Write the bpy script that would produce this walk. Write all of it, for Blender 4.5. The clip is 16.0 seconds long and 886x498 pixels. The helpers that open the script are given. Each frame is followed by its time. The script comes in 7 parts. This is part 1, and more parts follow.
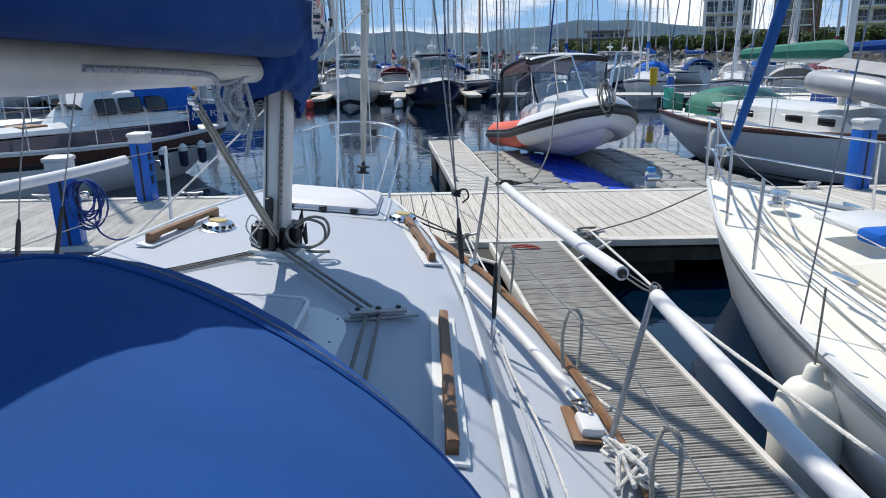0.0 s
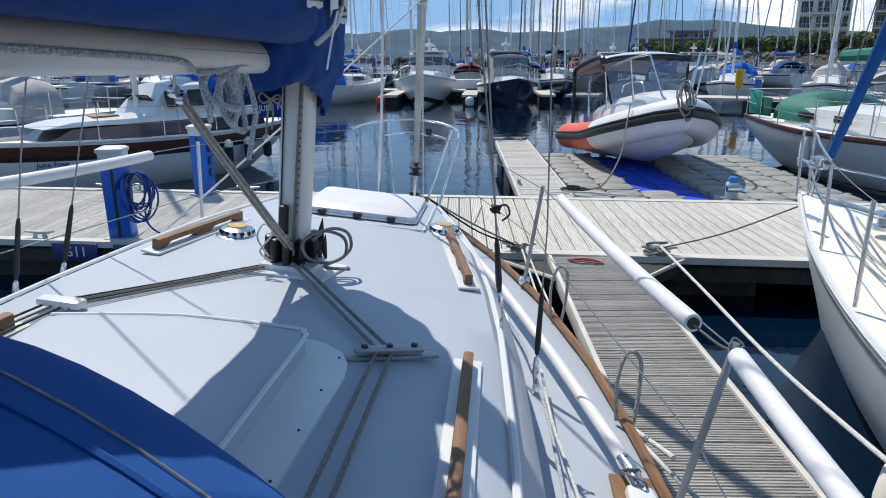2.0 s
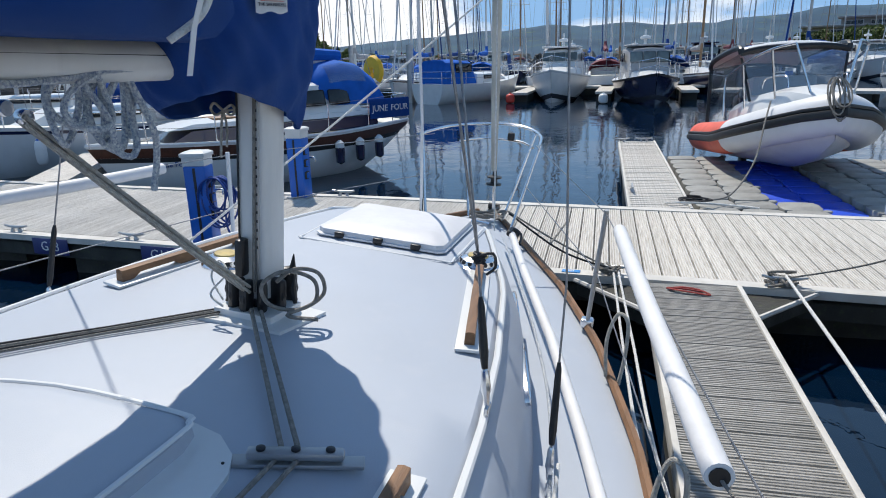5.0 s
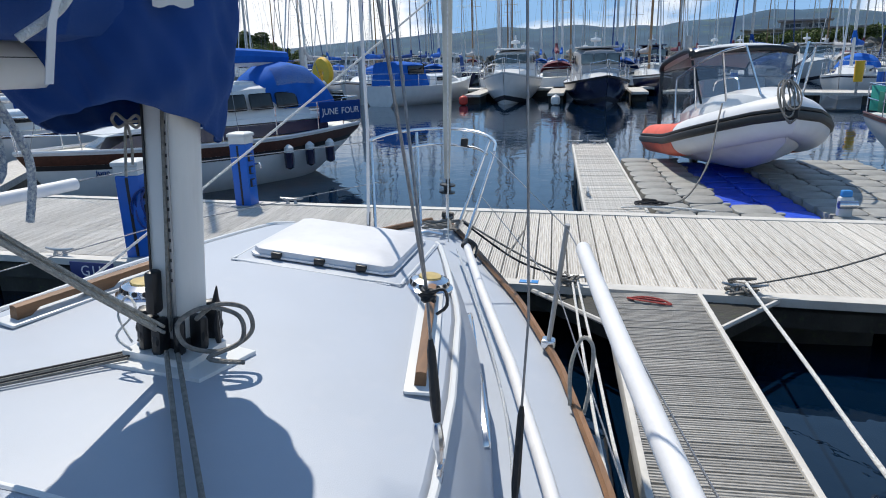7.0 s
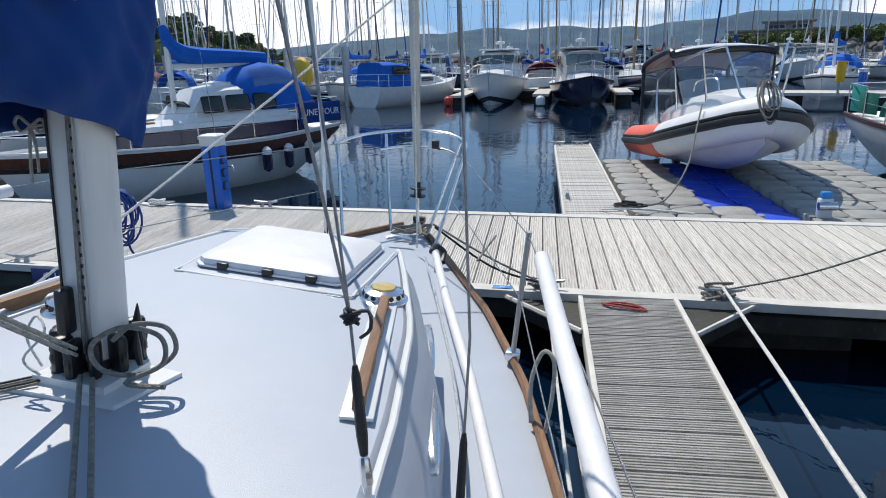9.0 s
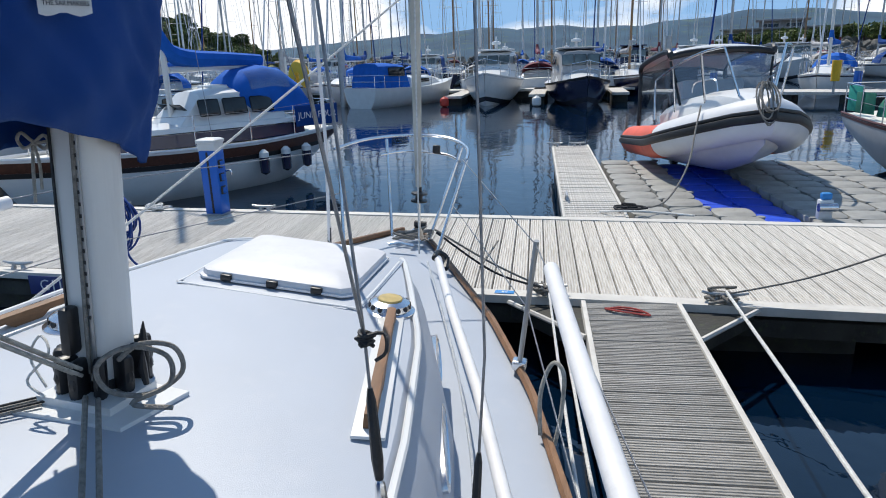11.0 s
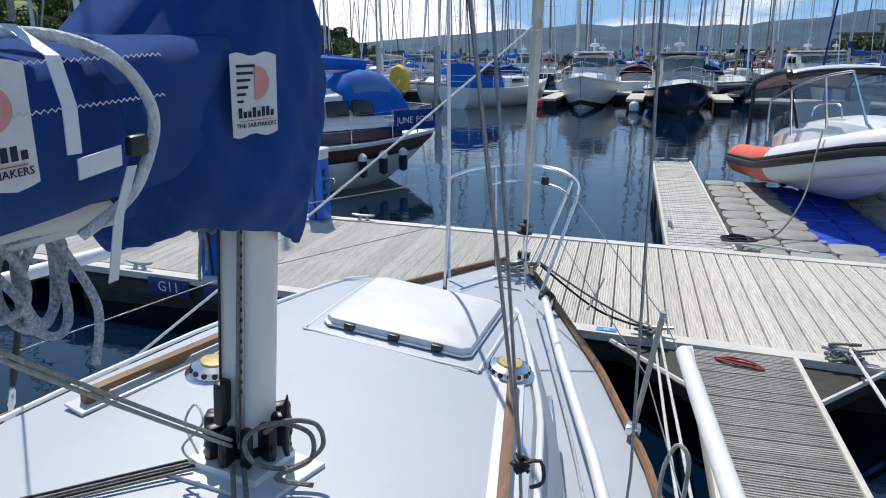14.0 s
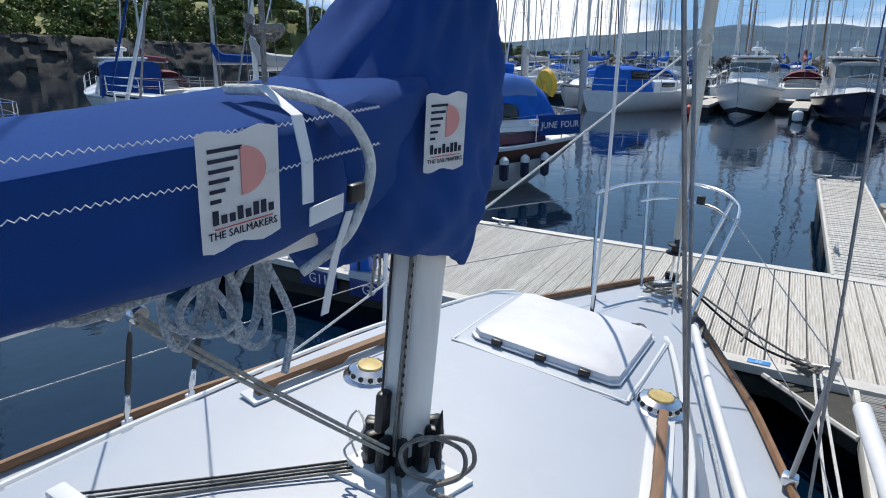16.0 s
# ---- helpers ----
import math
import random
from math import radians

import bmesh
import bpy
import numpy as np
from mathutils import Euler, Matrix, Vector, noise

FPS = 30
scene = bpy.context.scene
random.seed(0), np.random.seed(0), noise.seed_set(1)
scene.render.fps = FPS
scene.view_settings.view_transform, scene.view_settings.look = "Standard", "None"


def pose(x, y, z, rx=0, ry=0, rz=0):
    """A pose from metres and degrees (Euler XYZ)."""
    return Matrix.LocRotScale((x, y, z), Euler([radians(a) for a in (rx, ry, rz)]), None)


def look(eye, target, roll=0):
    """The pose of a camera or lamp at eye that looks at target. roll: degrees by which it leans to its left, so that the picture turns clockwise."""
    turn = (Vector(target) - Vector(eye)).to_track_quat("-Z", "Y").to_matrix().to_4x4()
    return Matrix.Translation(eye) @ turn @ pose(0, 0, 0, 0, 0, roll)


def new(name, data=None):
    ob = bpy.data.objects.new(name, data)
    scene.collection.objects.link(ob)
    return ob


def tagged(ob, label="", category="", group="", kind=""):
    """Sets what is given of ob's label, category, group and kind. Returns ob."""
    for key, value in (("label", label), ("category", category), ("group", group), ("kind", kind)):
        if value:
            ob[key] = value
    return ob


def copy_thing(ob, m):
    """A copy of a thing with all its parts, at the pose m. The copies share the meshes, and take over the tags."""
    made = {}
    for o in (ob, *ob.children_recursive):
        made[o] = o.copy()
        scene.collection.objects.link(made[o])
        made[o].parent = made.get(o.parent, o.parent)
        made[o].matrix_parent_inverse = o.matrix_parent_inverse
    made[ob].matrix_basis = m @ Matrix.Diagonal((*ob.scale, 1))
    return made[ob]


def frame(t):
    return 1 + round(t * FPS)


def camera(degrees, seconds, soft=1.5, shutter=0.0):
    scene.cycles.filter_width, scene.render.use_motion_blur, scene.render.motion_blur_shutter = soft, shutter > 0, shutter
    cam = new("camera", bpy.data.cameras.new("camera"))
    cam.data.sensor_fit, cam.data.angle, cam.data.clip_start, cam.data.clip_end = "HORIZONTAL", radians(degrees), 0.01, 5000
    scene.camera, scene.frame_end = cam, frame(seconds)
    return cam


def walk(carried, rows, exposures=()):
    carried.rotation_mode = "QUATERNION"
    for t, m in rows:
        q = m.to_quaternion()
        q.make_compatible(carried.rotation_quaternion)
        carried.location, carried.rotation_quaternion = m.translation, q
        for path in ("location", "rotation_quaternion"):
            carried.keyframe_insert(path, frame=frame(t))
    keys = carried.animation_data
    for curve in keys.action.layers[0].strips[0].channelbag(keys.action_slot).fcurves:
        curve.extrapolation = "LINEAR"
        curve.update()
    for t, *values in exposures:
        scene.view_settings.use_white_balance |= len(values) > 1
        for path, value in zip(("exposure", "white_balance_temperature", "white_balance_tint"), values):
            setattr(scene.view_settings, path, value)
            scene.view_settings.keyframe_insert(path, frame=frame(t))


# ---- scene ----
cam = camera(67.2, 16.0, soft=1.0)
PATH = [
    (0, (-0.101, -0.744, 2.387), (0.052, 1.172, 1.837), -1.2),
    (0.5, (-0.014, -0.534, 2.376), (0.15, 1.379, 1.816), -1.3),
    (1, (0.016, -0.342, 2.361), (0.185, 1.569, 1.796), -1.1),
    (1.5, (0.043, -0.329, 2.38), (0.13, 1.59, 1.824), 0.0),
    (2, (0.068, -0.273, 2.357), (0.018, 1.649, 1.804), -0.3),
    (2.5, (0.117, -0.197, 2.339), (-0.083, 1.716, 1.788), -0.0),
    (3, (0.314, -0.041, 2.318), (-0.091, 1.843, 1.782), -1.0),
    (5.5, (0.541, 0.596, 2.351), (0.09, 2.463, 1.794), -1.7),
    (6, (0.494, 0.727, 2.349), (0.101, 2.609, 1.798), -1.6),
    (6.5, (0.495, 0.761, 2.315), (0.138, 2.652, 1.769), -2.0),
    (7, (0.508, 0.754, 2.349), (0.186, 2.649, 1.796), -1.6),
    (7.5, (0.539, 0.75, 2.336), (0.226, 2.648, 1.789), -1.6),
    (8, (0.602, 0.778, 2.344), (0.298, 2.677, 1.795), -1.6),
    (8.5, (0.639, 0.848, 2.315), (0.337, 2.747, 1.762), -1.4),
    (9, (0.625, 0.929, 2.338), (0.337, 2.83, 1.786), -1.6),
    (9.5, (0.587, 0.953, 2.334), (0.316, 2.857, 1.785), -1.4),
    (12, (0.564, 0.969, 2.409), (0.283, 2.868, 1.848), -2.1),
    (12.5, (0.535, 0.968, 2.431), (0.266, 2.867, 1.861), -1.5),
    (13, (0.489, 1.001, 2.488), (0.217, 2.897, 1.913), -1.4),
    (13.5, (0.432, 1.024, 2.564), (0.125, 2.916, 1.995), -1.0),
    (14, (0.385, 1.021, 2.64), (-0.128, 2.87, 2.079), -0.5),
    (14.5, (0.361, 1.037, 2.728), (-0.33, 2.828, 2.168), -0.9),
    (15, (0.342, 1.03, 2.77), (-0.414, 2.796, 2.214), -1.1),
    (15.5, (0.324, 1.009, 2.762), (-0.479, 2.754, 2.203), -1.1),
    (16, (0.293, 0.986, 2.724), (-0.583, 2.694, 2.163), 0.2),
]
walk(cam, [(t, look(eye, target, roll)) for t, eye, target, roll in PATH])

# ---- world, sun, exposure ----
SUN_AZ, SUN_EL = radians(-29), radians(57.5)
world = bpy.data.worlds.new("sky")
scene.world = world
world.use_nodes = True
wn, wl = world.node_tree.nodes, world.node_tree.links
wn.clear()


def wnode(kind, **values):
    n = wn.new(kind)
    for k, v in values.items():
        n.inputs[k].default_value = v
    return n


sky = wn.new("ShaderNodeTexSky")
sky.sky_type = "NISHITA"
sky.sun_disc = False
sky.dust_density, sky.ozone_density, sky.air_density = 0.1, 3.5, 1.0
sky.sun_elevation, sky.sun_rotation = SUN_EL, SUN_AZ
coord = wn.new("ShaderNodeTexCoord")
stretch = wn.new("ShaderNodeMapping")
stretch.inputs["Scale"].default_value = (1.0, 1.0, 2.6)
puffs = wnode("ShaderNodeTexNoise", Scale=2.9, Detail=9.0, Roughness=0.52)
ramp = wn.new("ShaderNodeValToRGB")
ramp.color_ramp.elements[0].position, ramp.color_ramp.elements[0].color = 0.455, (0, 0, 0, 1)
ramp.color_ramp.elements[1].position, ramp.color_ramp.elements[1].color = 0.55, (1, 1, 1, 1)
mixc = wn.new("ShaderNodeMix")
mixc.data_type = "RGBA"
mixc.inputs["B"].default_value = (8.8, 9.0, 9.3, 1)
back = wnode("ShaderNodeBackground", Strength=0.12)
wout = wn.new("ShaderNodeOutputWorld")
wl.new(coord.outputs["Generated"], stretch.inputs["Vector"])
wl.new(stretch.outputs["Vector"], puffs.inputs["Vector"])
wl.new(puffs.outputs["Fac"], ramp.inputs["Fac"])
split = wn.new("ShaderNodeSeparateXYZ")
low = wn.new("ShaderNodeMapRange")
low.inputs["From Min"].default_value, low.inputs["From Max"].default_value = 0.9, 0.30
bank = wn.new("ShaderNodeMapRange")
bank.inputs["From Min"].default_value, bank.inputs["From Max"].default_value = 0.17, 0.08
both = wn.new("ShaderNodeMath")
both.operation = "MULTIPLY"
wl.new(coord.outputs["Generated"], split.inputs["Vector"])
wl.new(split.outputs["Z"], low.inputs["Value"])
wl.new(split.outputs["Z"], bank.inputs["Value"])
wl.new(bank.outputs["Result"], both.inputs[0])
wl.new(ramp.outputs["Color"], both.inputs[1])
wl.new(both.outputs["Value"], mixc.inputs["Factor"])
clear = wn.new("ShaderNodeMix")
clear.data_type = "RGBA"
clear.inputs["B"].default_value = (2.4, 4.3, 7.0, 1)
deep = wn.new("ShaderNodeMath")
deep.operation = "MULTIPLY"
deep.inputs[1].default_value = 1.0
wl.new(low.outputs["Result"], deep.inputs[0])
wl.new(deep.outputs["Value"], clear.inputs["Factor"])
wl.new(sky.outputs["Color"], clear.inputs["A"])
wl.new(clear.outputs["Result"], mixc.inputs["A"])
wl.new(mixc.outputs["Result"], back.inputs["Color"])
wl.new(back.outputs["Background"], wout.inputs["Surface"])

sun = new("sun", bpy.data.lights.new("sun", "SUN"))
sun.data.energy, sun.data.angle, sun.data.color = 4.5, radians(0.5), (1.0, 0.94, 0.84)
sun_way = Vector((math.sin(SUN_AZ) * math.cos(SUN_EL), math.cos(SUN_AZ) * math.cos(SUN_EL), math.sin(SUN_EL)))
sun.matrix_world = look(sun_way * 60, (0, 0, 0))
scene.view_settings.exposure = 0.0


# ---- materials ----
def mat(name, color, rough=0.5, metal=0.0, var=0.12, scale=6.0, bump=0.0, bscale=60.0, color2=None, random=0.0, coat=0.0,
        stretch=(1, 1, 1), spots=0.0, spot_color=(0.2, 0.2, 0.2), spec=0.5):
    m = bpy.data.materials.new(name)
    m.use_nodes = True
    nt = m.node_tree
    n, l = nt.nodes, nt.links
    b = n["Principled BSDF"]
    b.inputs["Roughness"].default_value, b.inputs["Metallic"].default_value = rough, metal
    b.inputs["Coat Weight"].default_value, b.inputs["Specular IOR Level"].default_value = coat, spec
    tc = n.new("ShaderNodeTexCoord")
    mp = n.new("ShaderNodeMapping")
    mp.inputs["Scale"].default_value = stretch
    l.new(tc.outputs["Object"], mp.inputs["Vector"])
    big = n.new("ShaderNodeTexNoise")
    big.inputs["Scale"].default_value, big.inputs["Detail"].default_value = scale, 6
    l.new(mp.outputs["Vector"], big.inputs["Vector"])
    mix = n.new("ShaderNodeMix")
    mix.data_type = "RGBA"
    c2 = color2 or tuple(c * (1 - 2 * var) for c in color)
    mix.inputs["A"].default_value, mix.inputs["B"].default_value = (*color, 1), (*c2, 1)
    mr = n.new("ShaderNodeMapRange")
    mr.inputs["From Min"].default_value, mr.inputs["From Max"].default_value = 0.35, 0.7
    l.new(big.outputs["Fac"], mr.inputs["Value"])
    l.new(mr.outputs["Result"], mix.inputs["Factor"])
    out = mix.outputs["Result"]
    if spots:
        sp = n.new("ShaderNodeTexNoise")
        sp.inputs["Scale"].default_value, sp.inputs["Detail"].default_value = scale * 4, 8
        l.new(mp.outputs["Vector"], sp.inputs["Vector"])
        sr = n.new("ShaderNodeMapRange")
        sr.inputs["From Min"].default_value, sr.inputs["From Max"].default_value = 0.56, 0.75
        sr.inputs["To Max"].default_value = spots
        l.new(sp.outputs["Fac"], sr.inputs["Value"])
        mx = n.new("ShaderNodeMix")
        mx.data_type = "RGBA"
        mx.inputs["B"].default_value = (*spot_color, 1)
        l.new(sr.outputs["Result"], mx.inputs["Factor"])
        l.new(out, mx.inputs["A"])
        out = mx.outputs["Result"]
    if random:
        info = n.new("ShaderNodeObjectInfo")
        geo = n.new("ShaderNodeNewGeometry")
        add = n.new("ShaderNodeMath")
        l.new(info.outputs["Random"], add.inputs[0])
        l.new(geo.outputs["Random Per Island"], add.inputs[1])
        rr = n.new("ShaderNodeMapRange")
        rr.inputs["From Max"].default_value = 2.0
        rr.inputs["To Min"].default_value, rr.inputs["To Max"].default_value = 1 - random, 1 + random
        l.new(add.outputs["Value"], rr.inputs["Value"])
        hsv = n.new("ShaderNodeHueSaturation")
        l.new(rr.outputs["Result"], hsv.inputs["Value"])
        l.new(out, hsv.inputs["Color"])
        out = hsv.outputs["Color"]
    l.new(out, b.inputs["Base Color"])
    if bump:
        fine = n.new("ShaderNodeTexNoise")
        fine.inputs["Scale"].default_value, fine.inputs["Detail"].default_value = bscale, 4
        l.new(mp.outputs["Vector"], fine.inputs["Vector"])
        bp = n.new("ShaderNodeBump")
        bp.inputs["Strength"].default_value, bp.inputs["Distance"].default_value = bump, 0.01
        l.new(fine.outputs["Fac"], bp.inputs["Height"])
        l.new(bp.outputs["Normal"], b.inputs["Normal"])
    return m


DECK = mat("deck_paint", (0.415, 0.455, 0.52), 0.45, var=0.03, scale=2.5, bump=0.12, bscale=350, spots=0.25, spot_color=(0.5, 0.52, 0.56))
WHITE = mat("white_gelcoat", (0.70, 0.71, 0.71), 0.28, var=0.04, scale=3, bump=0.03, bscale=30, spots=0.15, spot_color=(0.6, 0.6, 0.56))
CREAM = mat("cream_deck", (0.78, 0.76, 0.68), 0.5, var=0.04, scale=3, bump=0.1, bscale=200, spots=0.25, spot_color=(0.6, 0.57, 0.5))
VINYL = mat("white_foam_sleeve", (0.72, 0.72, 0.73), 0.5, var=0.05, scale=8, bump=0.15, bscale=40, spots=0.3, spot_color=(0.62, 0.62, 0.6))
CANVAS = mat("blue_canvas", (0.011, 0.052, 0.225), 0.9, spec=0.12, var=0.1, scale=3, bump=0.35, bscale=900)
CANVAS.node_tree.nodes["Principled BSDF"].inputs["Sheen Weight"].default_value = 0.12
CANVAS.node_tree.nodes["Principled BSDF"].inputs["Sheen Tint"].default_value = (0.5, 0.7, 1.0, 1)


def wrinkles(m, scale, depth):
    """Soft creases of hanging cloth, added under the fine weave."""
    n, l = m.node_tree.nodes, m.node_tree.links
    fine = next(q for q in n if q.bl_idname == "ShaderNodeBump")
    tc = next(q for q in n if q.bl_idname == "ShaderNodeTexCoord")
    warp = n.new("ShaderNodeMapping")
    warp.inputs["Scale"].default_value, warp.inputs["Rotation"].default_value = (1.0, 1.0, 0.45), (0.5, 0.3, 0.2)
    t = n.new("ShaderNodeTexNoise")
    t.noise_type = "RIDGED_MULTIFRACTAL"
    t.inputs["Scale"].default_value, t.inputs["Detail"].default_value, t.inputs["Distortion"].default_value = scale, 2.5, 0.7
    bp = n.new("ShaderNodeBump")
    bp.inputs["Strength"].default_value, bp.inputs["Distance"].default_value = 0.55, depth
    l.new(tc.outputs["Object"], warp.inputs["Vector"])
    l.new(warp.outputs["Vector"], t.inputs["Vector"])
    l.new(t.outputs["Fac"], bp.inputs["Height"])
    l.new(bp.outputs["Normal"], fine.inputs["Normal"])


wrinkles(CANVAS, 3.2, 0.022)
SHEET = mat("faded_blue_canvas", (0.018, 0.092, 0.32), 0.85, spec=0.2, var=0.12, scale=2, bump=0.3, bscale=900)
HOODBLUE = mat("bright_blue_canvas", (0.012, 0.12, 0.50), 0.8, spec=0.2, var=0.1, scale=4, bump=0.2, bscale=300)
GREENC = mat("green_canvas", (0.01, 0.17, 0.12), 0.7, var=0.12, scale=4, bump=0.3, bscale=60)
TEALC = mat("teal_fabric", (0.01, 0.30, 0.25), 0.7, var=0.08)
LABEL = mat("label_cloth", (0.72, 0.70, 0.68), 0.8, var=0.05, scale=20, bump=0.3, bscale=700)
PINK = mat("pink_print", (0.70, 0.30, 0.27), 0.8, var=0.06, scale=20)
NAVYINK = mat("dark_print", (0.015, 0.02, 0.045), 0.8)
ALU = mat("anodised_mast", (0.70, 0.70, 0.68), 0.42, 0.12, var=0.08, scale=4, bump=0.05, bscale=80, stretch=(1, 1, 0.15), spots=0.25, spot_color=(0.42, 0.42, 0.4))
GREYALU = mat("grey_aluminium", (0.42, 0.43, 0.44), 0.42, 0.7, var=0.08, scale=5, bump=0.05)
STEEL = mat("polished_steel", (0.74, 0.75, 0.77), 0.22, 1.0, var=0.08, scale=10)
WIRE = mat("steel_wire", (0.30, 0.30, 0.31), 0.35, 0.8, var=0.15, scale=60, bump=0.3, bscale=300)
BLACK = mat("black_plastic", (0.016, 0.016, 0.018), 0.42, var=0.2, scale=20, bump=0.08)
TAPE = mat("black_tape", (0.02, 0.02, 0.022), 0.5, var=0.25, scale=60, bump=0.4, bscale=200)
TEAK = mat("varnished_teak", (0.25, 0.125, 0.055), 0.55, var=0.2, scale=9, bump=0.3, bscale=90, stretch=(4, 0.4, 4), spots=0.4, spot_color=(0.14, 0.085, 0.05))
TEAKEND = mat("worn_teak", (0.33, 0.20, 0.11), 0.65, var=0.2, scale=9, bump=0.3, bscale=90, stretch=(4, 0.4, 4))
ROPE = mat("cream_rope", (0.52, 0.49, 0.43), 0.85, var=0.18, scale=60, bump=0.9, bscale=220)
ROPEW = mat("white_rope", (0.80, 0.79, 0.76), 0.85, var=0.14, scale=60, bump=0.9, bscale=200)
ROPEG = mat("grey_weathered_rope", (0.30, 0.28, 0.25), 0.9, var=0.2, scale=60, bump=0.9, bscale=220)
ROPEB = mat("black_rope", (0.03, 0.03, 0.035), 0.8, var=0.2, scale=60, bump=0.9, bscale=220)
FLECK = mat("flecked_rope", (0.74, 0.76, 0.74), 0.85, scale=130, bump=0.9, bscale=260, color2=(0.22, 0.28, 0.40), spots=0.9, spot_color=(0.03, 0.05, 0.13))
PLANKM = mat("weathered_deck_board", (0.66, 0.64, 0.60), 0.8, scale=9, bump=0.5, bscale=60, color2=(0.44, 0.41, 0.37), random=0.2,
             stretch=(6, 0.35, 1), spots=0.6, spot_color=(0.28, 0.25, 0.21))
PLANKF = mat("grey_deck_board", (0.40, 0.385, 0.36), 0.8, scale=9, bump=0.5, bscale=60, color2=(0.2, 0.19, 0.17), random=0.28,
             stretch=(0.5, 6, 1), spots=0.5, spot_color=(0.18, 0.17, 0.14))
CONC = mat("pontoon_edge_boards", (0.60, 0.58, 0.54), 0.7, var=0.1, scale=4, bump=0.2, bscale=80, spots=0.3, spot_color=(0.42, 0.4, 0.36))
DARKFLOAT = mat("weedy_float", (0.035, 0.035, 0.03), 0.7, var=0.3, scale=5, bump=0.5, bscale=30, spots=0.5, spot_color=(0.06, 0.08, 0.03))
PEDBLUE = mat("pedestal_blue", (0.01, 0.12, 0.52), 0.35, var=0.08, scale=3)
PEDGREY = mat("pedestal_cap", (0.66, 0.67, 0.67), 0.4, var=0.06)
HOSE = mat("blue_hose", (0.012, 0.05, 0.25), 0.4, var=0.1)
CUBEG = mat("dock_cube_grey", (0.29, 0.29, 0.275), 0.6, var=0.15, scale=3, bump=0.2, random=0.14, spots=0.4, spot_color=(0.16, 0.16, 0.14))
CUBEB = mat("dock_cube_blue", (0.01, 0.07, 0.60), 0.45, var=0.1, scale=3, random=0.1)
ORANGE = mat("orange_tube", (0.78, 0.11, 0.05), 0.5, var=0.1, scale=3, bump=0.05)
TUBEW = mat("white_tube", (0.72, 0.72, 0.73), 0.4, var=0.05, scale=3, bump=0.05, bscale=20)
RUBBER = mat("black_rubber", (0.02, 0.02, 0.022), 0.5, var=0.2, scale=8)
NAVY = mat("navy_gelcoat", (0.010, 0.014, 0.05), 0.2, var=0.1, scale=3, coat=0.4)
WOODB = mat("dark_wood_band", (0.085, 0.03, 0.018), 0.4, var=0.2, scale=6, stretch=(0.4, 4, 4))
BROWNS = mat("brown_stripe", (0.12, 0.035, 0.022), 0.4, var=0.15)
HULLG = mat("pale_grey_hull", (0.60, 0.62, 0.64), 0.25, var=0.05, scale=2, spots=0.15, spot_color=(0.45, 0.46, 0.44))
ANTIF = mat("antifouling", (0.02, 0.025, 0.04), 0.7, var=0.2, scale=5)
GLASSD = mat("dark_window", (0.012, 0.016, 0.02), 0.06, var=0.2, scale=2)
# paler copy of the window glass, sky reflection put into its colour
GLASSL = mat("sky_pale_windscreen", (0.16, 0.21, 0.22), 0.08, var=0.35, scale=1.5)
YELLOW = mat("yellow_plastic", (0.85, 0.48, 0.02), 0.5, var=0.08)
REDM = mat("red_plastic", (0.62, 0.05, 0.03), 0.5, var=0.1)
REDR = mat("red_rope", (0.30, 0.035, 0.03), 0.8, var=0.15, bump=0.6, bscale=200)
BLUETAG = mat("blue_tag", (0.03, 0.25, 0.62), 0.5)
SIGNB = mat("navy_sign", (0.02, 0.03, 0.16), 0.4)
WHITEP = mat("white_print", (0.8, 0.8, 0.8), 0.5)
GREYHAT = mat("white_hatch_lid", (0.66, 0.66, 0.68), 0.5, var=0.05, scale=7, bump=0.12, bscale=26, spots=0.2, spot_color=(0.55, 0.54, 0.52))
GREYBUOY = mat("grey_inflatable", (0.42, 0.43, 0.45), 0.35, 0.1, var=0.08, scale=3, bump=0.05)
AMBER = mat("amber_lens", (0.62, 0.46, 0.16), 0.3, var=0.15, scale=30)
GREYCV = mat("grey_canvas", (0.40, 0.40, 0.41), 0.75, var=0.1, scale=4, bump=0.3, bscale=100)
ROCK = mat("rock", (0.055, 0.052, 0.047), 0.9, scale=1.1, bump=1.0, bscale=4, color2=(0.012, 0.012, 0.013), spots=0.4, spot_color=(0.2, 0.19, 0.17))
BOULDER = mat("pale_boulder", (0.15, 0.145, 0.13), 0.9, scale=1.3, bump=1.0, bscale=5, color2=(0.06, 0.058, 0.052), spots=0.5, spot_color=(0.3, 0.29, 0.26), random=0.3)
LEAF = mat("shore_foliage", (0.15, 0.19, 0.04), 0.7, scale=0.6, color2=(0.03, 0.055, 0.018), random=0.45)
GRASS = mat("rough_grass", (0.24, 0.24, 0.08), 0.9, scale=0.3, color2=(0.08, 0.10, 0.03), bump=1, bscale=3)
# the blue of distance haze is put into the hills' base colour
HILL = mat("hazed_moor_hill", (0.042, 0.095, 0.145), 1.0, scale=0.009, color2=(0.016, 0.045, 0.085), bump=1.0, bscale=0.05, spots=1.0, spot_color=(0.075, 0.125, 0.09), stretch=(1, 1, 2.5))
HOUSEW = mat("render_wall", (0.74, 0.73, 0.70), 0.8, var=0.08, scale=0.6)
HOUSEG = mat("grey_cladding", (0.24, 0.235, 0.23), 0.7, var=0.15, scale=0.8)
HOUSES = mat("brown_stone_cladding", (0.20, 0.12, 0.085), 0.85, var=0.25, scale=1.5, bump=0.5, bscale=6)
ROOFM = mat("grey_roof", (0.22, 0.22, 0.23), 0.6, var=0.1, scale=0.5)


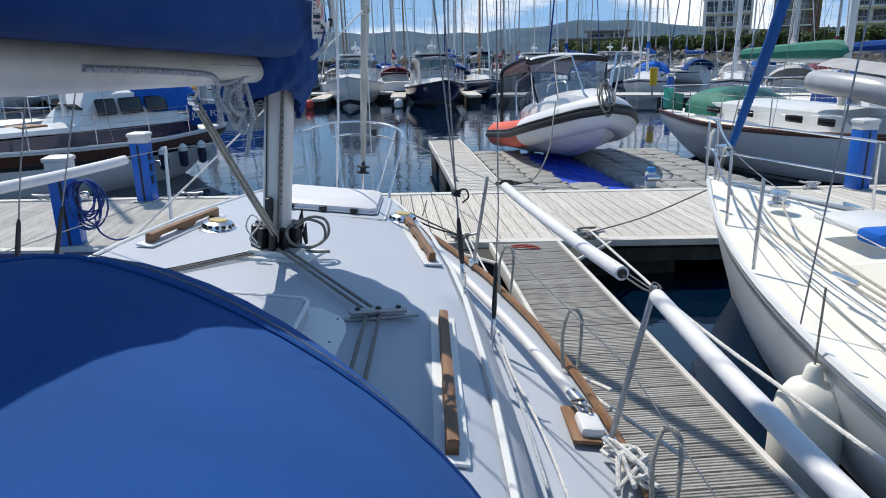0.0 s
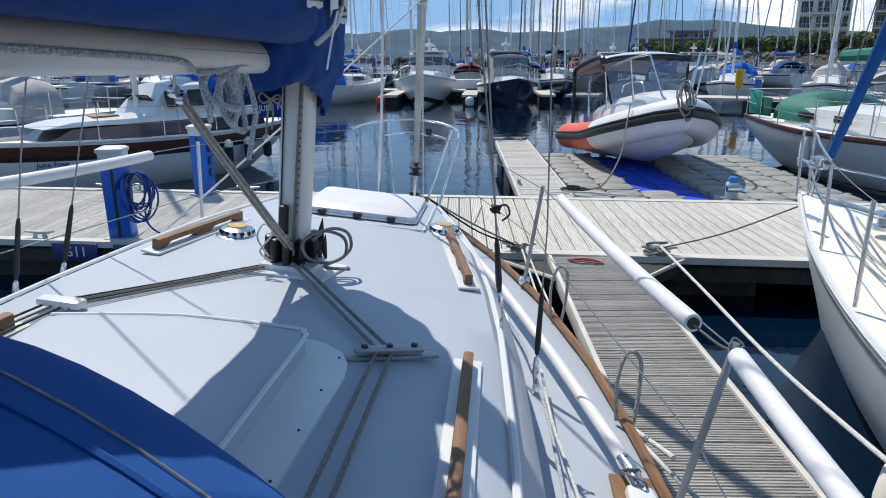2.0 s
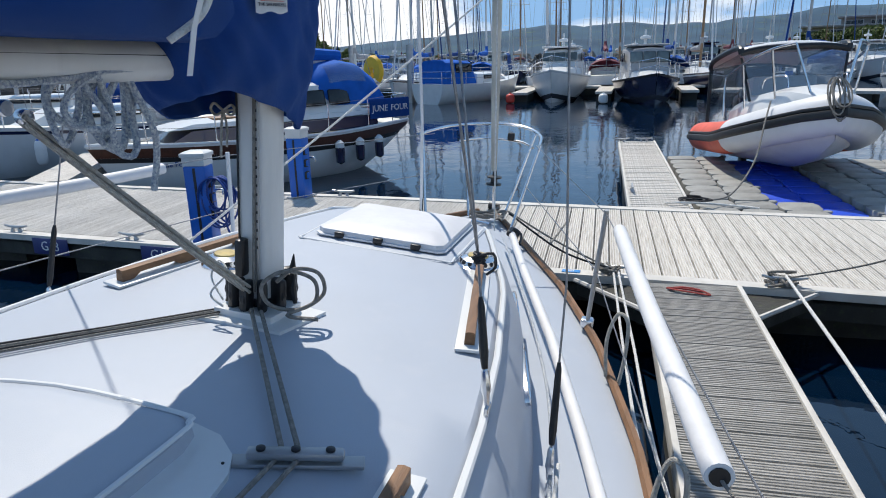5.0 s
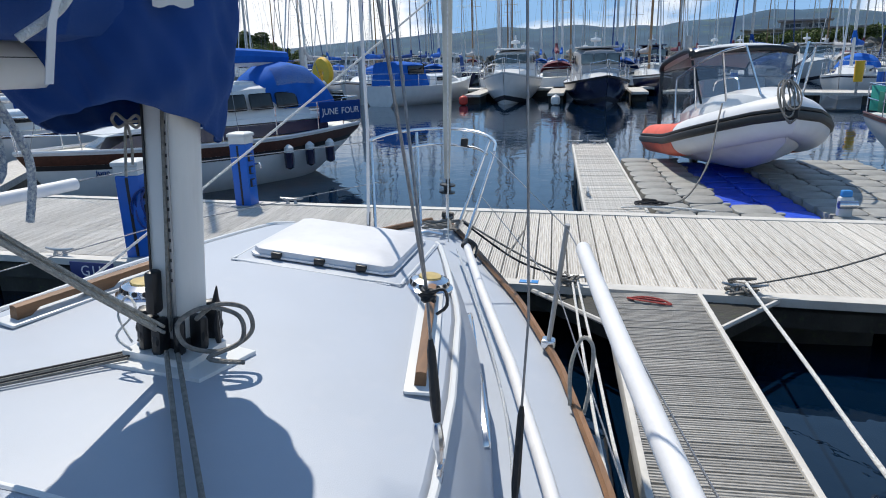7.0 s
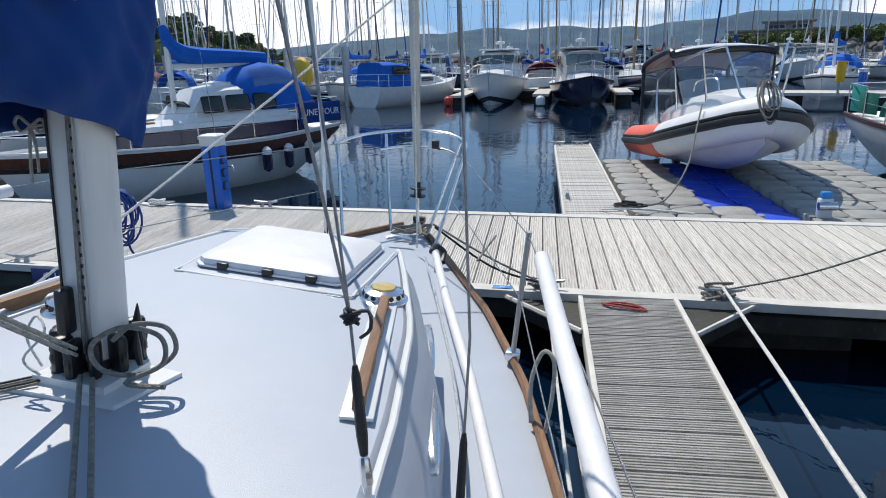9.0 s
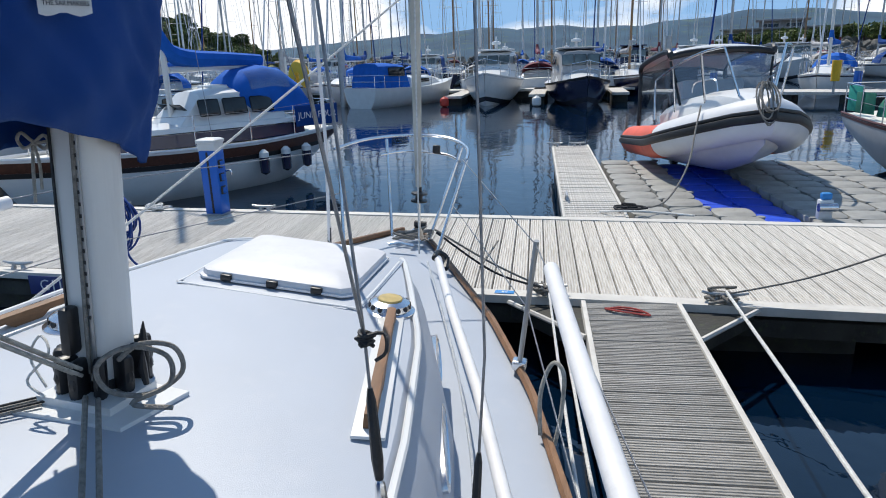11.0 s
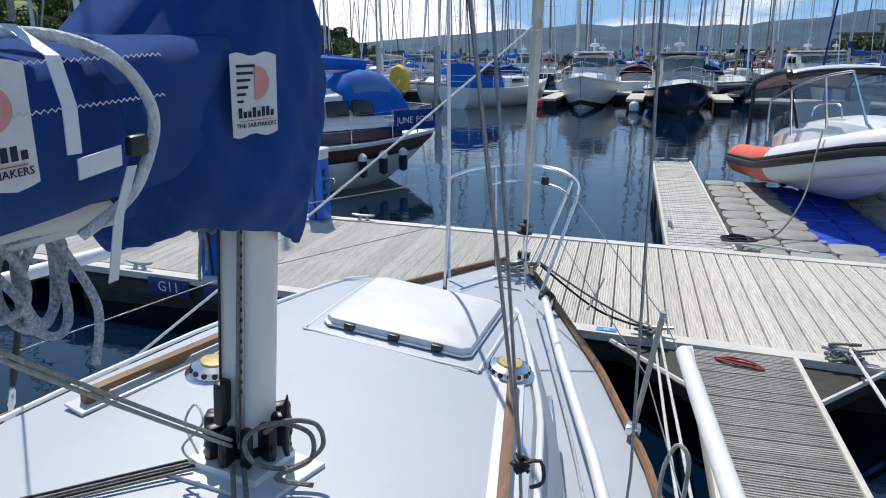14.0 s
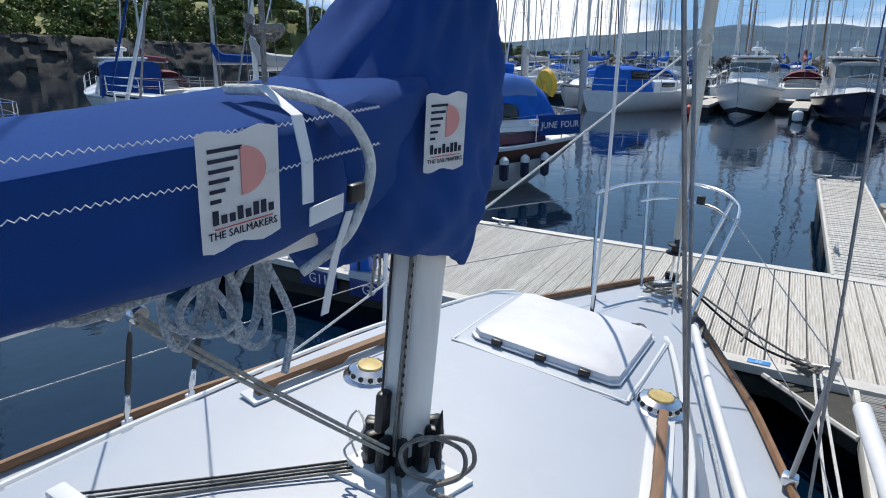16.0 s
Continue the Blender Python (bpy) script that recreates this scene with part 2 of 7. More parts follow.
def clear_vinyl():
    m = bpy.data.materials.new("clear_vinyl")
    m.use_nodes = True
    n, l = m.node_tree.nodes, m.node_tree.links
    n.clear()
    out = n.new("ShaderNodeOutputMaterial")
    mix = n.new("ShaderNodeMixShader")
    mix.inputs[0].default_value = 0.16
    tr, gl = n.new("ShaderNodeBsdfTransparent"), n.new("ShaderNodeBsdfGlossy")
    tr.inputs[0].default_value = (0.80, 0.82, 0.84, 1)
    gl.inputs["Roughness"].default_value, gl.inputs[0].default_value = 0.12, (0.8, 0.8, 0.8, 1)
    l.new(tr.outputs[0], mix.inputs[1])
    l.new(gl.outputs[0], mix.inputs[2])
    l.new(mix.outputs[0], out.inputs[0])
    return m


CLEAR = clear_vinyl()


def water_material():
    """Clear dark harbour water: nearly black looked into, mirror-like with lazy ripples looked along."""
    m = bpy.data.materials.new("harbour_water")
    m.use_nodes = True
    n, l = m.node_tree.nodes, m.node_tree.links
    b = n["Principled BSDF"]
    b.inputs["Base Color"].default_value = (0.001, 0.008, 0.023, 1)
    b.inputs["Roughness"].default_value, b.inputs["IOR"].default_value = 0.025, 1.5
    tc = n.new("ShaderNodeTexCoord")
    mp = n.new("ShaderNodeMapping")
    mp.inputs["Scale"].default_value = (1, 0.8, 1)
    l.new(tc.outputs["Object"], mp.inputs["Vector"])
    first = None
    for scale, strength, dist in ((0.5, 0.08, 0.2), (2.4, 0.15, 0.04), (8.0, 0.12, 0.014)):
        t = n.new("ShaderNodeTexNoise")
        t.inputs["Scale"].default_value, t.inputs["Detail"].default_value = scale, 2
        l.new(mp.outputs["Vector"], t.inputs["Vector"])
        bp = n.new("ShaderNodeBump")
        bp.inputs["Strength"].default_value, bp.inputs["Distance"].default_value = strength, dist
        l.new(t.outputs["Fac"], bp.inputs["Height"])
        if first:
            l.new(first.outputs["Normal"], bp.inputs["Normal"])
        first = bp
    l.new(first.outputs["Normal"], b.inputs["Normal"])
    return m


WATER = water_material()


# ---- mesh helpers ----
def link(name, bm, material, parent=None, label="", smooth=True):
    """One mesh object from a bmesh."""
    bmesh.ops.recalc_face_normals(bm, faces=bm.faces)
    me = bpy.data.meshes.new(name)
    bm.to_mesh(me)
    bm.free()
    me.materials.append(material)
    if smooth:
        me.shade_smooth()
        me.set_sharp_from_angle(angle=radians(38))
    ob = new(name, me)
    if parent:
        ob.parent = parent
    if label:
        ob["label"] = label
    return ob


part = link


def thing(name, label, category, at=(0, 0, 0), turn=0, group="", matrix=None):
    """An Empty that carries the parts of one thing."""
    ob = new(name)
    ob.empty_display_size = 0.1
    ob.matrix_world = matrix if matrix else pose(*at, 0, 0, turn)
    return tagged(ob, label, category, group)


def BM():
    return bmesh.new()


def box(bm, c, s, bevel=0.0, m=None):
    """A box of size s round c, with bevelled edges."""
    r = bmesh.ops.create_cube(bm, size=1.0, matrix=(m or Matrix.Identity(4)) @ Matrix.Translation(c) @ Matrix.Diagonal((*s, 1)))
    if bevel:
        edges = list({e for v in r["verts"] for e in v.link_edges})
        bmesh.ops.bevel(bm, geom=edges, offset=bevel, segments=2, affect="EDGES", profile=0.5)
    return bm


def rings(bm, loops, caps=True, closed=True):
    """Skins loops of equal length."""
    rows = [[bm.verts.new(p) for p in loop] for loop in loops]
    n = len(rows[0])
    for a, b in zip(rows, rows[1:]):
        for i in range(n if closed else n - 1):
            j = (i + 1) % n
            try:
                bm.faces.new((a[i], a[j], b[j], b[i]))
            except ValueError:
                pass
    if caps and closed:
        for row in (rows[0][::-1], rows[-1]):
            try:
                bm.faces.new(row)
            except ValueError:
                pass
    return bm


def tube(bm, pts, r, n=8, flat=1.0, up=(0, 0, 1)):
    """A round bar along points; r is a number or one for each point."""
    pts = [Vector(p) for p in pts]
    rs = r if isinstance(r, (list, tuple)) else [r] * len(pts)
    loops, side = [], None
    for i, p in enumerate(pts):
        d = (pts[min(i + 1, len(pts) - 1)] - pts[max(i - 1, 0)]).normalized()
        if side is None:
            side = d.cross(Vector(up))
            if side.length < 0.1:
                side = d.cross(Vector((1, 0, 0)))
        side = (side - d * side.dot(d)).normalized()
        u = side.cross(d)
        loops.append([p + rs[i] * (math.cos(2 * math.pi * k / n) * side + flat * math.sin(2 * math.pi * k / n) * u) for k in range(n)])
    return rings(bm, loops)


def smooth_line(pts, steps=6):
    """Catmull-Rom through points."""
    pts = [Vector(p) for p in pts]
    out = []
    for i in range(len(pts) - 1):
        a, b, c, d = pts[max(i - 1, 0)], pts[i], pts[i + 1], pts[min(i + 2, len(pts) - 1)]
        for k in range(steps):
            t = k / steps
            out.append(0.5 * (2 * b + (c - a) * t + (2 * a - 5 * b + 4 * c - d) * t * t + (3 * b - a - 3 * c + d) * t ** 3))
    return out + [pts[-1]]


def sag(a, b, drop, n=10):
    a, b = Vector(a), Vector(b)
    return [a.lerp(b, k / n) - Vector((0, 0, drop * 4 * (k / n) * (1 - k / n))) for k in range(n + 1)]


def revolve(bm, profile, at=(0, 0, 0), n=20, m=None):
    """Turns (radius, height) pairs about z."""
    m = m or Matrix.Identity(4)
    return rings(bm, [[m @ (Vector(at) + Vector((r * math.cos(2 * math.pi * k / n), r * math.sin(2 * math.pi * k / n), z))) for k in range(n)] for r, z in profile])


def prism(bm, outline, z0, z1, m=None):
    """An outline in x, y pulled up from z0 to z1."""
    m = m or Matrix.Identity(4)
    return rings(bm, [[m @ Vector((x, y, z0)) for x, y in outline], [m @ Vector((x, y, z1)) for x, y in outline]])


def interp(x, pairs):
    return float(np.interp(x, [p[0] for p in pairs], [p[1] for p in pairs]))


def words(text, size, m, material, parent, depth=0.002, name="lettering"):
    """Raised letters of the built-in font, as one mesh."""
    cu = bpy.data.curves.new(name, "FONT")
    cu.body, cu.size, cu.extrude, cu.align_x, cu.align_y = text, size, depth, "CENTER", "CENTER"
    cu.resolution_u = 2
    tmp = new("tmp_text", cu)
    me = bpy.data.meshes.new_from_object(tmp)
    bpy.data.objects.remove(tmp)
    me.materials.clear()
    me.materials.append(material)
    ob = new(name, me)
    ob.parent = parent
    ob.matrix_local = m
    return ob


# ---- boats: shared hull builder ----
def hull_sections(length, beam, free, fore=0.25, draft=0.35, stern=0.75, full=2.2, n=18, m=7, flare=0.82, rake=0.6, lift=0.0):
    """Half sections from the stern (y = -length / 2) to the bow: lists of (x, y, z) from the sheer down to the keel."""
    out = []
    for i in range(n + 1):
        u = i / n
        b = beam / 2 * ((1 - max(0, (u - 0.42) / 0.58) ** full) if u > 0.42 else stern + (1 - stern) * math.sin(math.pi / 2 * u / 0.42))
        b = max(b, 0.012)
        zs = free + fore * max(0, (u - 0.35) / 0.65) ** 2 + 0.06 * max(0, (0.35 - u) / 0.35)
        sec = []
        for k in range(m + 1):
            v = k / m
            z = zs - (zs + draft) * v
            w = (1 - v ** 3.2) ** 0.6 * (flare + (1 - flare) * (1 - v))
            y = -length / 2 + length * u - rake * max(0, u - 0.6) / 0.4 * v
            z += lift * (zs - z) * max(0, 1 - u / 0.28) ** 1.5
            sec.append(Vector((b * w, y, z)))
        out.append(sec)
    return out


def hull_mesh(bm, secs):
    loops = [s + [Vector((-p.x, p.y, p.z)) for p in reversed(s[:-1])] for s in secs]
    return rings(bm, loops, closed=False)


def transom(bm, secs, i=0):
    s = secs[i]
    vs = [bm.verts.new(p) for p in s + [Vector((-p.x, p.y, p.z)) for p in reversed(s[:-1])]]
    bm.faces.new(vs)
    return bm


def hull_deck(bm, secs, drop=0.03, camber=0.05, inset=0.02):
    loops = []
    for s in secs:
        w = max(s[0].x - inset, 0.004)
        loops.append([Vector((w * k, s[0].y, s[0].z - drop + camber * (1 - k * k))) for k in (1, 0.66, 0.33, 0, -0.33, -0.66, -1)])
    return rings(bm, loops, closed=False)


def at_height(s, z):
    for a, b in zip(s, s[1:]):
        if b.z <= z <= a.z:
            t = (a.z - z) / max(a.z - b.z, 1e-6)
            return a.lerp(b, t)
    return s[0].copy()


def hull_band(bm, secs, top, bottom, proud=0.006, side=0):
    """A strip on the topsides between two distances below the sheer."""
    for sg in ((1, -1) if side == 0 else (side,)):
        loops = []
        for s in secs:
            pts = []
            for d in np.linspace(top, bottom, 3):
                p = at_height(s, s[0].z - d)
                pts.append(Vector((sg * (p.x + proud), p.y, p.z)))
            loops.append(pts + [Vector((sg * (abs(p.x) - proud - 0.004), p.y, p.z)) for p in reversed(pts)])
        rings(bm, loops)
    return bm


def rail_line(secs, up=0.0, inset=0.0, sg=1, i0=0, i1=None):
    return [Vector((sg * max(s[0].x - inset, 0.0), s[0].y, s[0].z + up)) for s in secs[i0:i1]]


def cabin(bm, y0, y1, w0, w1, z, h, slope0=0.2, slope1=0.35, tuck=0.1, crown=0.05):
    """A coachroof from y0 (aft) to y1, with sloping ends."""
    loops = []
    for y, w, zz, hh in ((y0, w0, z, 0), (y0 + slope0, w0, z, h), (y0 + (y1 - y0) * 0.55, (w0 + w1) / 2 + 0.03, z, h), (y1 - slope1, w1 + 0.02, z, h * 0.92), (y1, w1, z, 0)):
        a, b = w / 2, w / 2 - tuck * (hh / max(h, 1e-3))
        loops.append([Vector((a, y, zz)), Vector((b, y, zz + hh * 0.9)), Vector((b * 0.8, y, zz + hh)), Vector((0, y, zz + hh + crown * (hh > 0))),
                      Vector((-b * 0.8, y, zz + hh)), Vector((-b, y, zz + hh * 0.9)), Vector((-a, y, zz))])
    return rings(bm, loops)


def mast_and_rig(parent, y, z, height, beam, boom_len, boom_z, cover=None, mast_r=0.06, length=8, material=None, stays=True, wire=0.006, spreaders=2, riser=0.75):
    material = material or ALU
    part("mast", tube(BM(), [(0, y, z), (0, y, z + height)], [mast_r, mast_r * 0.8], 8), material, parent)
    for k in range(spreaders):
        zz = z + height * (0.45 + 0.25 * k)
        part("spreader", tube(BM(), [(-beam * 0.28, y - 0.1, zz), (0, y, zz + 0.03), (beam * 0.28, y - 0.1, zz)], 0.025, 6, 0.5), material, parent)
    part("boom", tube(BM(), [(0, y - 0.08, boom_z), (0, y - boom_len, boom_z + 0.05)], 0.06, 8), material, parent)
    if cover:
        c = tube(BM(), smooth_line([(0, y + 0.05, boom_z + riser), (0, y - 0.12, boom_z + 0.12 + riser * 0.3), (0, y - 0.5, boom_z + 0.2), (0, y - boom_len * 0.6, boom_z + 0.17), (0, y - boom_len, boom_z + 0.13)], 4),
                 [0.07 + 0.09 * min(1, k / 5) - 0.05 * max(0, (k - 8) / 8) for k in range(17)], 8, 1.1)
        part("sail_cover", c, cover, parent)
    if stays:
        b = BM()
        tube(b, [(0, length / 2 - 0.1, 0.9), (0, y, z + height)], wire, 4)
        tube(b, [(0, -length / 2 + 0.05, 0.9), (0, y, z + height)], wire, 4)
        for sg in (1, -1):
            tube(b, [(sg * beam * 0.45, y - 0.2, 0.85), (sg * beam * 0.28, y - 0.1, z + height * 0.45), (0, y, z + height * 0.97)], wire, 4)
        part("standing_rigging", b, WIRE, parent)


def rails(parent, secs, h=0.6, i0=1, i1=None, step=4, r=0.012, wire=0.004, pulpit=True, pushpit=True, inset=0.06):
    """Stanchions, guard wires, pulpit and pushpit round a deck."""
    i1 = i1 or len(secs) - 2
    for sg in (1, -1):
        for i in range(i0 + step, i1 - 1, step):
            p = Vector((sg * max(secs[i][0].x - inset, 0), secs[i][0].y, secs[i][0].z))
            part("stanchion", tube(BM(), [p, p + Vector((0, 0, h))], r, 6), STEEL, parent)
        for k in (0.5, 1.0):
            part("guard_wire", tube(BM(), rail_line(secs, h * k, inset, sg, i0, i1), wire, 4), WIRE, parent)
    if pulpit:
        for k, rr in ((1.0, r), (0.5, r * 0.8)):
            left = rail_line(secs, h * k, inset, 1, i1 - 1)
            tip = left[-1].copy()
            tip.x, tip.y = 0, tip.y + 0.12
            pts = left + [tip] + [Vector((-p.x, p.y, p.z)) for p in reversed(left)]
            part("pulpit_rail", tube(BM(), smooth_line(pts, 3), rr, 6), STEEL, parent)
        for sg in (1, -1):
            for i in (i1 - 1, len(secs) - 1):
                p = Vector((sg * max(secs[i][0].x - inset, 0.05), secs[i][0].y - 0.05, secs[i][0].z - 0.02))
                part("pulpit_leg", tube(BM(), [p, p + Vector((0, 0.03, h))], r, 6), STEEL, parent)
    if pushpit:
        for k in (0.5, 1.0):
            a = rail_line(secs, h * k, inset, 1, 0, i0 + 2)
            pts = list(reversed(a)) + [Vector((-p.x, p.y, p.z)) for p in a]
            part("pushpit_rail", tube(BM(), pts, r, 6), STEEL, parent)
        for sg in (1, -1):
            for i in (0, i0 + 1):
                p = Vector((sg * (secs[i][0].x - inset), secs[i][0].y, secs[i][0].z - 0.02))
                part("pushpit_leg", tube(BM(), [p, p + Vector((0, 0, h))], r, 6), STEEL, parent)


def fender(parent_at, size, material=WHITE, label="white inflated rubber fender hanging on its line", r=0.11, group="", top=0.5, turn=0.0):
    x, y, z = parent_at
    f = thing("fender", label, "fender", (x, y, z), 0, group)
    body = [(r * a, size * b) for a, b in ((0.22, -0.5), (0.6, -0.47), (0.92, -0.38), (1, -0.2), (1, 0.12), (0.9, 0.28), (0.62, 0.38), (0.3, 0.42), (0.22, 0.5), (0.14, 0.52))]
    part("body", revolve(BM(), body, n=20), material, f)
    part("line", tube(BM(), [(0, 0, size * 0.5), (0, 0, size * 0.5 + top)], 0.006, 5), ROPEG, f)
    return f


# ---- water, shore and pontoons ----
PZ = 0.48


def near_edge(x):
    return 6.14 - 0.09 * x


def far_edge(x):
    return 8.98 - 0.10 * x


g = BM()
rings(g, [[(-6000, -3000, 0), (6000, -3000, 0), (6000, 6000, 0), (-6000, 6000, 0)]], caps=False)
bmesh.ops.create_grid(g, x_segments=1, y_segments=1, size=3000)
for v in list(g.verts):
    if not v.link_faces:
        g.verts.remove(v)
tagged(link("water", g, WATER, smooth=False), kind="structure", label="rippled dark blue harbour water", category="water")


def edge_strip(name, a, b, width, z0, z1, inward=1):
    """A board laid along an edge in plan; width is taken to its left."""
    a, b = Vector((*a, 0)), Vector((*b, 0))
    d = (b - a).normalized()
    s = Vector((-d.y, d.x, 0)) * width * inward
    return rings(BM(), [[(*a.xy, z0), (*b.xy, z0), (*(b + s).xy, z0), (*(a + s).xy, z0)], [(*a.xy, z1), (*b.xy, z1), (*(b + s).xy, z1), (*(a + s).xy, z1)]])


X0, X1 = -12.0, 14.0
b = BM()
prism(b, [(X0, near_edge(X0) + 0.03), (X1, near_edge(X1) + 0.03), (X1, far_edge(X1) - 0.03), (X0, far_edge(X0) - 0.03)], PZ - 0.10, PZ - 0.032)
pontoon = tagged(link("pontoon", b, DARKFLOAT, smooth=False), "main walkway pontoon of weathered grooved timber boards with pale edges", "pontoon", kind="structure")
part("edge_board", edge_strip("e", (X0, near_edge(X0)), (X1, near_edge(X1)), 0.14, PZ - 0.06, PZ + 0.008), CONC, pontoon, "pale weathered edge board")
part("edge_board", edge_strip("e", (X0, far_edge(X0)), (X1, far_edge(X1)), 0.14, PZ - 0.06, PZ + 0.008, -1), CONC, pontoon, "pale weathered edge board")
part("side_beam", edge_strip("e", (X0, near_edge(X0) + 0.03), (X1, near_edge(X1) + 0.03), 0.08, PZ - 0.24, PZ - 0.064), DARKFLOAT, pontoon, "dark side beam")
part("side_beam", edge_strip("e", (X0, far_edge(X0) - 0.03), (X1, far_edge(X1) - 0.03), 0.08, PZ - 0.24, PZ - 0.064, -1), DARKFLOAT, pontoon)
for x in np.arange(X0 + 1.2, X1, 3.2):
    part("float", box(BM(), (x, (near_edge(x) + far_edge(x)) / 2, 0.06), (2.2, 2.3, 0.6), 0.03), DARKFLOAT, pontoon, "weed-stained float")


def finger(name, x0, x1, y0, y1, label):
    """A finger pontoon, with cross boards added at the end of the file."""
    ob = tagged(link(name, box(BM(), ((x0 + x1) / 2, (y0 + y1) / 2, PZ - 0.07), (x1 - x0 - 0.06, y1 - y0 - 0.02, 0.07)), DARKFLOAT, smooth=False), label, "pontoon", kind="structure")
    for x, s in ((x0, 1), (x1 - 0.035, 1)):
        part("edge_strip", box(BM(), (x + 0.0175, (y0 + y1) / 2, PZ - 0.05), (0.035, y1 - y0, 0.13), 0.004), CONC, ob, "pale edge strip")
    for y in np.arange(y0 + 0.9, y1 - 0.5, 2.4):
        part("float", box(BM(), ((x0 + x1) / 2, y, 0.08), (x1 - x0 - 0.1, 1.5, 0.56), 0.03), DARKFLOAT, ob)
    return ob


finger_near = finger("finger_pontoon", 0.93, 1.69, -4.5, near_edge(1.3) - 0.01, "narrow finger pontoon of grey grooved boards between two yachts")
finger_far = finger("finger_pontoon", 0.89, 1.66, far_edge(1.3) + 0.01, 15.5, "narrow finger pontoon of grey boards beside the floating dock cubes")
for sg, x in ((1, 1.69), (-1, 0.93)):
    b = prism(BM(), [(x, near_edge(1.3) - 0.62), (x + sg * 0.55, near_edge(x) + 0.0), (x, near_edge(x) + 0.0)], PZ - 0.16, PZ - 0.055)
    part("corner_gusset", b, DARKFLOAT, finger_near, "dark corner bracket")
    part("gusset_edge", tube(BM(), [(x + sg * 0.01, near_edge(1.3) - 0.66, PZ - 0.02), (x + sg * 0.57, near_edge(x) - 0.02, PZ - 0.02)], 0.02, 6), CONC, finger_near)


# ---- own yacht ----
OWN = pose(-0.68, 2.55, 1.45, 0, 0, -3.9) @ pose(0, 0, 0, 0, 6, 0) @ Matrix.Translation((0.03, 0, -1.45))
yacht = thing("sailing_yacht", "small white yacht with pale grey deck and wooden toe rail", "sailing yacht", matrix=OWN)
HALF = [(-3.6, 1.25), (-2.4, 1.5), (-1.2, 1.58), (-0.75, 1.56), (-0.35, 1.52), (0.36, 1.41), (1.26, 1.19), (2.06, 0.9), (2.4, 0.74), (2.89, 0.51), (3.4, 0.26), (3.72, 0.09), (3.82, 0.02)]
ROOF = [(-2.6, 1.02), (-1.15, 1.0), (-0.35, 0.95), (0.13, 0.89), (0.77, 0.77), (1.33, 0.58), (1.7, 0.44), (2.0, 0.3)]


def deck_z(y):
    return 1.02 - 0.012 * min(y, 3.8) if y > 0 else 1.02


def roof_z(x, y):
    front = max(0.0, (y - 1.55) / 0.85)
    return 1.455 - 0.05 * (x / 0.95) ** 2 - 0.47 * min(1, front) ** 1.7


own_secs = []
for y in np.linspace(-3.6, 3.82, 30):
    w, zd = interp(y, HALF), deck_z(y)
    own_secs.append([Vector((w * (1 - v ** 3) ** 0.6 * (1 - 0.1 * v) + 0.004, y - 0.9 * max(0, (y - 1.5) / 2.3) * v, zd - (zd + 0.35) * v)) for v in np.linspace(0, 1, 8)])
part("hull", transom(hull_mesh(BM(), own_secs), own_secs), WHITE, yacht, "white glassfibre hull")
part("deck", hull_deck(BM(), own_secs, 0.012, 0.03, 0.01), DECK, yacht, "pale grey painted deck")
loops = []
for y in np.linspace(-2.6, 2.35, 40):
    w = interp(y, ROOF + [(2.35, 0.12)])
    zd = deck_z(y) - 0.02
    top = [(k, roof_z(w * k, y)) for k in (0.93, 0.8, 0.6, 0.4, 0.2, 0)]
    ring = [Vector((w + 0.15, y, zd)), Vector((w + 0.065, y, zd + (top[0][1] - zd) * 0.7))] + [Vector((w * k, y, max(z, zd))) for k, z in top]
    loops.append(ring + [Vector((-p.x, p.y, p.z)) for p in reversed(ring[:-1])])
part("coachroof", rings(BM(), loops, closed=False), DECK, yacht, "pale grey painted coachroof")
for sg in (1, -1):
    part("roof_edge_moulding", tube(BM(), [(sg * (interp(y, ROOF) * 0.955 + 0.01), y, roof_z(interp(y, ROOF), y) + 0.002) for y in np.linspace(-2.5, 1.72, 30)], 0.013, 6, 0.6), WHITE, yacht)
    part("toe_rail", tube(BM(), [(sg * (interp(y, HALF) - 0.012), y, deck_z(y) + 0.018) for y in np.linspace(-3.5, 3.72, 50)], 0.021, 6, 1.1), TEAK, yacht, "varnished wooden toe rail, worn in places")
    part("rubbing_strake", tube(BM(), [(sg * (interp(y, HALF) + 0.012), y, deck_z(y) - 0.035) for y in np.linspace(-3.5, 3.72, 50)], 0.016, 6), WHITE, yacht)
# hatch
hf = BM()
rings(hf, [[(0.05 + sx * w, 1.27 + sy * d, z) for sx, sy in ((-1, -0.86), (-0.86, -1), (0.86, -1), (1, -0.86), (1, 0.86), (0.86, 1), (-0.86, 1), (-1, 0.86))] for w, d, z in ((0.42, 0.375, 1.40), (0.415, 0.37, 1.449), (0.395, 0.35, 1.455), (0.355, 0.31, 1.458))])
part("hatch_flange", hf, DECK, yacht, "raised pale grey lip round the hatch")
part("hatch_flange_edge", tube(BM(), smooth_line([(0.05 + sx * 0.40, 1.27 + sy * 0.355, 1.453) for sx, sy in ((-1, 0.8), (-1, -0.82), (-0.84, -1), (0.84, -1), (1, -0.82), (1, 0.8))], 3), 0.007, 6, 0.6), WHITE, yacht)
hb = BM()
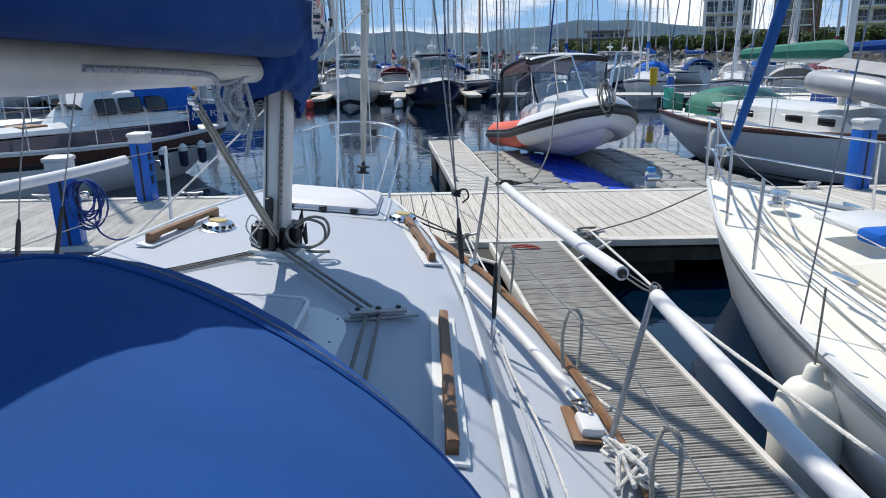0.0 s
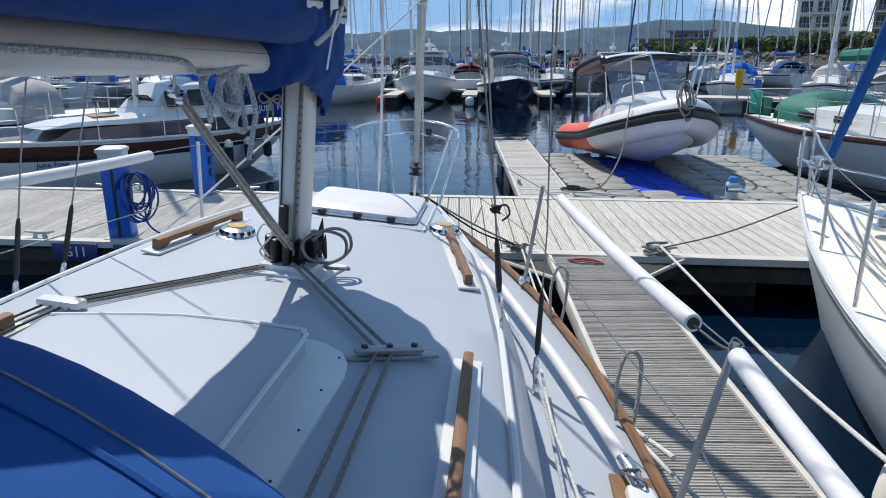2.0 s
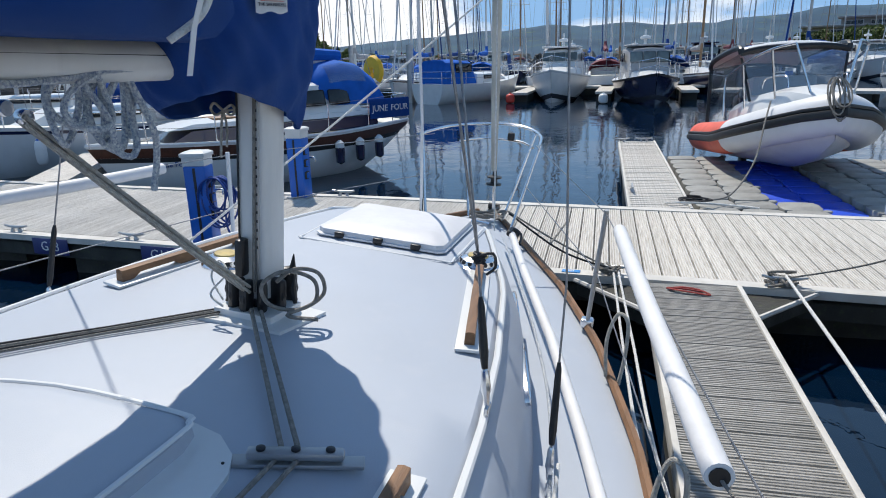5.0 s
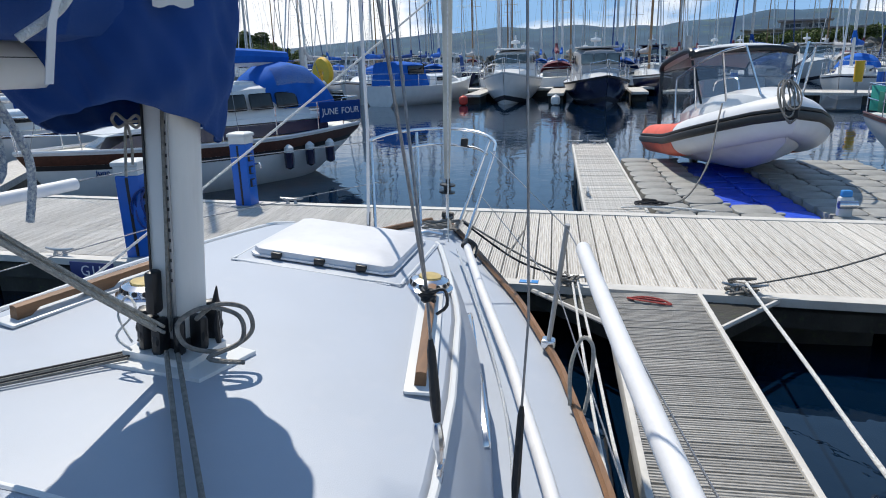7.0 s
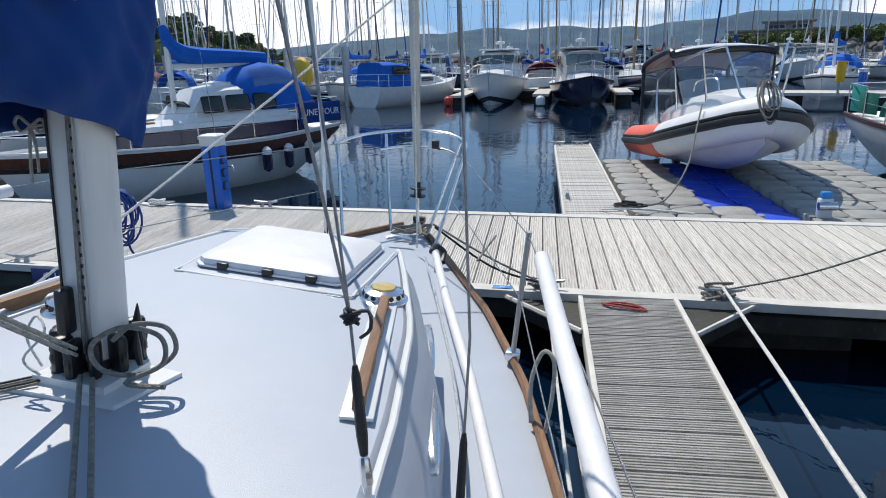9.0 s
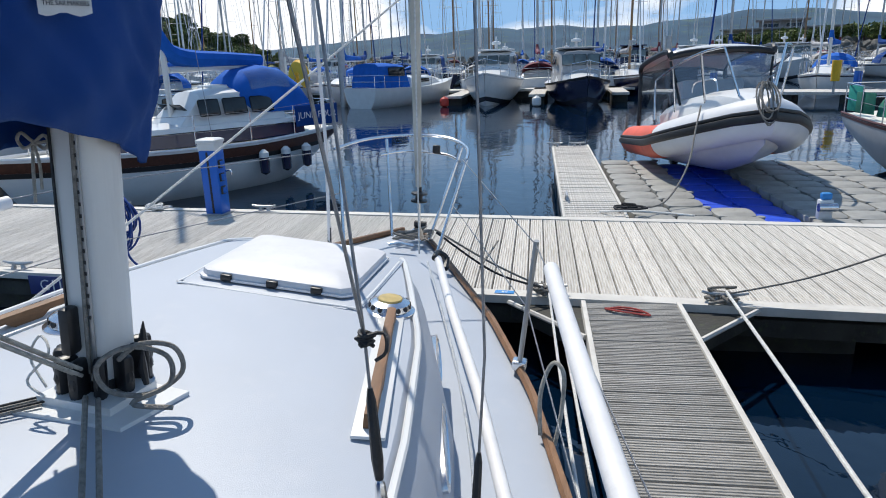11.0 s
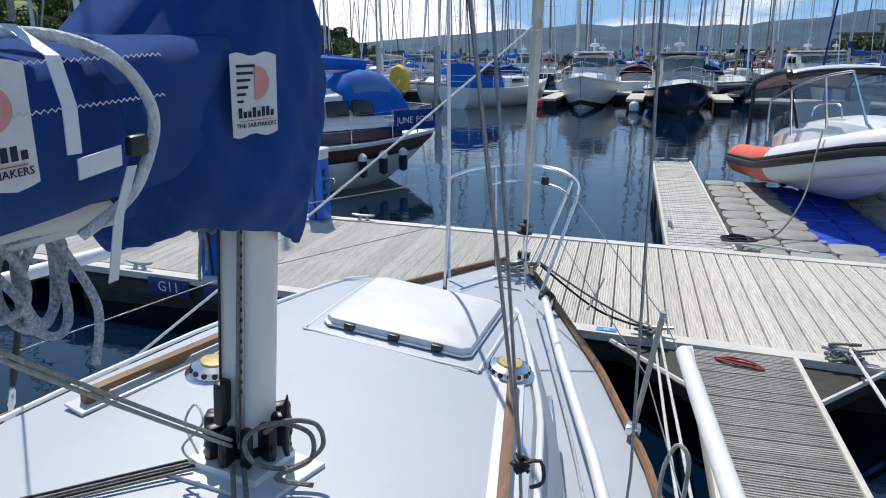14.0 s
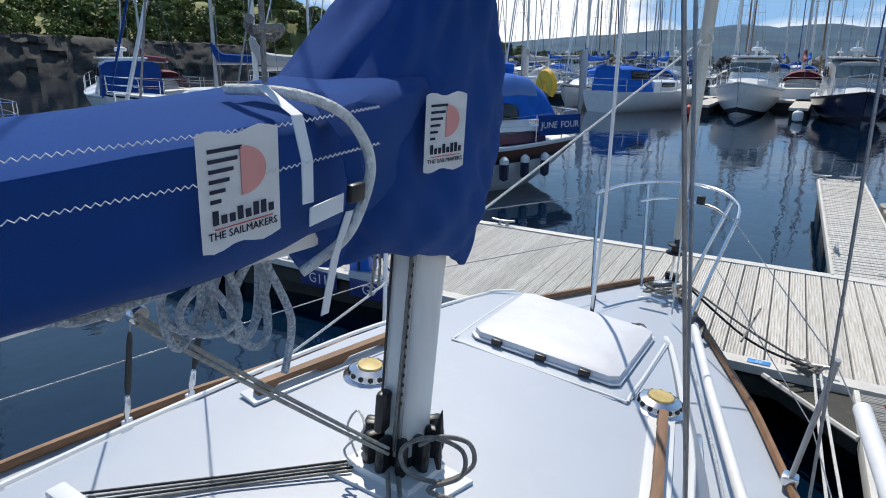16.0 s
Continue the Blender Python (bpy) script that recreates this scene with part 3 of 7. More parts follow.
rings(hb, [[(0.05 + sx * w, 1.27 + sy * d, z) for sx, sy in ((-1, -0.9), (-0.9, -1), (0.9, -1), (1, -0.9), (1, 0.9), (0.9, 1), (-0.9, 1), (-1, 0.9))]
           for w, d, z in ((0.350, 0.305, 1.466), (0.350, 0.305, 1.474), (0.338, 0.294, 1.478), (0.336, 0.290, 1.500), (0.318, 0.272, 1.510), (0.24, 0.195, 1.526), (0.22, 0.175, 1.528), (0.01, 0.01, 1.533))])
hatch = part("hatch_lid", hb, GREYHAT, yacht, "white moulded foredeck hatch lid")
for x in (-0.16, 0.05, 0.25):
    part("hinge", box(BM(), (x, 0.972, 1.480), (0.05, 0.02, 0.03), 0.005), BLACK, yacht)
part("hatch_seal", box(BM(), (0.05, 1.27, 1.466), (0.64, 0.55, 0.012), 0.003), BLACK, yacht)
# ventilators
for x, y in ((-0.455, 0.43), (0.565, 0.99)):
    z = roof_z(x, y)
    v = part("ventilator", revolve(BM(), [(0.105, 0), (0.105, 0.006), (0.088, 0.014), (0.082, 0.038), (0.055, 0.05), (0.052, 0.046)], (x, y, z - 0.004), 28), STEEL, yacht, "round polished steel ventilator")
    part("lens", revolve(BM(), [(0.05, 0.0), (0.048, 0.007), (0.02, 0.01)], (x, y, z + 0.045), 20), AMBER, yacht, "amber lens")
    hb = BM()
    for k in range(14):
        a = 2 * math.pi * k / 14
        revolve(hb, [(0.011, 0), (0.011, 0.003)], m=Matrix.Translation((x + 0.084 * math.cos(a), y + 0.084 * math.sin(a), z + 0.024)) @ Euler((0, radians(78), a)).to_matrix().to_4x4(), n=8)
    part("vent_slot", hb, BLACK, yacht)


def grab_rail(x0, y0, x1, y1):
    """A wooden grab rail on three feet, on a white pad."""
    d = Vector((x1 - x0, y1 - y0, 0))
    L, a = d.length, math.atan2(d.y, d.x)
    m = Matrix.Translation((x0, y0, roof_z((x0 + x1) / 2, y0))) @ Matrix.Rotation(a, 4, "Z")
    part("grab_rail_pad", box(BM(), (L / 2, 0, 0.006), (L + 0.08, 0.10, 0.012), 0.004, m), WHITE, yacht, "white raised pad")
    b = BM()
    n = max(2, round(L / 0.3) + 1)
    xs, top = [], []
    pts = []
    for i in range(41):
        s = i / 40
        ph = (s * (n - 1)) % 1
        up = 0.012 if min(ph, 1 - ph) < 0.17 or s in (0, 1) else 0.012 + 0.022 * min(1, (min(ph, 1 - ph) - 0.17) / 0.06)
        pts.append((s * L, up))
    rings(b, [[m @ Vector((x, -0.019, z)), m @ Vector((x, 0.019, z)), m @ Vector((x, 0.017, 0.058)), m @ Vector((x, 0, 0.062)), m @ Vector((x, -0.017, 0.058))] for x, z in pts])
    part("grab_rail", b, TEAK, yacht, "weathered varnished wooden grab rail")


for sg in (1, -1):
    grab_rail(0.757 if sg > 0 else -0.69, 0.11 if sg > 0 else 0.05, 0.60 if sg > 0 else -0.555, 0.89 if sg > 0 else 0.72)
    grab_rail(0.81 if sg > 0 else -0.80, -1.65, 0.80 if sg > 0 else -0.72, -0.68 if sg > 0 else -0.85)

# sliding hatch garage
gar = BM()
rings(gar, [[(x, y, z) for x, y in ((-0.60, -2.4), (-0.60, -0.88), (-0.57, -0.82), (-0.20, -0.715), (0.22, -0.70), (0.31, -0.72), (0.385, -0.78), (0.42, -0.85), (0.432, -0.94), (0.40, -1.5), (0.38, -2.4))] for z in (1.43, 1.458, 1.462)])
part("hatch_garage", gar, WHITE, yacht, "white hatch garage flange with screws")
gt = BM()
rings(gt, [[(x, y, z - 0.03 * max(0, abs(x) - 0.4)) for x, y in ((-0.58 + q, -2.4), (-0.58 + q, -0.87 - q), (-0.54 + q, -0.83 - q), (-0.18, -0.74 - q), (0.20, -0.725 - q), (0.255 - q, -0.75 - q), (0.275 - q, -0.82 - q), (0.265 - q, -1.5), (0.25 - q, -2.4))] for q, z in ((0, 1.455), (0.006, 1.500), (0.018, 1.508), (0.05, 1.510))])
part("garage_top", gt, DECK, yacht, "pale grey painted hatch garage")
part("garage_edge", tube(BM(), smooth_line([(-0.565, -0.862, 1.503), (-0.18, -0.752, 1.509), (0.20, -0.737, 1.509), (0.248, -0.762, 1.509), (0.262, -0.82, 1.509), (0.255, -1.2, 1.508), (0.24, -2.3, 1.507)], 4), 0.009, 6, 0.6), WHITE, yacht, "white rounded edge moulding")
for y in np.arange(-1.7, -0.8, 0.22):
    part("screw", revolve(BM(), [(0.0042, 0), (0.0042, 0.003)], (0.385, y, 1.462), 8), BLACK, yacht)
# deck organiser and sheave track
trk = BM()
mt = Matrix.Translation((0.535, -0.735, 1.446)) @ Matrix.Rotation(radians(21), 4, "Z")
box(trk, (0, 0, 0.006), (0.34, 0.045, 0.012), 0.003, mt)
box(trk, (0, 0, 0.03), (0.24, 0.038, 0.022), 0.008, mt)
part("deck_organiser", trk, GREYALU, yacht, "grey aluminium rope organiser bolted to the coachroof")
for x in (-0.085, 0, 0.085):
    part("organiser_bolt", revolve(BM(), [(0.012, 0), (0.012, 0.006), (0.004, 0.008)], (x, 0, 0.041), 10, mt), BLACK, yacht)
for sg in (1, -1):
    wlines = [(0.03 if sg > 0 else -0.01, -0.07, 1.50), (0.545 if sg > 0 else 0.495, -0.73, 1.466), (0.54 if sg > 0 else 0.488, -1.0, 1.462), (0.53 if sg > 0 else 0.475, -2.2, 1.462)]
    tagged(part("halyard_tail", tube(BM(), wlines, 0.0075, 6), ROPEG, yacht), "weathered rope led aft along the roof")
for k in range(4):
    pts = [(-0.12, -0.03 - 0.025 * k, 1.475), (-0.40 + 0.01 * k, -0.33 - 0.012 * k, 1.460), (-0.71 + 0.035 * k, -0.67 + 0.01 * k, 1.452), (-0.76 + 0.035 * k, -1.0, 1.45), (-0.80 + 0.035 * k, -2.0, 1.45)]
    part("halyard_tail", tube(BM(), pts, 0.0045, 6), ROPEG if k % 2 else TAPE, yacht, "worn rope led aft along the roof" if k % 2 else "dark rope led aft along the roof")
part("deck_organiser", box(BM(), (-0.66, -0.67, 1.46), (0.16, 0.06, 0.03), 0.01), WHITE, yacht)

# mast step, mast, blocks
part("mast_step_pad", prism(BM(), [(-0.20, -0.14), (0.14, -0.13), (0.20, 0.10), (-0.14, 0.13)], 1.44, 1.466), WHITE, yacht, "white raised mast pad")
part("mast_step_plate", prism(BM(), [(-0.15, -0.09), (0.08, -0.09), (0.10, 0.09), (-0.12, 0.1)], 1.466, 1.49), WHITE, yacht)
MX, MY = -0.044, 0.06


def oval(w, d, z, n=28, lean=0.0):
    return [Vector((MX + w * math.copysign(abs(math.cos(2 * math.pi * k / n)) ** 0.62, math.cos(2 * math.pi * k / n)), MY + lean * (z - 1.48) + d * math.copysign(abs(math.sin(2 * math.pi * k / n)) ** 0.62, math.sin(2 * math.pi * k / n)), z)) for k in range(n)]


mast = part("mast", rings(BM(), [oval(0.066, 0.080, z) for z in (1.485, 2.0, 3.0, 6.0, 10.6)]), ALU, yacht, "weathered silver anodised mast")
part("mast_track", box(BM(), (MX - 0.040, MY - 0.081, 5.9), (0.005, 0.006, 8.7)), BLACK, yacht)
part("sail_groove", box(BM(), (MX + 0.034, MY - 0.0805, 5.9), (0.014, 0.006, 8.7), 0.002), GREYALU, yacht, "grey slotted sail groove")
gb = BM()
for k in range(22):
    box(gb, (MX + 0.034, MY - 0.0845, 1.72 + 0.032 * k), (0.005, 0.003, 0.010))
tagged(part("groove_perforation", gb, BLACK, yacht), kind="stuff")
part("mast_collar", rings(BM(), [oval(0.072, 0.087, 1.474), oval(0.072, 0.087, 1.52)]), BLACK, yacht)
for a in (-150, -118, -88, -55, -20, 20, 55, 125, 160, 200):
    c = Vector((MX + 0.095 * math.cos(radians(a)), MY + 0.11 * math.sin(radians(a)), 1.535))
    m = Matrix.Translation(c) @ Matrix.Rotation(radians(a), 4, "Z")
    mb = box(BM(), (0, 0, 0.006), (0.064, 0.036, 0.115), 0.014, m)
    revolve(mb, [(0.03, -0.012), (0.036, -0.006), (0.036, 0.006), (0.03, 0.012)], n=14, m=m @ Matrix.Rotation(radians(90), 4, "X"))
    tube(mb, [m @ Vector((0.03, 0, -0.04)), m @ Vector((0.0, 0, -0.06))], 0.01, 6)
    part("turning_block", mb, BLACK, yacht, "black turning block at the mast foot")
part("mast_cleat", box(BM(), (MX - 0.02, MY - 0.1, 1.68), (0.035, 0.05, 0.14), 0.012), BLACK, yacht, "black cam cleat on the mast")
part("halyard", tube(BM(), [(MX + 0.02, MY - 0.088, 1.55), (MX + 0.03, MY - 0.084, 2.3), (MX + 0.02, MY - 0.08, 5)], 0.006, 6), ROPEG, yacht)
coil = smooth_line([Vector(q) + Vector((0.045, 0.035, 0.04)) for q in ((MX + 0.06, -0.05, 1.56), (MX + 0.13, -0.05, 1.62), (MX + 0.2, 0.0, 1.6), (MX + 0.215, 0.01, 1.52), (MX + 0.15, -0.05, 1.47), (MX + 0.06, -0.1, 1.49), (MX + 0.03, -0.1, 1.56), (MX + 0.1, -0.06, 1.61), (MX + 0.19, -0.02, 1.58), (MX + 0.2, -0.03, 1.5), (MX + 0.13, -0.1, 1.463), (MX + 0.24, -0.08, 1.46))], 6)
part("rope_tail", tube(BM(), coil, 0.0075, 7), ROPEG, yacht, "stiff grey rope loop at the mast foot")
coil2 = smooth_line([(MX - 0.06, -0.1, 1.53), (MX - 0.12, -0.08, 1.6), (MX - 0.1, -0.06, 1.66), (MX - 0.05, -0.09, 1.63), (MX - 0.09, -0.13, 1.56), (MX - 0.04, -0.13, 1.52)], 5)
part("rope_tail", tube(BM(), coil2, 0.004, 6), ROPEW, yacht)
for a, b_, c in ((0.12, 0.08, 1.68), (0.15, 0.03, 1.62)):
    part("toggle", tube(BM(), [(MX + a, b_, c), (MX + a - 0.005, b_, c - 0.06), (MX + a + 0.005, b_, c - 0.11)], [0.002, 0.014, 0.008], 8), BLACK, yacht)

# boom and cover
GO = Vector((MX - 0.0, MY - 0.1, 2.36))
AFT = Vector((-0.146, -2.85, 2.40))
bd = (AFT - GO).normalized()
part("boom", tube(BM(), [GO, GO.lerp(AFT, 0.5), AFT], [0.058] * 3, 16, 1.0), ALU, yacht, "pale aluminium boom under the sail cover")
part("boom_groove", tube(BM(), [GO + Vector((0.05, -0.05, 0.012)), AFT + Vector((0.05, 0, 0.012))], 0.005, 5), BLACK, yacht)
part("gooseneck", box(BM(), (MX, MY - 0.1, 2.36), (0.05, 0.08, 0.09), 0.01), GREYALU, yacht)




def cover_loop(s):
    """A section of the cover at s metres along the boom from the mast, sagging cloth over the furled sail."""
    c = GO + bd * s + Vector((interp(s, [(0, 0), (0.35, 0.05), (0.85, 0.131), (1.07, 0.111), (1.8, 0.08), (2.8, 0.01)]), 0, 0))
    top = interp(s, [(0, 0.31), (0.25, 0.30), (0.6, 0.262), (0.85, 0.245), (1.1, 0.218), (1.9, 0.17), (2.75, 0.10)])
    wd = interp(s, [(0, 0.12), (0.2, 0.15), (0.5, 0.18), (0.85, 0.195), (1.1, 0.195), (1.9, 0.165), (2.75, 0.10)])
    side = Vector((bd.y, -bd.x, 0)).normalized() * -1
    out = []
    for k in range(33):
        q = abs(k - 16) / 16
        a = math.pi * k / 16
        ca = math.copysign(interp(q, [(0, 0), (0.18, 0.4), (0.36, 0.8), (0.45, 0.97), (0.5, 1.0), (0.62, 0.99), (0.8, 0.96), (0.92, 0.8), (1, 0.35)]), 16 - k)
        hz = interp(q, [(0, 1), (0.18, 0.99), (0.36, 0.97), (0.45, 0.94), (0.5, 0.88), (0.62, 0.65), (0.8, 0.3), (0.92, 0.08), (1, 0)])
        r = wd * (1 + 0.04 * math.sin(5 * a + s * 4) + 0.03 * math.sin(9 * s + a))
        # unseen far side bulges low down, added to widen the cover's shadow
        r *= 1.0 if ca > 0 else interp(hz, [(0, 2.7), (0.35, 2.0), (0.6, 1.0), (0.85, 0.6), (1, 0.5)])
        out.append(c + side * ((r + 0.005 * math.sin(17 * s + 6 * a) + 0.004 * math.sin(31 * s - 4 * a)) * ca) + Vector((0, 0, top * hz + 0.050)))
    return out


cv = rings(BM(), [cover_loop(s) for s in np.linspace(0.2, 2.75, 34)], closed=False)
cover = part("sail_cover", cv, CANVAS, yacht, "royal blue canvas sail cover laced over the boom")
md = cover.modifiers.new("thick", "SOLIDIFY")
md.thickness = 0.004
# the front of the cover, wrapped round the mast and rising up it; its skirt hangs in a point before the mast
fr = []
for v in np.linspace(0, 1, 40):
    z = 2.16 + 1.44 * v ** 1.25
    wr = interp(z, [(2.16, 0.06), (2.24, 0.105), (2.32, 0.14), (2.42, 0.158), (2.64, 0.15), (2.76, 0.125), (2.95, 0.10), (3.25, 0.08), (3.6, 0.075)])
    # unseen left side padded out so the shadow spreads from the mast foot
    wl_ = wr + interp(z, [(2.16, 0.16), (2.3, 0.17), (2.5, 0.10), (2.65, 0.0)])
    d0 = interp(z, [(2.16, -0.36), (2.32, -0.44), (2.52, -0.58), (2.62, -0.62), (2.70, -0.50), (2.80, -0.36), (2.95, -0.22), (3.25, -0.09), (3.6, -0.06)])
    d1 = interp(z, [(2.16, 0.22), (2.25, 0.235), (2.40, 0.25), (2.64, 0.23), (2.76, 0.20), (2.95, 0.17), (3.25, 0.13), (3.6, 0.10)])
    lp = []
    for k in range(120):
        a = 2 * math.pi * k / 120
        ca, sa = math.cos(a), math.sin(a)
        fold = 0.010 * math.sin(3.1 * a + z * 9) + 0.007 * math.sin(9 * a - z * 15 + 2 * math.sin(4 * z)) + 0.004 * math.sin(19 * a + z * 21) + 0.010 * max(0, math.sin(5 * a + z * 13)) ** 6
        yy = (d0 + d1) / 2 + (d1 - d0) / 2 * math.copysign(abs(sa) ** 0.9, sa)
        ww = (wr if ca > 0 else wl_) + fold
        skirt = interp(math.degrees(a) % 360, [(0, 0.065), (20, 0.03), (45, -0.03), (62, -0.045), (85, -0.01), (120, 0.0), (200, 0.0), (240, 0.04), (280, 0.12), (320, 0.15), (340, 0.11), (360, 0.065)])
        lp.append(Vector((MX + 0.035 * min(1, max(0, (3.6 - z) / 0.9)) + ww * math.copysign(abs(ca) ** 0.75, ca), MY + yy - 0.045 + fold * sa, z + skirt * (1 - v) ** 10)))
    fr.append(lp)
collar = part("cover_collar", rings(BM(), fr, caps=False), CANVAS, yacht, "blue canvas collar of the sail cover round the mast")
md = collar.modifiers.new("thick", "SOLIDIFY")
md.thickness = 0.004

# forestay with furled sail, baby stay, shrouds
def plocal(*pts):
    return [Vector(p) for p in pts]


part("furled_jib", tube(BM(), [(0.055, 3.60, 1.40), (0.05, 3.42, 2.0), (0.03, 2.95, 3.6), (0, 1.6, 8.0)], [0.024, 0.034, 0.045, 0.05], 10), mat("furled_sailcloth", (0.60, 0.57, 0.50), 0.8, var=0.15, scale=9, bump=0.6, bscale=30, stretch=(1, 1, 0.2)), yacht, "furled foresail wrapped round the forestay, grubby white")
part("furling_drum", revolve(BM(), [(0.02, -0.07), (0.066, -0.062), (0.066, -0.05), (0.03, -0.045), (0.03, -0.005), (0.066, 0.0), (0.066, 0.012), (0.02, 0.02), (0.018, 0.06)], (0.058, 3.63, 1.33), 16), BLACK, yacht, "black and steel furling drum")
part("forestay_toggle", tube(BM(), [(0.058, 3.64, 1.27), (0.06, 3.70, 1.03)], 0.011, 6), STEEL, yacht)
part("stemhead_fitting", box(BM(), (0.05, 3.74, 1.0), (0.09, 0.2, 0.03), 0.006), STEEL, yacht)
part("bow_roller", tube(BM(), [(-0.0, 3.78, 1.04), (0.1, 3.78, 1.04)], 0.028, 10), BLACK, yacht)
part("babystay", tube(BM(), [(0.05, 1.65, 1.45), (0.045, 1.58, 2.0), (-0.06, 0.25, 7.5)], 0.009, 8), VINYL, yacht, "white sleeved inner forestay")
part("babystay_screw", tube(BM(), [(0.05, 1.654, 1.42), (0.049, 1.64, 1.56)], 0.011, 8), TAPE, yacht)


def shroud(foot, knot, top, name="shroud", boot=(0.14, 0.43)):
    foot, knot, top = Vector(foot), Vector(knot), Vector(top)
    part(name, tube(BM(), [foot, knot, top], 0.004, 6), WIRE, yacht, "stainless wire shroud")
    d = (knot - foot).normalized()
    part("turnbuckle", tube(BM(), [foot, foot + d * 0.05, foot + d * 0.06, foot + d * 0.12, foot + d * 0.13], [0.006, 0.012, 0.016, 0.012, 0.007], 8), STEEL, yacht)
    part("taped_boot", tube(BM(), [foot + d * boot[0], foot + d * (boot[0] + 0.05), foot + d * (boot[1] - 0.03), foot + d * boot[1]], [0.01, 0.014, 0.011, 0.006], 8), TAPE, yacht, "black taped rigging boot")
    part("chainplate", box(BM(), foot + Vector((0, 0, -0.02)), (0.012, 0.05, 0.07), 0.003), STEEL, yacht)
    return d


shroud((0.912, -0.255, 1.424), (0.832, -0.215, 1.885), (-0.06, 0.12, 6.2), "shroud", (0.13, 0.35))
part("shroud", tube(BM(), [(0.832, -0.215, 1.885), (0.62, -0.52, 3.2), (0.0, -1.2, 6.2)], 0.004, 6), WIRE, yacht)
part("knot", tube(BM(), smooth_line([(0.834 + 0.020 * math.cos(2.3 * k), -0.215 + 0.020 * math.sin(2.3 * k), 1.865 + 0.0022 * k) for k in range(14)] + [(0.875, -0.215, 1.90), (0.89, -0.24, 1.87), (0.865, -0.23, 1.84)], 3), 0.0045, 6), TAPE, yacht, "knot of dark cord on the shroud")
shroud((1.106, -0.03, 1.06), (1.07, 0.06, 1.75), (0.55, 0.05, 6.2), "shroud")
shroud((-1.31, -0.07, 1.12), (-1.24, -0.05, 1.8), (-0.62, 0.03, 6.2), "shroud")
shroud((-1.28, 0.22, 1.12), (-1.2, 0.3, 1.8), (-0.55, 0.6, 6.2), "shroud")

# pulpit
for nm, pts, r in (("pulpit_rail", [(0.46, 3.36, 1.69), (0.42, 3.62, 1.73), (0.28, 3.88, 1.75), (0.06, 3.96, 1.76), (-0.20, 3.84, 1.75), (-0.40, 3.55, 1.73), (-0.52, 3.22, 1.69)], 0.0125),
                   ("pulpit_rail", [(0.36, 3.66, 1.62), (0.24, 3.84, 1.63), (0.06, 3.9, 1.63), (-0.14, 3.82, 1.63), (-0.27, 3.6, 1.62)], 0.01)):
    part(nm, tube(BM(), smooth_line(pts, 5), r, 8), STEEL, yacht, "bent stainless pulpit rail")
for a, b_ in (((0.46, 3.36, 1.69), (0.34, 3.05, 1.0)), ((0.36, 3.72, 1.73), (0.20, 3.45, 1.0)), ((-0.26, 3.72, 1.73), (-0.10, 3.45, 1.0)), ((-0.50, 3.26, 1.69), (-0.34, 3.0, 1.0))):
    part("pulpit_leg", tube(BM(), [a, b_], 0.0125, 8), STEEL, yacht)
part("navigation_light", box(BM(), (0.13, 3.84, 1.67), (0.06, 0.05, 0.07), 0.012), BLACK, yacht, "small black navigation light")

# stanchions, guard wires and foam sleeves
STAN = {1: [(1.10, 1.48, 1.12, 1.30), (1.50, -0.90, 1.57, -0.90), (1.53, -2.9, 1.60, -2.9)], -1: [(-1.09, 1.45, -1.13, 1.45), (-1.42, -0.55, -1.48, -0.55), (-1.50, -2.6, -1.56, -2.6)]}
for sg, row in STAN.items():
    for bx, by, tx, ty in row:
        part("stanchion", tube(BM(), [(bx, by, 1.02), (tx, ty, 1.72)], 0.0125, 8), VINYL if sg < 0 else GREYALU, yacht, "grey metal stanchion" if sg > 0 else "white sleeved stanchion")
        part("stanchion_base", box(BM(), (bx, by, 1.04), (0.07, 0.07, 0.05), 0.012), STEEL, yacht)
    top = [Vector((sg * 0.43, 3.36, 1.69))] + [Vector((q[2], q[3], 1.70)) for q in row]
    low = [Vector((sg * 0.40, 3.22, 1.38))] + [Vector(((q[0] + q[2]) / 2, (q[1] + q[3]) / 2, 1.37)) for q in row]
    part("guard_wire", tube(BM(), top, 0.003, 6), WIRE, yacht)
    part("guard_wire", tube(BM(), low, 0.003, 6), WIRE, yacht)
for a, b_ in (((1.20, 0.92, 1.725), (1.465, -0.82, 1.735)), ((1.572, -0.93, 1.69), (1.60, -2.85, 1.69)), ((-1.19, 0.95, 1.695), (-1.46, -0.5, 1.695))):
    part("foam_sleeve", tube(BM(), sag(a, b_, 0.012, 12), 0.029, 14), VINYL, yacht, "white foam sleeve on the guard wire")
    part("sleeve_mouth", tube(BM(), [Vector(b_) + (Vector(b_) - Vector(a)).normalized() * 0.0, Vector(b_) + (Vector(b_) - Vector(a)).normalized() * 0.003], 0.02, 12), BLACK, yacht)
part("lashing", tube(BM(), smooth_line([(1.455, -0.80, 1.735), (1.50, -0.86, 1.715), (1.545, -0.90, 1.70), (1.59, -0.91, 1.715), (1.565, -0.89, 1.73), (1.55, -0.92, 1.69), (1.585, -0.93, 1.70)], 4), 0.004, 6), ROPEG, yacht)
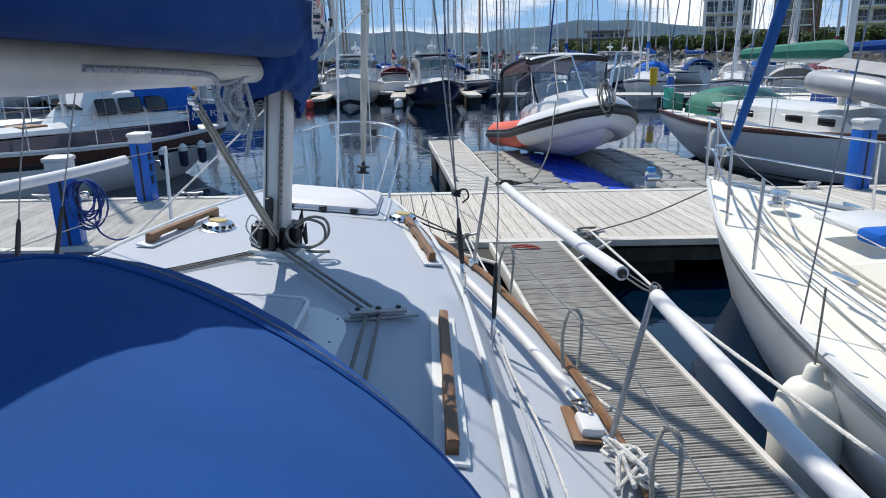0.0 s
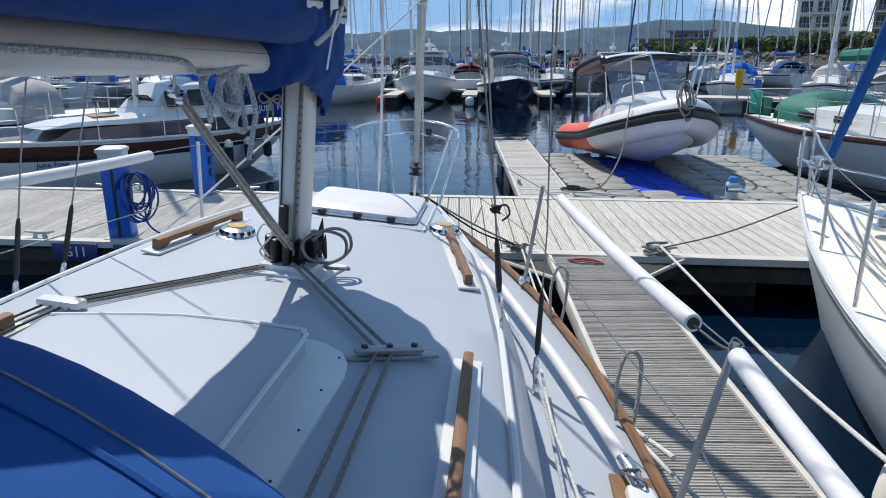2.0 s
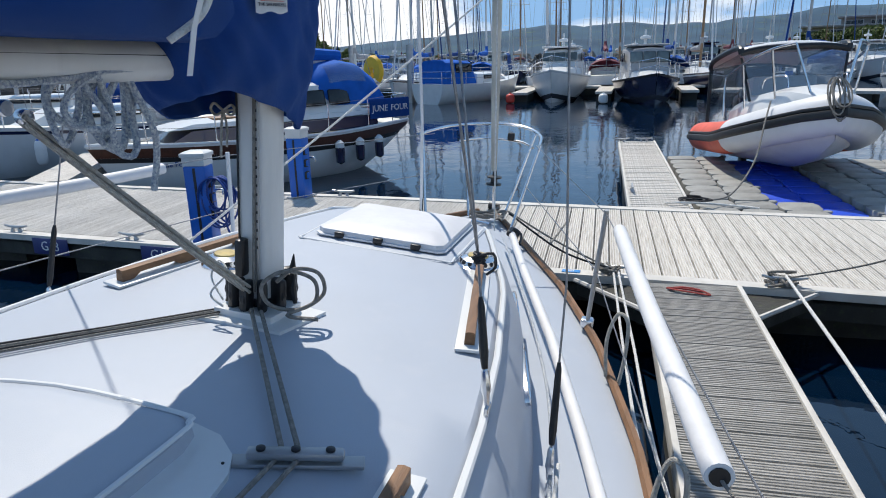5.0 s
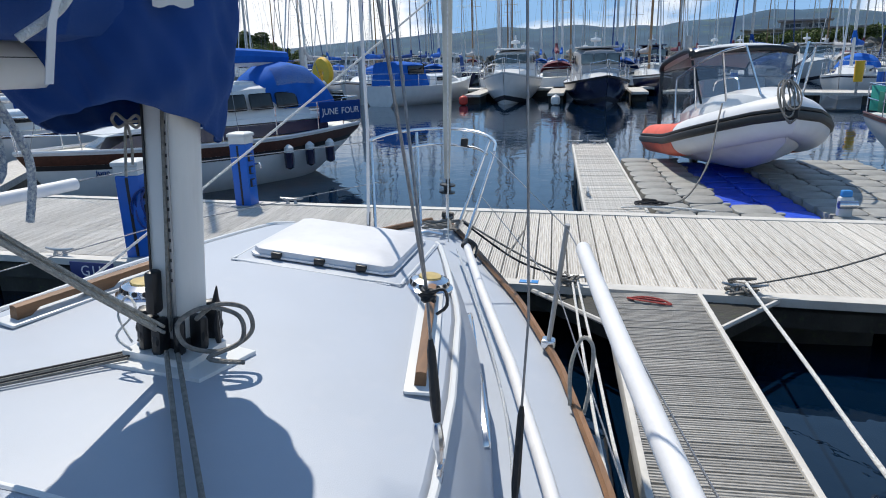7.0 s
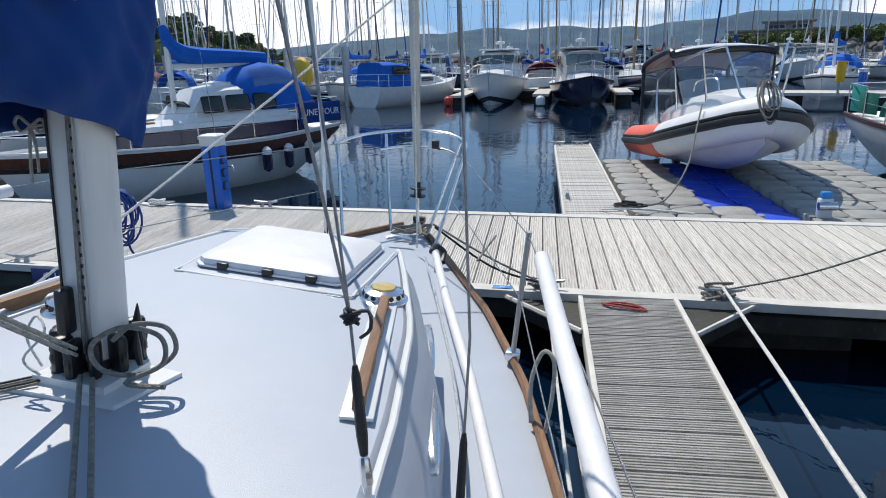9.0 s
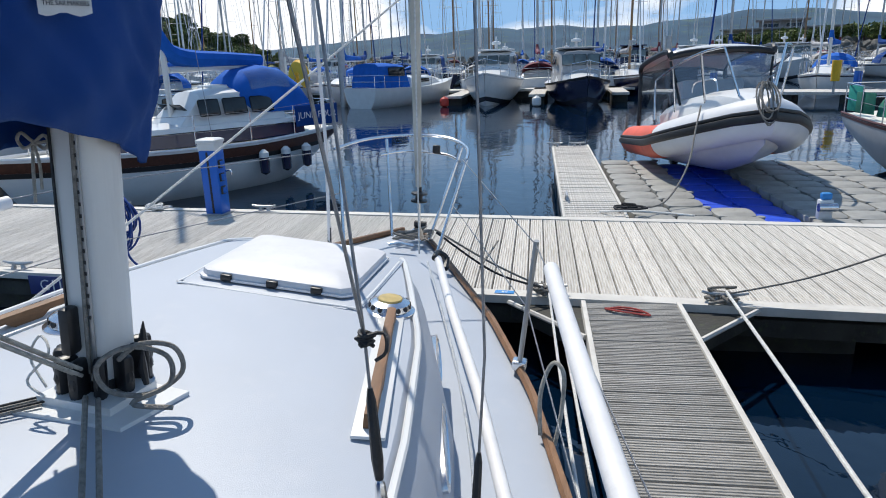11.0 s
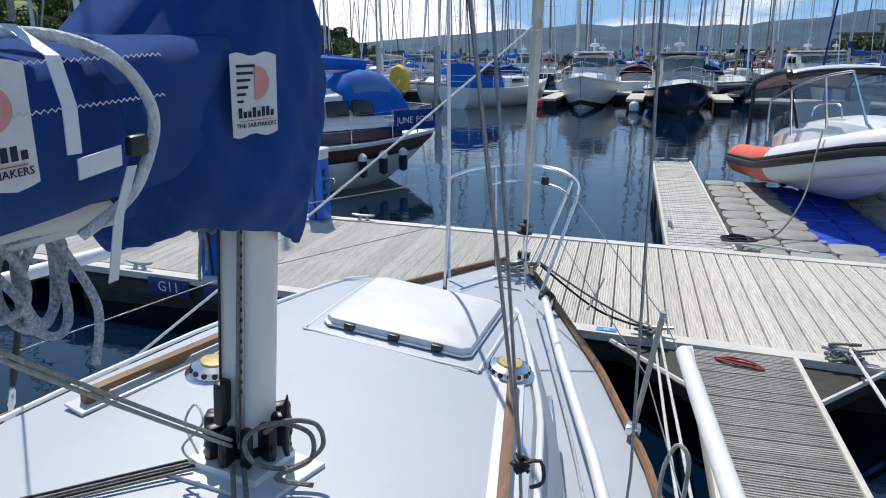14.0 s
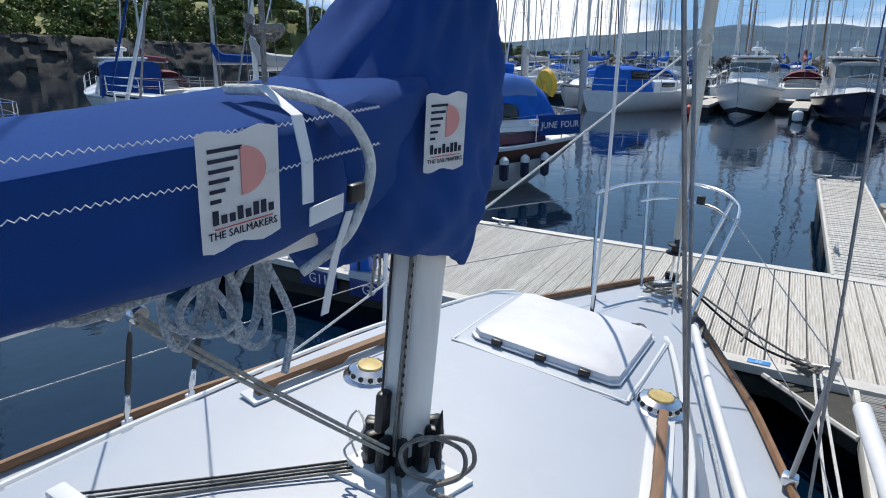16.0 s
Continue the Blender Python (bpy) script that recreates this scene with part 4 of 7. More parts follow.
for k, (bx, by) in enumerate(((1.24, 0.9), (1.45, -0.2), (1.55, -1.3))):
    lp = [(bx, by, 1.03), (bx - 0.02, by + 0.03, 1.2), (bx + 0.01, by + 0.06, 1.32), (bx + 0.06, by + 0.03, 1.3), (bx + 0.07, by, 1.15), (bx + 0.06, by - 0.04, 1.02)]
    part("cord_loop", tube(BM(), smooth_line(lp, 5), 0.009, 7), ROPE, yacht, "stiff loop of cream cord")

# spinnaker pole lying on the side deck
part("whisker_pole", tube(BM(), [(0.42, 2.74, 1.10), (0.66, 1.95, 1.10), (0.96, 1.03, 1.105), (1.19, 0.22, 1.11), (1.37, -0.46, 1.10), (1.40, -0.6, 1.10)], 0.026, 14), VINYL, yacht, "white tubular pole lashed along the side deck")
part("pole_end", tube(BM(), [(1.40, -0.6, 1.10), (1.42, -0.68, 1.10), (1.43, -0.74, 1.085)], [0.028, 0.03, 0.02], 12), STEEL, yacht)
part("pole_end", tube(BM(), smooth_line([(0.40, 2.72, 1.11), (0.40, 2.82, 1.12), (0.46, 2.84, 1.08), (0.47, 2.76, 1.03)], 4), 0.022, 8), BLACK, yacht)
part("pole_chock", box(BM(), (1.44, -0.80, 1.065), (0.10, 0.15, 0.05), 0.018), WHITE, yacht)
part("chock_pad", box(BM(), (1.43, -0.76, 1.04), (0.15, 0.28, 0.018), 0.004), TEAK, yacht)
part("pole_lashing", tube(BM(), smooth_line([(1.40, -0.62, 1.13), (1.45, -0.66, 1.10), (1.42, -0.7, 1.13), (1.38, -0.68, 1.1), (1.44, -0.75, 1.12), (1.47, -0.72, 1.07)], 4), 0.005, 6), ROPEG, yacht)
for i, (x, y, L, z) in enumerate(((0.922, 0.46, 0.50, 1.20), (0.765, 1.08, 0.42, 1.20), (-0.922, 0.46, 0.50, 1.20))):
    sg = 1 if x > 0 else -1
    fr_, gl_ = [], []
    m = Matrix.Translation((x - sg * 0.005, y, z)) @ Matrix.Rotation(radians(13 if sg > 0 else -13), 4, "Z") @ Matrix.Rotation(radians(-sg * 17), 4, "Y")
    for k in range(28):
        a = 2 * math.pi * k / 28
        fr_.append((L / 2 * abs(math.cos(a)) ** 0.7 * math.copysign(1, math.cos(a)), 0.055 * math.sin(a)))
    part("porthole_frame", rings(BM(), [[m @ Vector((q, v * f1, w * f1)) for v, w in fr_] for q, f1 in ((-0.02, 1.0), (0.012, 1.0), (0.014, 0.9), (0.008, 0.86))]), STEEL, yacht, "long oval polished porthole")
    part("porthole_glass", rings(BM(), [[m @ Vector((q, v * 0.87, w * 0.87)) for v, w in fr_] for q in (0.0, 0.007)]), GLASSD, yacht)

# spray hood
HOOD = [(y - 0.08 - 0.1436 * (z - 1.45), w * 0.98, 1.36 + (z - 1.36) * 1.04) for y, w, z in ((-1.64, 0.75, 1.45), (-1.70, 0.78, 1.74), (-1.78, 0.80, 1.965), (-1.86, 0.83, 2.02), (-1.97, 0.88, 2.055), (-2.1, 0.94, 2.08), (-2.3, 1.01, 2.09), (-2.55, 1.05, 2.07), (-2.85, 1.05, 2.03))]
hl = []
for y in np.linspace(HOOD[0][0], -2.95, 26):
    w, tz = interp(-y, [(-a, b) for a, b, c in HOOD]), interp(-y, [(-a, c) for a, b, c in HOOD])
    row = []
    for k in range(33):
        a = math.pi * k / 32
        ca, sa = math.cos(a), math.sin(a)
        row.append(Vector((0.10 + w * math.copysign(abs(ca) ** 1.22, ca), y - 0.06 * (1 - sa), 1.36 + (tz - 1.36) * sa ** 1.22 + 0.006 * math.sin(9 * y + 5 * a))))
    hl.append(row)
hood = thing("spray_hood", "royal blue canvas spray hood over the companionway, faded on top", "spray hood", matrix=OWN)
hd = part("canopy", rings(BM(), hl, closed=False), SHEET, hood)
md = hd.modifiers.new("thick", "SOLIDIFY")
md.thickness = 0.004
for i in (10, 11):
    part("seam", tube(BM(), [p + Vector((0, 0, 0.004)) for p in hl[i - 2][2:-2]], 0.002 if i == 10 else 0.006, 5, 0.5), SHEET if i == 11 else ROPEG, hood)
part("front_edge", tube(BM(), [p for p in hl[0]], 0.008, 6), CANVAS, hood)
part("tie_cord", tube(BM(), smooth_line([(-0.6, -2.83, 2.02), (-0.3, -2.86, 2.065), (0.0, -2.87, 2.055)], 4), 0.007, 6), ROPEW, hood)

# foredeck cleat, coils, lines
part("deck_cleat", tube(BM(), [(-0.02, 3.05, 1.06), (0.05, 3.08, 1.075), (0.16, 3.1, 1.06)], 0.014, 8), STEEL, yacht)
cb = []
for k in range(70):
    a = k * 0.55
    cb.append((0.13 + 0.055 * math.cos(a) * (1 + 0.2 * math.sin(k)), 2.42 + 0.06 * math.sin(a), 1.055 + 0.0009 * k + 0.012 * math.sin(k * 1.3)))
bowline = thing("rope_coil", "small heap of pale rope on the grey foredeck", "rope", matrix=OWN)
part("rope", tube(BM(), cb, 0.007, 6), ROPEG, bowline)
mess = []
random.seed(4)
for k in range(26):
    mess.append((0.08 + random.uniform(-0.14, 0.16), 3.35 + random.uniform(-0.16, 0.2), 1.04 + random.uniform(0, 0.06)))
bm2 = thing("mooring_tangle", "tangle of dark mooring rope round the bow cleat", "rope", matrix=OWN)
part("rope", tube(BM(), smooth_line(mess, 4), 0.009, 6), ROPEG, bm2)


def line_thing(name, pts, r, material, label, smooth=True, steps=6):
    o = thing(name, label, "rope", matrix=OWN)
    part("rope", tube(BM(), smooth_line(pts, steps) if smooth else pts, r, 7), material, o)
    return o


sheet = line_thing("jib_sheet", [(0.36, 2.68, 1.09), (0.62, 1.9, 1.085), (0.90, 1.0, 1.08), (1.08, 0.2, 1.085), (1.17, -0.8, 1.08), (1.2, -2.6, 1.08)], 0.0075, FLECK, "white flecked rope lying along the side deck")
line_thing("jib_sheet", [(1.13, 0.0, 1.12), (1.16, -0.4, 1.09), (1.24, -1.1, 1.075), (1.28, -2.6, 1.075)], 0.007, ROPEW, "white rope lying along the side deck")
random.seed(15)
line_thing("rope_heap", [(1.50 + random.uniform(-0.07, 0.07), -1.12 + random.uniform(-0.16, 0.16), 1.05 + random.uniform(0, 0.09)) for _ in range(22)], 0.009, ROPEW, "bundle of white rope beside the stanchion foot", True, 4)
KN = (0.04, 3.17, 2.85)
line_thing("tied_back_line", sag(KN, (-1.24, 0.62, 1.06), 0.02), 0.007, ROPEW, "taut white halyard led from the furled sail to the side deck", False)
line_thing("tied_back_line", sag(KN, (0.24, 2.95, 1.05), 0.0), 0.006, ROPEW, "white line hanging straight down to the foredeck", False)
part("knot", tube(BM(), smooth_line([KN, (0.0, 3.15, 2.9), (0.07, 3.12, 2.88), (0.08, 3.16, 2.82), (0.02, 3.11, 2.8), (0.02, 3.2, 2.86), (0.06, 3.2, 2.93)], 4), 0.008, 6), ROPEW, yacht)
# boom vang
vang = thing("boom_vang", "rope and pulley tackle between boom and mast foot", "tackle", matrix=OWN)
VB = Vector((-0.16, -0.80, 2.235))
for k in range(4):
    part("fall", tube(BM(), sag(VB + Vector((0.012 * (k % 2), 0.02, -0.018 * (k // 2))), (MX + 0.01 + 0.02 * (k % 2), -0.07, 1.585 - 0.02 * (k // 2)), 0.006), 0.0058, 6), ROPE, vang)
for d in (0, 0.05):
    part("block", revolve(BM(), [(0.008, -0.012), (0.018, -0.012), (0.020, -0.006), (0.020, 0.006), (0.018, 0.012), (0.006, 0.012)], n=16, m=Matrix.Translation(VB + Vector((0, -0.02 + d, 0.02 - d * 0.5))) @ Matrix.Rotation(radians(90), 4, "Y")), STEEL, vang, "steel and brown fibre pulley")
part("strop", tube(BM(), smooth_line([VB + Vector((0, -0.04, 0.03)), (-0.13, -0.88, 2.27), (-0.10, -0.93, 2.32)], 4), 0.005, 7), GREYALU, vang)


def coil(at, w, h, n, r, material, label, tail=0.15, seed=1):
    """Turns of rope hanging in a bunch."""
    random.seed(seed)
    o = thing("rope_coil", label, "rope", matrix=OWN)
    x, y, z = at
    for k in range(n):
        ww, hh, off = w * random.uniform(0.65, 1.1), h * random.uniform(0.75, 1.1), random.uniform(-0.03, 0.03)
        pts = []
        for i in range(25):
            a = 2 * math.pi * i / 24
            pts.append((x + off + 0.016 * math.sin(a * 2 + k) + 0.012 * (k - n / 2), y + ww * math.sin(a) * (0.6 + 0.4 * math.sin(a / 2) ** 2) + off, z - hh / 2 + hh / 2 * math.cos(a)))
        part("turn", tube(BM(), pts, r, 7), material, o)
    part("rope_end", tube(BM(), smooth_line([(x, y, z - 0.02), (x + 0.02, y + w * 0.7, z - h * 0.7), (x, y + w * 1.1, z - h * 1.1), (x - 0.01, y + w, z - h * 1.1 - tail)], 5), r, 7), material, o)
    return o


coil((-0.05, -0.555, 2.345), 0.085, 0.215, 3, 0.0095, FLECK, "coil of white rope flecked blue hung from the boom", 0.10, 3)
coil((-0.05, -0.70, 2.335), 0.075, 0.155, 3, 0.0085, FLECK, "thinner coil of flecked reefing line under the boom", 0.0, 8)
reef = thing("reefing_line", "pale flecked line threaded along the underside of the boom", "rope", matrix=OWN)
part("rope", tube(BM(), smooth_line([(-0.03, -0.35, 2.33), (-0.02, -0.62, 2.345), (-0.03, -0.78, 2.33), (-0.03, -0.95, 2.325), (-0.02, -1.1, 2.36), (-0.05, -1.8, 2.385)], 6), 0.0085, 7), FLECK, reef)
# straps and rope round the cover
strap = thing("sail_tie", "white webbing strap and buckle hanging from the sail cover", "strap", matrix=OWN @ Matrix.Translation((0.006, 0, 0)))


def ribbon(pts, w, material, parent, name="webbing", across=(0, 1, 0)):
    b = BM()
    a = Vector(across).normalized() * w / 2
    rings(b, [[Vector(p) - a, Vector(p) + a, Vector(p) + a + Vector((0.002, 0, 0)), Vector(p) - a + Vector((0.002, 0, 0))] for p in pts])
    return part(name, b, material, parent)


ribbon([(0.19, -0.80, 2.712), (0.255, -0.795, 2.68), (0.276, -0.795, 2.62), (0.284, -0.80, 2.56)], 0.022, VINYL, strap)
ribbon([(0.285, -0.705, 2.53), (0.280, -0.73, 2.46), (0.27, -0.738, 2.36)], 0.018, VINYL, strap)
ribbon([(0.288, -0.80, 2.54), (0.291, -0.73, 2.55)], 0.028, VINYL, strap, across=(0, 0, 1))
part("buckle", box(BM(), (0.292, -0.70, 2.56), (0.014, 0.035, 0.03), 0.005), BLACK, strap)
halr = thing("halyard_loop", "thick white braided rope passed over the sail cover", "rope", matrix=OWN @ Matrix.Translation((0.006, 0, 0)))
part("rope", tube(BM(), smooth_line([(0.08, -0.76, 2.69), (0.16, -0.775, 2.70), (0.225, -0.755, 2.70), (0.262, -0.71, 2.68), (0.28, -0.675, 2.64), (0.288, -0.66, 2.59), (0.288, -0.68, 2.53), (0.278, -0.71, 2.48), (0.24, -0.76, 2.43)], 6), 0.0085, 10), ROPEW, halr)
ribbon([(0.09, -0.73, 2.70), (0.20, -0.70, 2.70), (0.255, -0.68, 2.64), (0.272, -0.67, 2.55), (0.25, -0.69, 2.44)], 0.04, CANVAS, strap)
lazy = thing("lazy_jack", "grey cord rising from the boom to the mast", "rope", matrix=OWN @ Matrix.Translation((0.006, 0, 0)))
part("rope", tube(BM(), [(0.19, -0.79, 2.715), (0.14, -0.77, 3.1), (-0.06, -0.2, 5.2)], 0.0045, 6), ROPEG, lazy)
part("knot", tube(BM(), smooth_line([(0.175, -0.80, 2.785), (0.19, -0.76, 2.79), (0.17, -0.76, 2.775), (0.16, -0.79, 2.785), (0.18, -0.81, 2.80)], 4), 0.007, 6), ROPEG, lazy)
bw = thing("cover_lacing", "bow knot of cream cord tying the cover to the mast", "cord", matrix=OWN)
part("cord", tube(BM(), smooth_line([(-0.15 + x, 0.0, z) for x, z in ((0.04, 2.19), (0.0, 2.185), (-0.035, 2.205), (-0.05, 2.185), (-0.03, 2.165), (0.0, 2.183), (0.03, 2.205), (0.045, 2.19), (0.03, 2.17), (0.0, 2.18), (-0.01, 2.12), (-0.015, 2.02))], 5), 0.0045, 6), ROPE, bw)
part("cord", tube(BM(), smooth_line([(-0.15, 0.0, 2.18), (-0.135, -0.005, 2.13), (-0.14, 0.0, 2.06)], 4), 0.0045, 6), ROPE, bw)


def sailmaker_label(at, w, h, turn=0.0, roll=0.0):
    """A sewn cloth label with printed bars, a disc and plain bars for the brand; faces +x."""
    o = tagged(part("cloth_label", rings(BM(), [[(0.0, (-0.5 + i / 8) * w, s * h * 0.5 + 0.004 * math.sin(i * 1.3) * s) for i in range(9)] for s in (-1, -0.5, 0, 0.5, 1)], closed=False), LABEL, yacht), "white sewn label with faded print")
    o.matrix_local = Matrix.Translation(at) @ Matrix.Rotation(radians(turn), 4, "Z") @ Matrix.Rotation(radians(roll), 4, "X")
    b = BM()
    for k in range(6):
        wd = 0.40 - 0.055 * k
        box(b, (0.0015, (-0.38 + wd / 2) * w, (0.36 - 0.085 * k) * h), (0.001, wd * w, 0.032 * h))
    part("printed_bars", b, NAVYINK, o)
    b = BM()
    pts = [(0.0, 0.36)] + [(0.02 + 0.3 * math.sin(a), 0.15 + 0.21 * math.cos(a)) for a in np.linspace(0, math.pi, 14)] + [(0.0, -0.06)]
    rings(b, [[(q, y * w, z * h) for y, z in pts] for q in (0.001, 0.002)])
    part("printed_disc", b, PINK, o)
    for k, tall in enumerate((0.125, 0.075, 0.075, 0.12, 0.075, 0.12, 0.12, 0.075)):
        part("printed_block", box(BM(), (0.0015, (-0.33 + 0.1 * k) * w, (-0.27 + tall / 2) * h), (0.001, 0.066 * w, tall * h), 0.0), NAVYINK, o)
    part("rule", box(BM(), (0.0015, 0.02 * w, -0.31 * h), (0.001, 0.74 * w, 0.008 * h), 0.0), REDM, o)
    words("THE SAILMAKERS", 0.115 * w, Matrix.Translation((0.0015, 0.01 * w, -0.37 * h)) @ Euler((radians(90), 0, radians(90))).to_matrix().to_4x4(), NAVYINK, o, 0.0004)
    return o


sailmaker_label((0.282, -0.915, 2.60), 0.125, 0.148, -4, 3)
sailmaker_label((0.182, -0.245, 2.59), 0.115, 0.165, -18, 3)
for line in (((0.196, -1.9, 2.63), (0.243, -1.17, 2.66), (0.281, -0.85, 2.672), (0.27, -0.62, 2.68)), ((0.200, -1.9, 2.56), (0.247, -1.17, 2.602), (0.284, -0.85, 2.614), (0.275, -0.62, 2.622))):
    z = BM()
    n = 230
    pts = [Vector([interp(k / n, list(zip((0, 0.55, 0.82, 1), [p[c] for p in line]))) for c in range(3)]) + Vector((0.005, 0, 0.0045 * (k % 2))) for k in range(n + 1)]
    tube(z, pts, 0.0009, 4)
    part("zigzag_stitching", z, VINYL, yacht, "pale zigzag stitching")


# ---- pontoon fittings ----
def pedestal(at, turn=0, hose=True, tall=1.0):
    p = thing("service_pedestal", "bright blue service pedestal with pale cap standing on the pontoon", "service pedestal", at, turn, "service pedestals on the pontoon")
    part("post", box(BM(), (0, 0, 0.42 * tall), (0.24, 0.22, 0.84 * tall), 0.02), PEDBLUE, p, "bright blue moulded post")
    part("post_groove", box(BM(), (0, -0.111, 0.42 * tall), (0.03, 0.008, 0.8 * tall), 0.003), RUBBER, p)
    part("cap", rings(BM(), [[(sx * w, sy * w * 0.9, z * tall) for sx, sy in ((-1, -1), (1, -1), (1, 1), (-1, 1))] for w, z in ((0.12, 0.84), (0.12, 0.93), (0.135, 0.935), (0.135, 0.97), (0.10, 0.99))]), PEDGREY, p, "pale grey cap")
    for k in range(3):
        part("socket", box(BM(), (0.132, -0.03, (0.66 - 0.17 * k) * tall), (0.03, 0.10, 0.11), 0.012), BLACK, p, "black power socket")
        part("socket_lid", box(BM(), (0.15, -0.03, (0.66 - 0.17 * k) * tall), (0.012, 0.07, 0.08), 0.01), PEDBLUE, p)
    part("foot_plate", box(BM(), (0, 0, 0.008), (0.32, 0.30, 0.016), 0.004), GREYALU, p)
    part("tap", tube(BM(), smooth_line([(0.12, 0.08, 0.55), (0.2, 0.08, 0.56), (0.21, 0.08, 0.5)], 3), 0.012, 8), STEEL, p)
    return p


def hose_coil(at, n=9, w=0.17, h=0.5, seed=2):
    random.seed(seed)
    o = thing("hose_coil", "loops of dark blue water hose hung on the pedestal", "hose", at)
    for k in range(n):
        ww, hh, d = w * random.uniform(0.6, 1.15), h * random.uniform(0.55, 1.1), random.uniform(-0.07, 0.07)
        pts = [(ww * math.sin(a) * 1.0 + d * 0.4, d + 0.03 * math.sin(2 * a + k), -hh / 2 + hh / 2 * math.cos(a)) for a in np.linspace(0, 2 * math.pi, 22)]
        part("turn", tube(BM(), pts, 0.011, 6), HOSE, o)
    part("tail", tube(BM(), smooth_line([(0.05, 0, -h * 0.8), (0.12, -0.1, -h * 1.1), (0.3, -0.2, -h * 1.25), (0.42, -0.1, -h * 1.26)], 5), 0.011, 6), HOSE, o)


pedestal((-3.62, near_edge(-3.6) + 0.26, PZ), 8)
hose_coil((-3.38, near_edge(-3.6) + 0.22, PZ + 0.72))
pedestal((-3.60, far_edge(-3.6) - 0.22, PZ), -5)
pedestal((6.52, far_edge(6.5) - 0.24, PZ), 4)
pedestal((-9.2, near_edge(-9.2) + 0.3, PZ), 4)


def dock_cleat(x, y, z=PZ, turn=0):
    c = thing("mooring_cleat", "galvanised horn cleat bolted to the pontoon edge", "cleat", (x, y, z), turn, "cleats along the pontoon edges")
    for s in (-0.06, 0.06):
        part("foot", tube(BM(), [(s, 0, 0), (s * 0.8, 0, 0.055)], [0.028, 0.016], 8), GREYALU, c)
    part("horn", tube(BM(), [(-0.17, 0, 0.078), (-0.1, 0, 0.066), (0, 0, 0.06), (0.1, 0, 0.066), (0.17, 0, 0.078)], [0.012, 0.016, 0.019, 0.016, 0.012], 8), GREYALU, c)


for x, y, tn in ((-3.0, far_edge(-3.0) - 0.07, -5), (0.98, 9.9, 90), (1.42, 15.35, 0), (0.95, 15.3, 0), (0.66, near_edge(0.6) + 0.09, -5), (2.02, near_edge(2.0) + 0.09, -5), (-4.5, near_edge(-4.5) + 0.09, -5), (-6.2, near_edge(-6.2) + 0.09, -5), (5.4, near_edge(5.4) + 0.09, -5), (-5.2, far_edge(-5.2) - 0.07, -5)):
    dock_cleat(x, y, PZ + 0.006, tn)


def rope_heap(at, r, n, thick, material, label, seed, flat=0.05):
    random.seed(seed)
    o = thing("mooring_rope", label, "rope", at)
    pts = [(r * random.uniform(-1, 1), r * 0.7 * random.uniform(-1, 1), thick + flat * random.random() * (1 - k / n * 0.5)) for k in range(n)]
    part("rope", tube(BM(), smooth_line(pts, 5), thick, 7), material, o)
    return o


rope_heap((2.0, near_edge(2.0) + 0.08, PZ), 0.12, 24, 0.011, ROPEG, "grey rope turned many times round a pontoon cleat", 5, 0.12)
rope_heap((0.66, near_edge(0.66) + 0.06, PZ), 0.13, 24, 0.010, ROPEG, "dark grey mooring rope wound on a pontoon cleat", 6, 0.12)
rope_heap((1.75, 9.25, PZ), 0.22, 22, 0.013, ROPEB, "black mooring rope heaped at the finger corner", 7, 0.08)
rope_heap((-4.6, far_edge(-4.6) - 0.12, PZ), 0.16, 26, 0.012, ROPEW, "white mooring rope piled by a cleat", 9, 0.1)
rope_heap((5.9, far_edge(5.9) - 0.12, PZ), 0.14, 20, 0.012, ROPEW, "white mooring rope piled by a cleat", 10, 0.1)


def mooring(pts, r, material, label, steps=8):
    o = thing("mooring_line", label, "rope")
    part("rope", tube(BM(), smooth_line(pts, steps), r, 8), material, o)
    return o


mooring([(1.35, 9.1, PZ + 0.02), (1.55, 8.95, PZ + 0.06), (1.9, 9.1, PZ + 0.02), (2.4, 8.85, PZ + 0.03)], 0.014, ROPEW, "white rope lying across the pontoon edge")
mooring([(1.8, 9.15, PZ + 0.05), (2.2, 9.6, PZ + 0.04), (2.55, 10.1, 0.88), (2.74, 10.6, 1.36), (2.85, 10.9, 1.61)], 0.012, ROPEG, "dark line from the inflatable boat down to the pontoon")
# red strap on the finger
o = thing("red_strap", "dusty red webbing strap dropped on the finger pontoon", "strap", (1.25, 5.78, PZ + 0.012), -12)
part("webbing", tube(BM(), smooth_line([(-0.15, 0.03, 0.0), (-0.05, 0.06, 0.012), (0.08, 0.05, 0.01), (0.17, -0.02, 0.0), (0.05, -0.03, 0.008), (-0.08, -0.02, 0.012), (-0.16, 0.03, 0.004), (-0.05, 0.0, 0.02), (0.12, 0.0, 0.012)], 5), 0.011, 7, 0.6), REDR, o)
o = thing("berth_tag", "small blue numbered berth tag on the pontoon edge", "sign", (0.32, near_edge(0.32) + 0.07, PZ + 0.009), -5)
part("plate", box(BM(), (0, 0, 0.003), (0.16, 0.07, 0.006), 0.002), BLUETAG, o)
words("60", 0.05, Matrix.Translation((0, 0, 0.0065)), WHITEP, o, 0.0005)
for x, s in ((-4.05, "G11"), (-3.35, "G9"), (-5.6, "G13")):
    o = thing("berth_sign", "dark blue berth number plate on the pontoon side", "sign", (x, near_edge(x) - 0.004, PZ - 0.10), -5)
    part("plate", box(BM(), (0, -0.012, -0.01), (0.52, 0.012, 0.19), 0.004), SIGNB, o)
    words(s, 0.16, Matrix.Translation((0, -0.0185, -0.01)) @ pose(0, 0, 0, 90), WHITEP, o, 0.001)

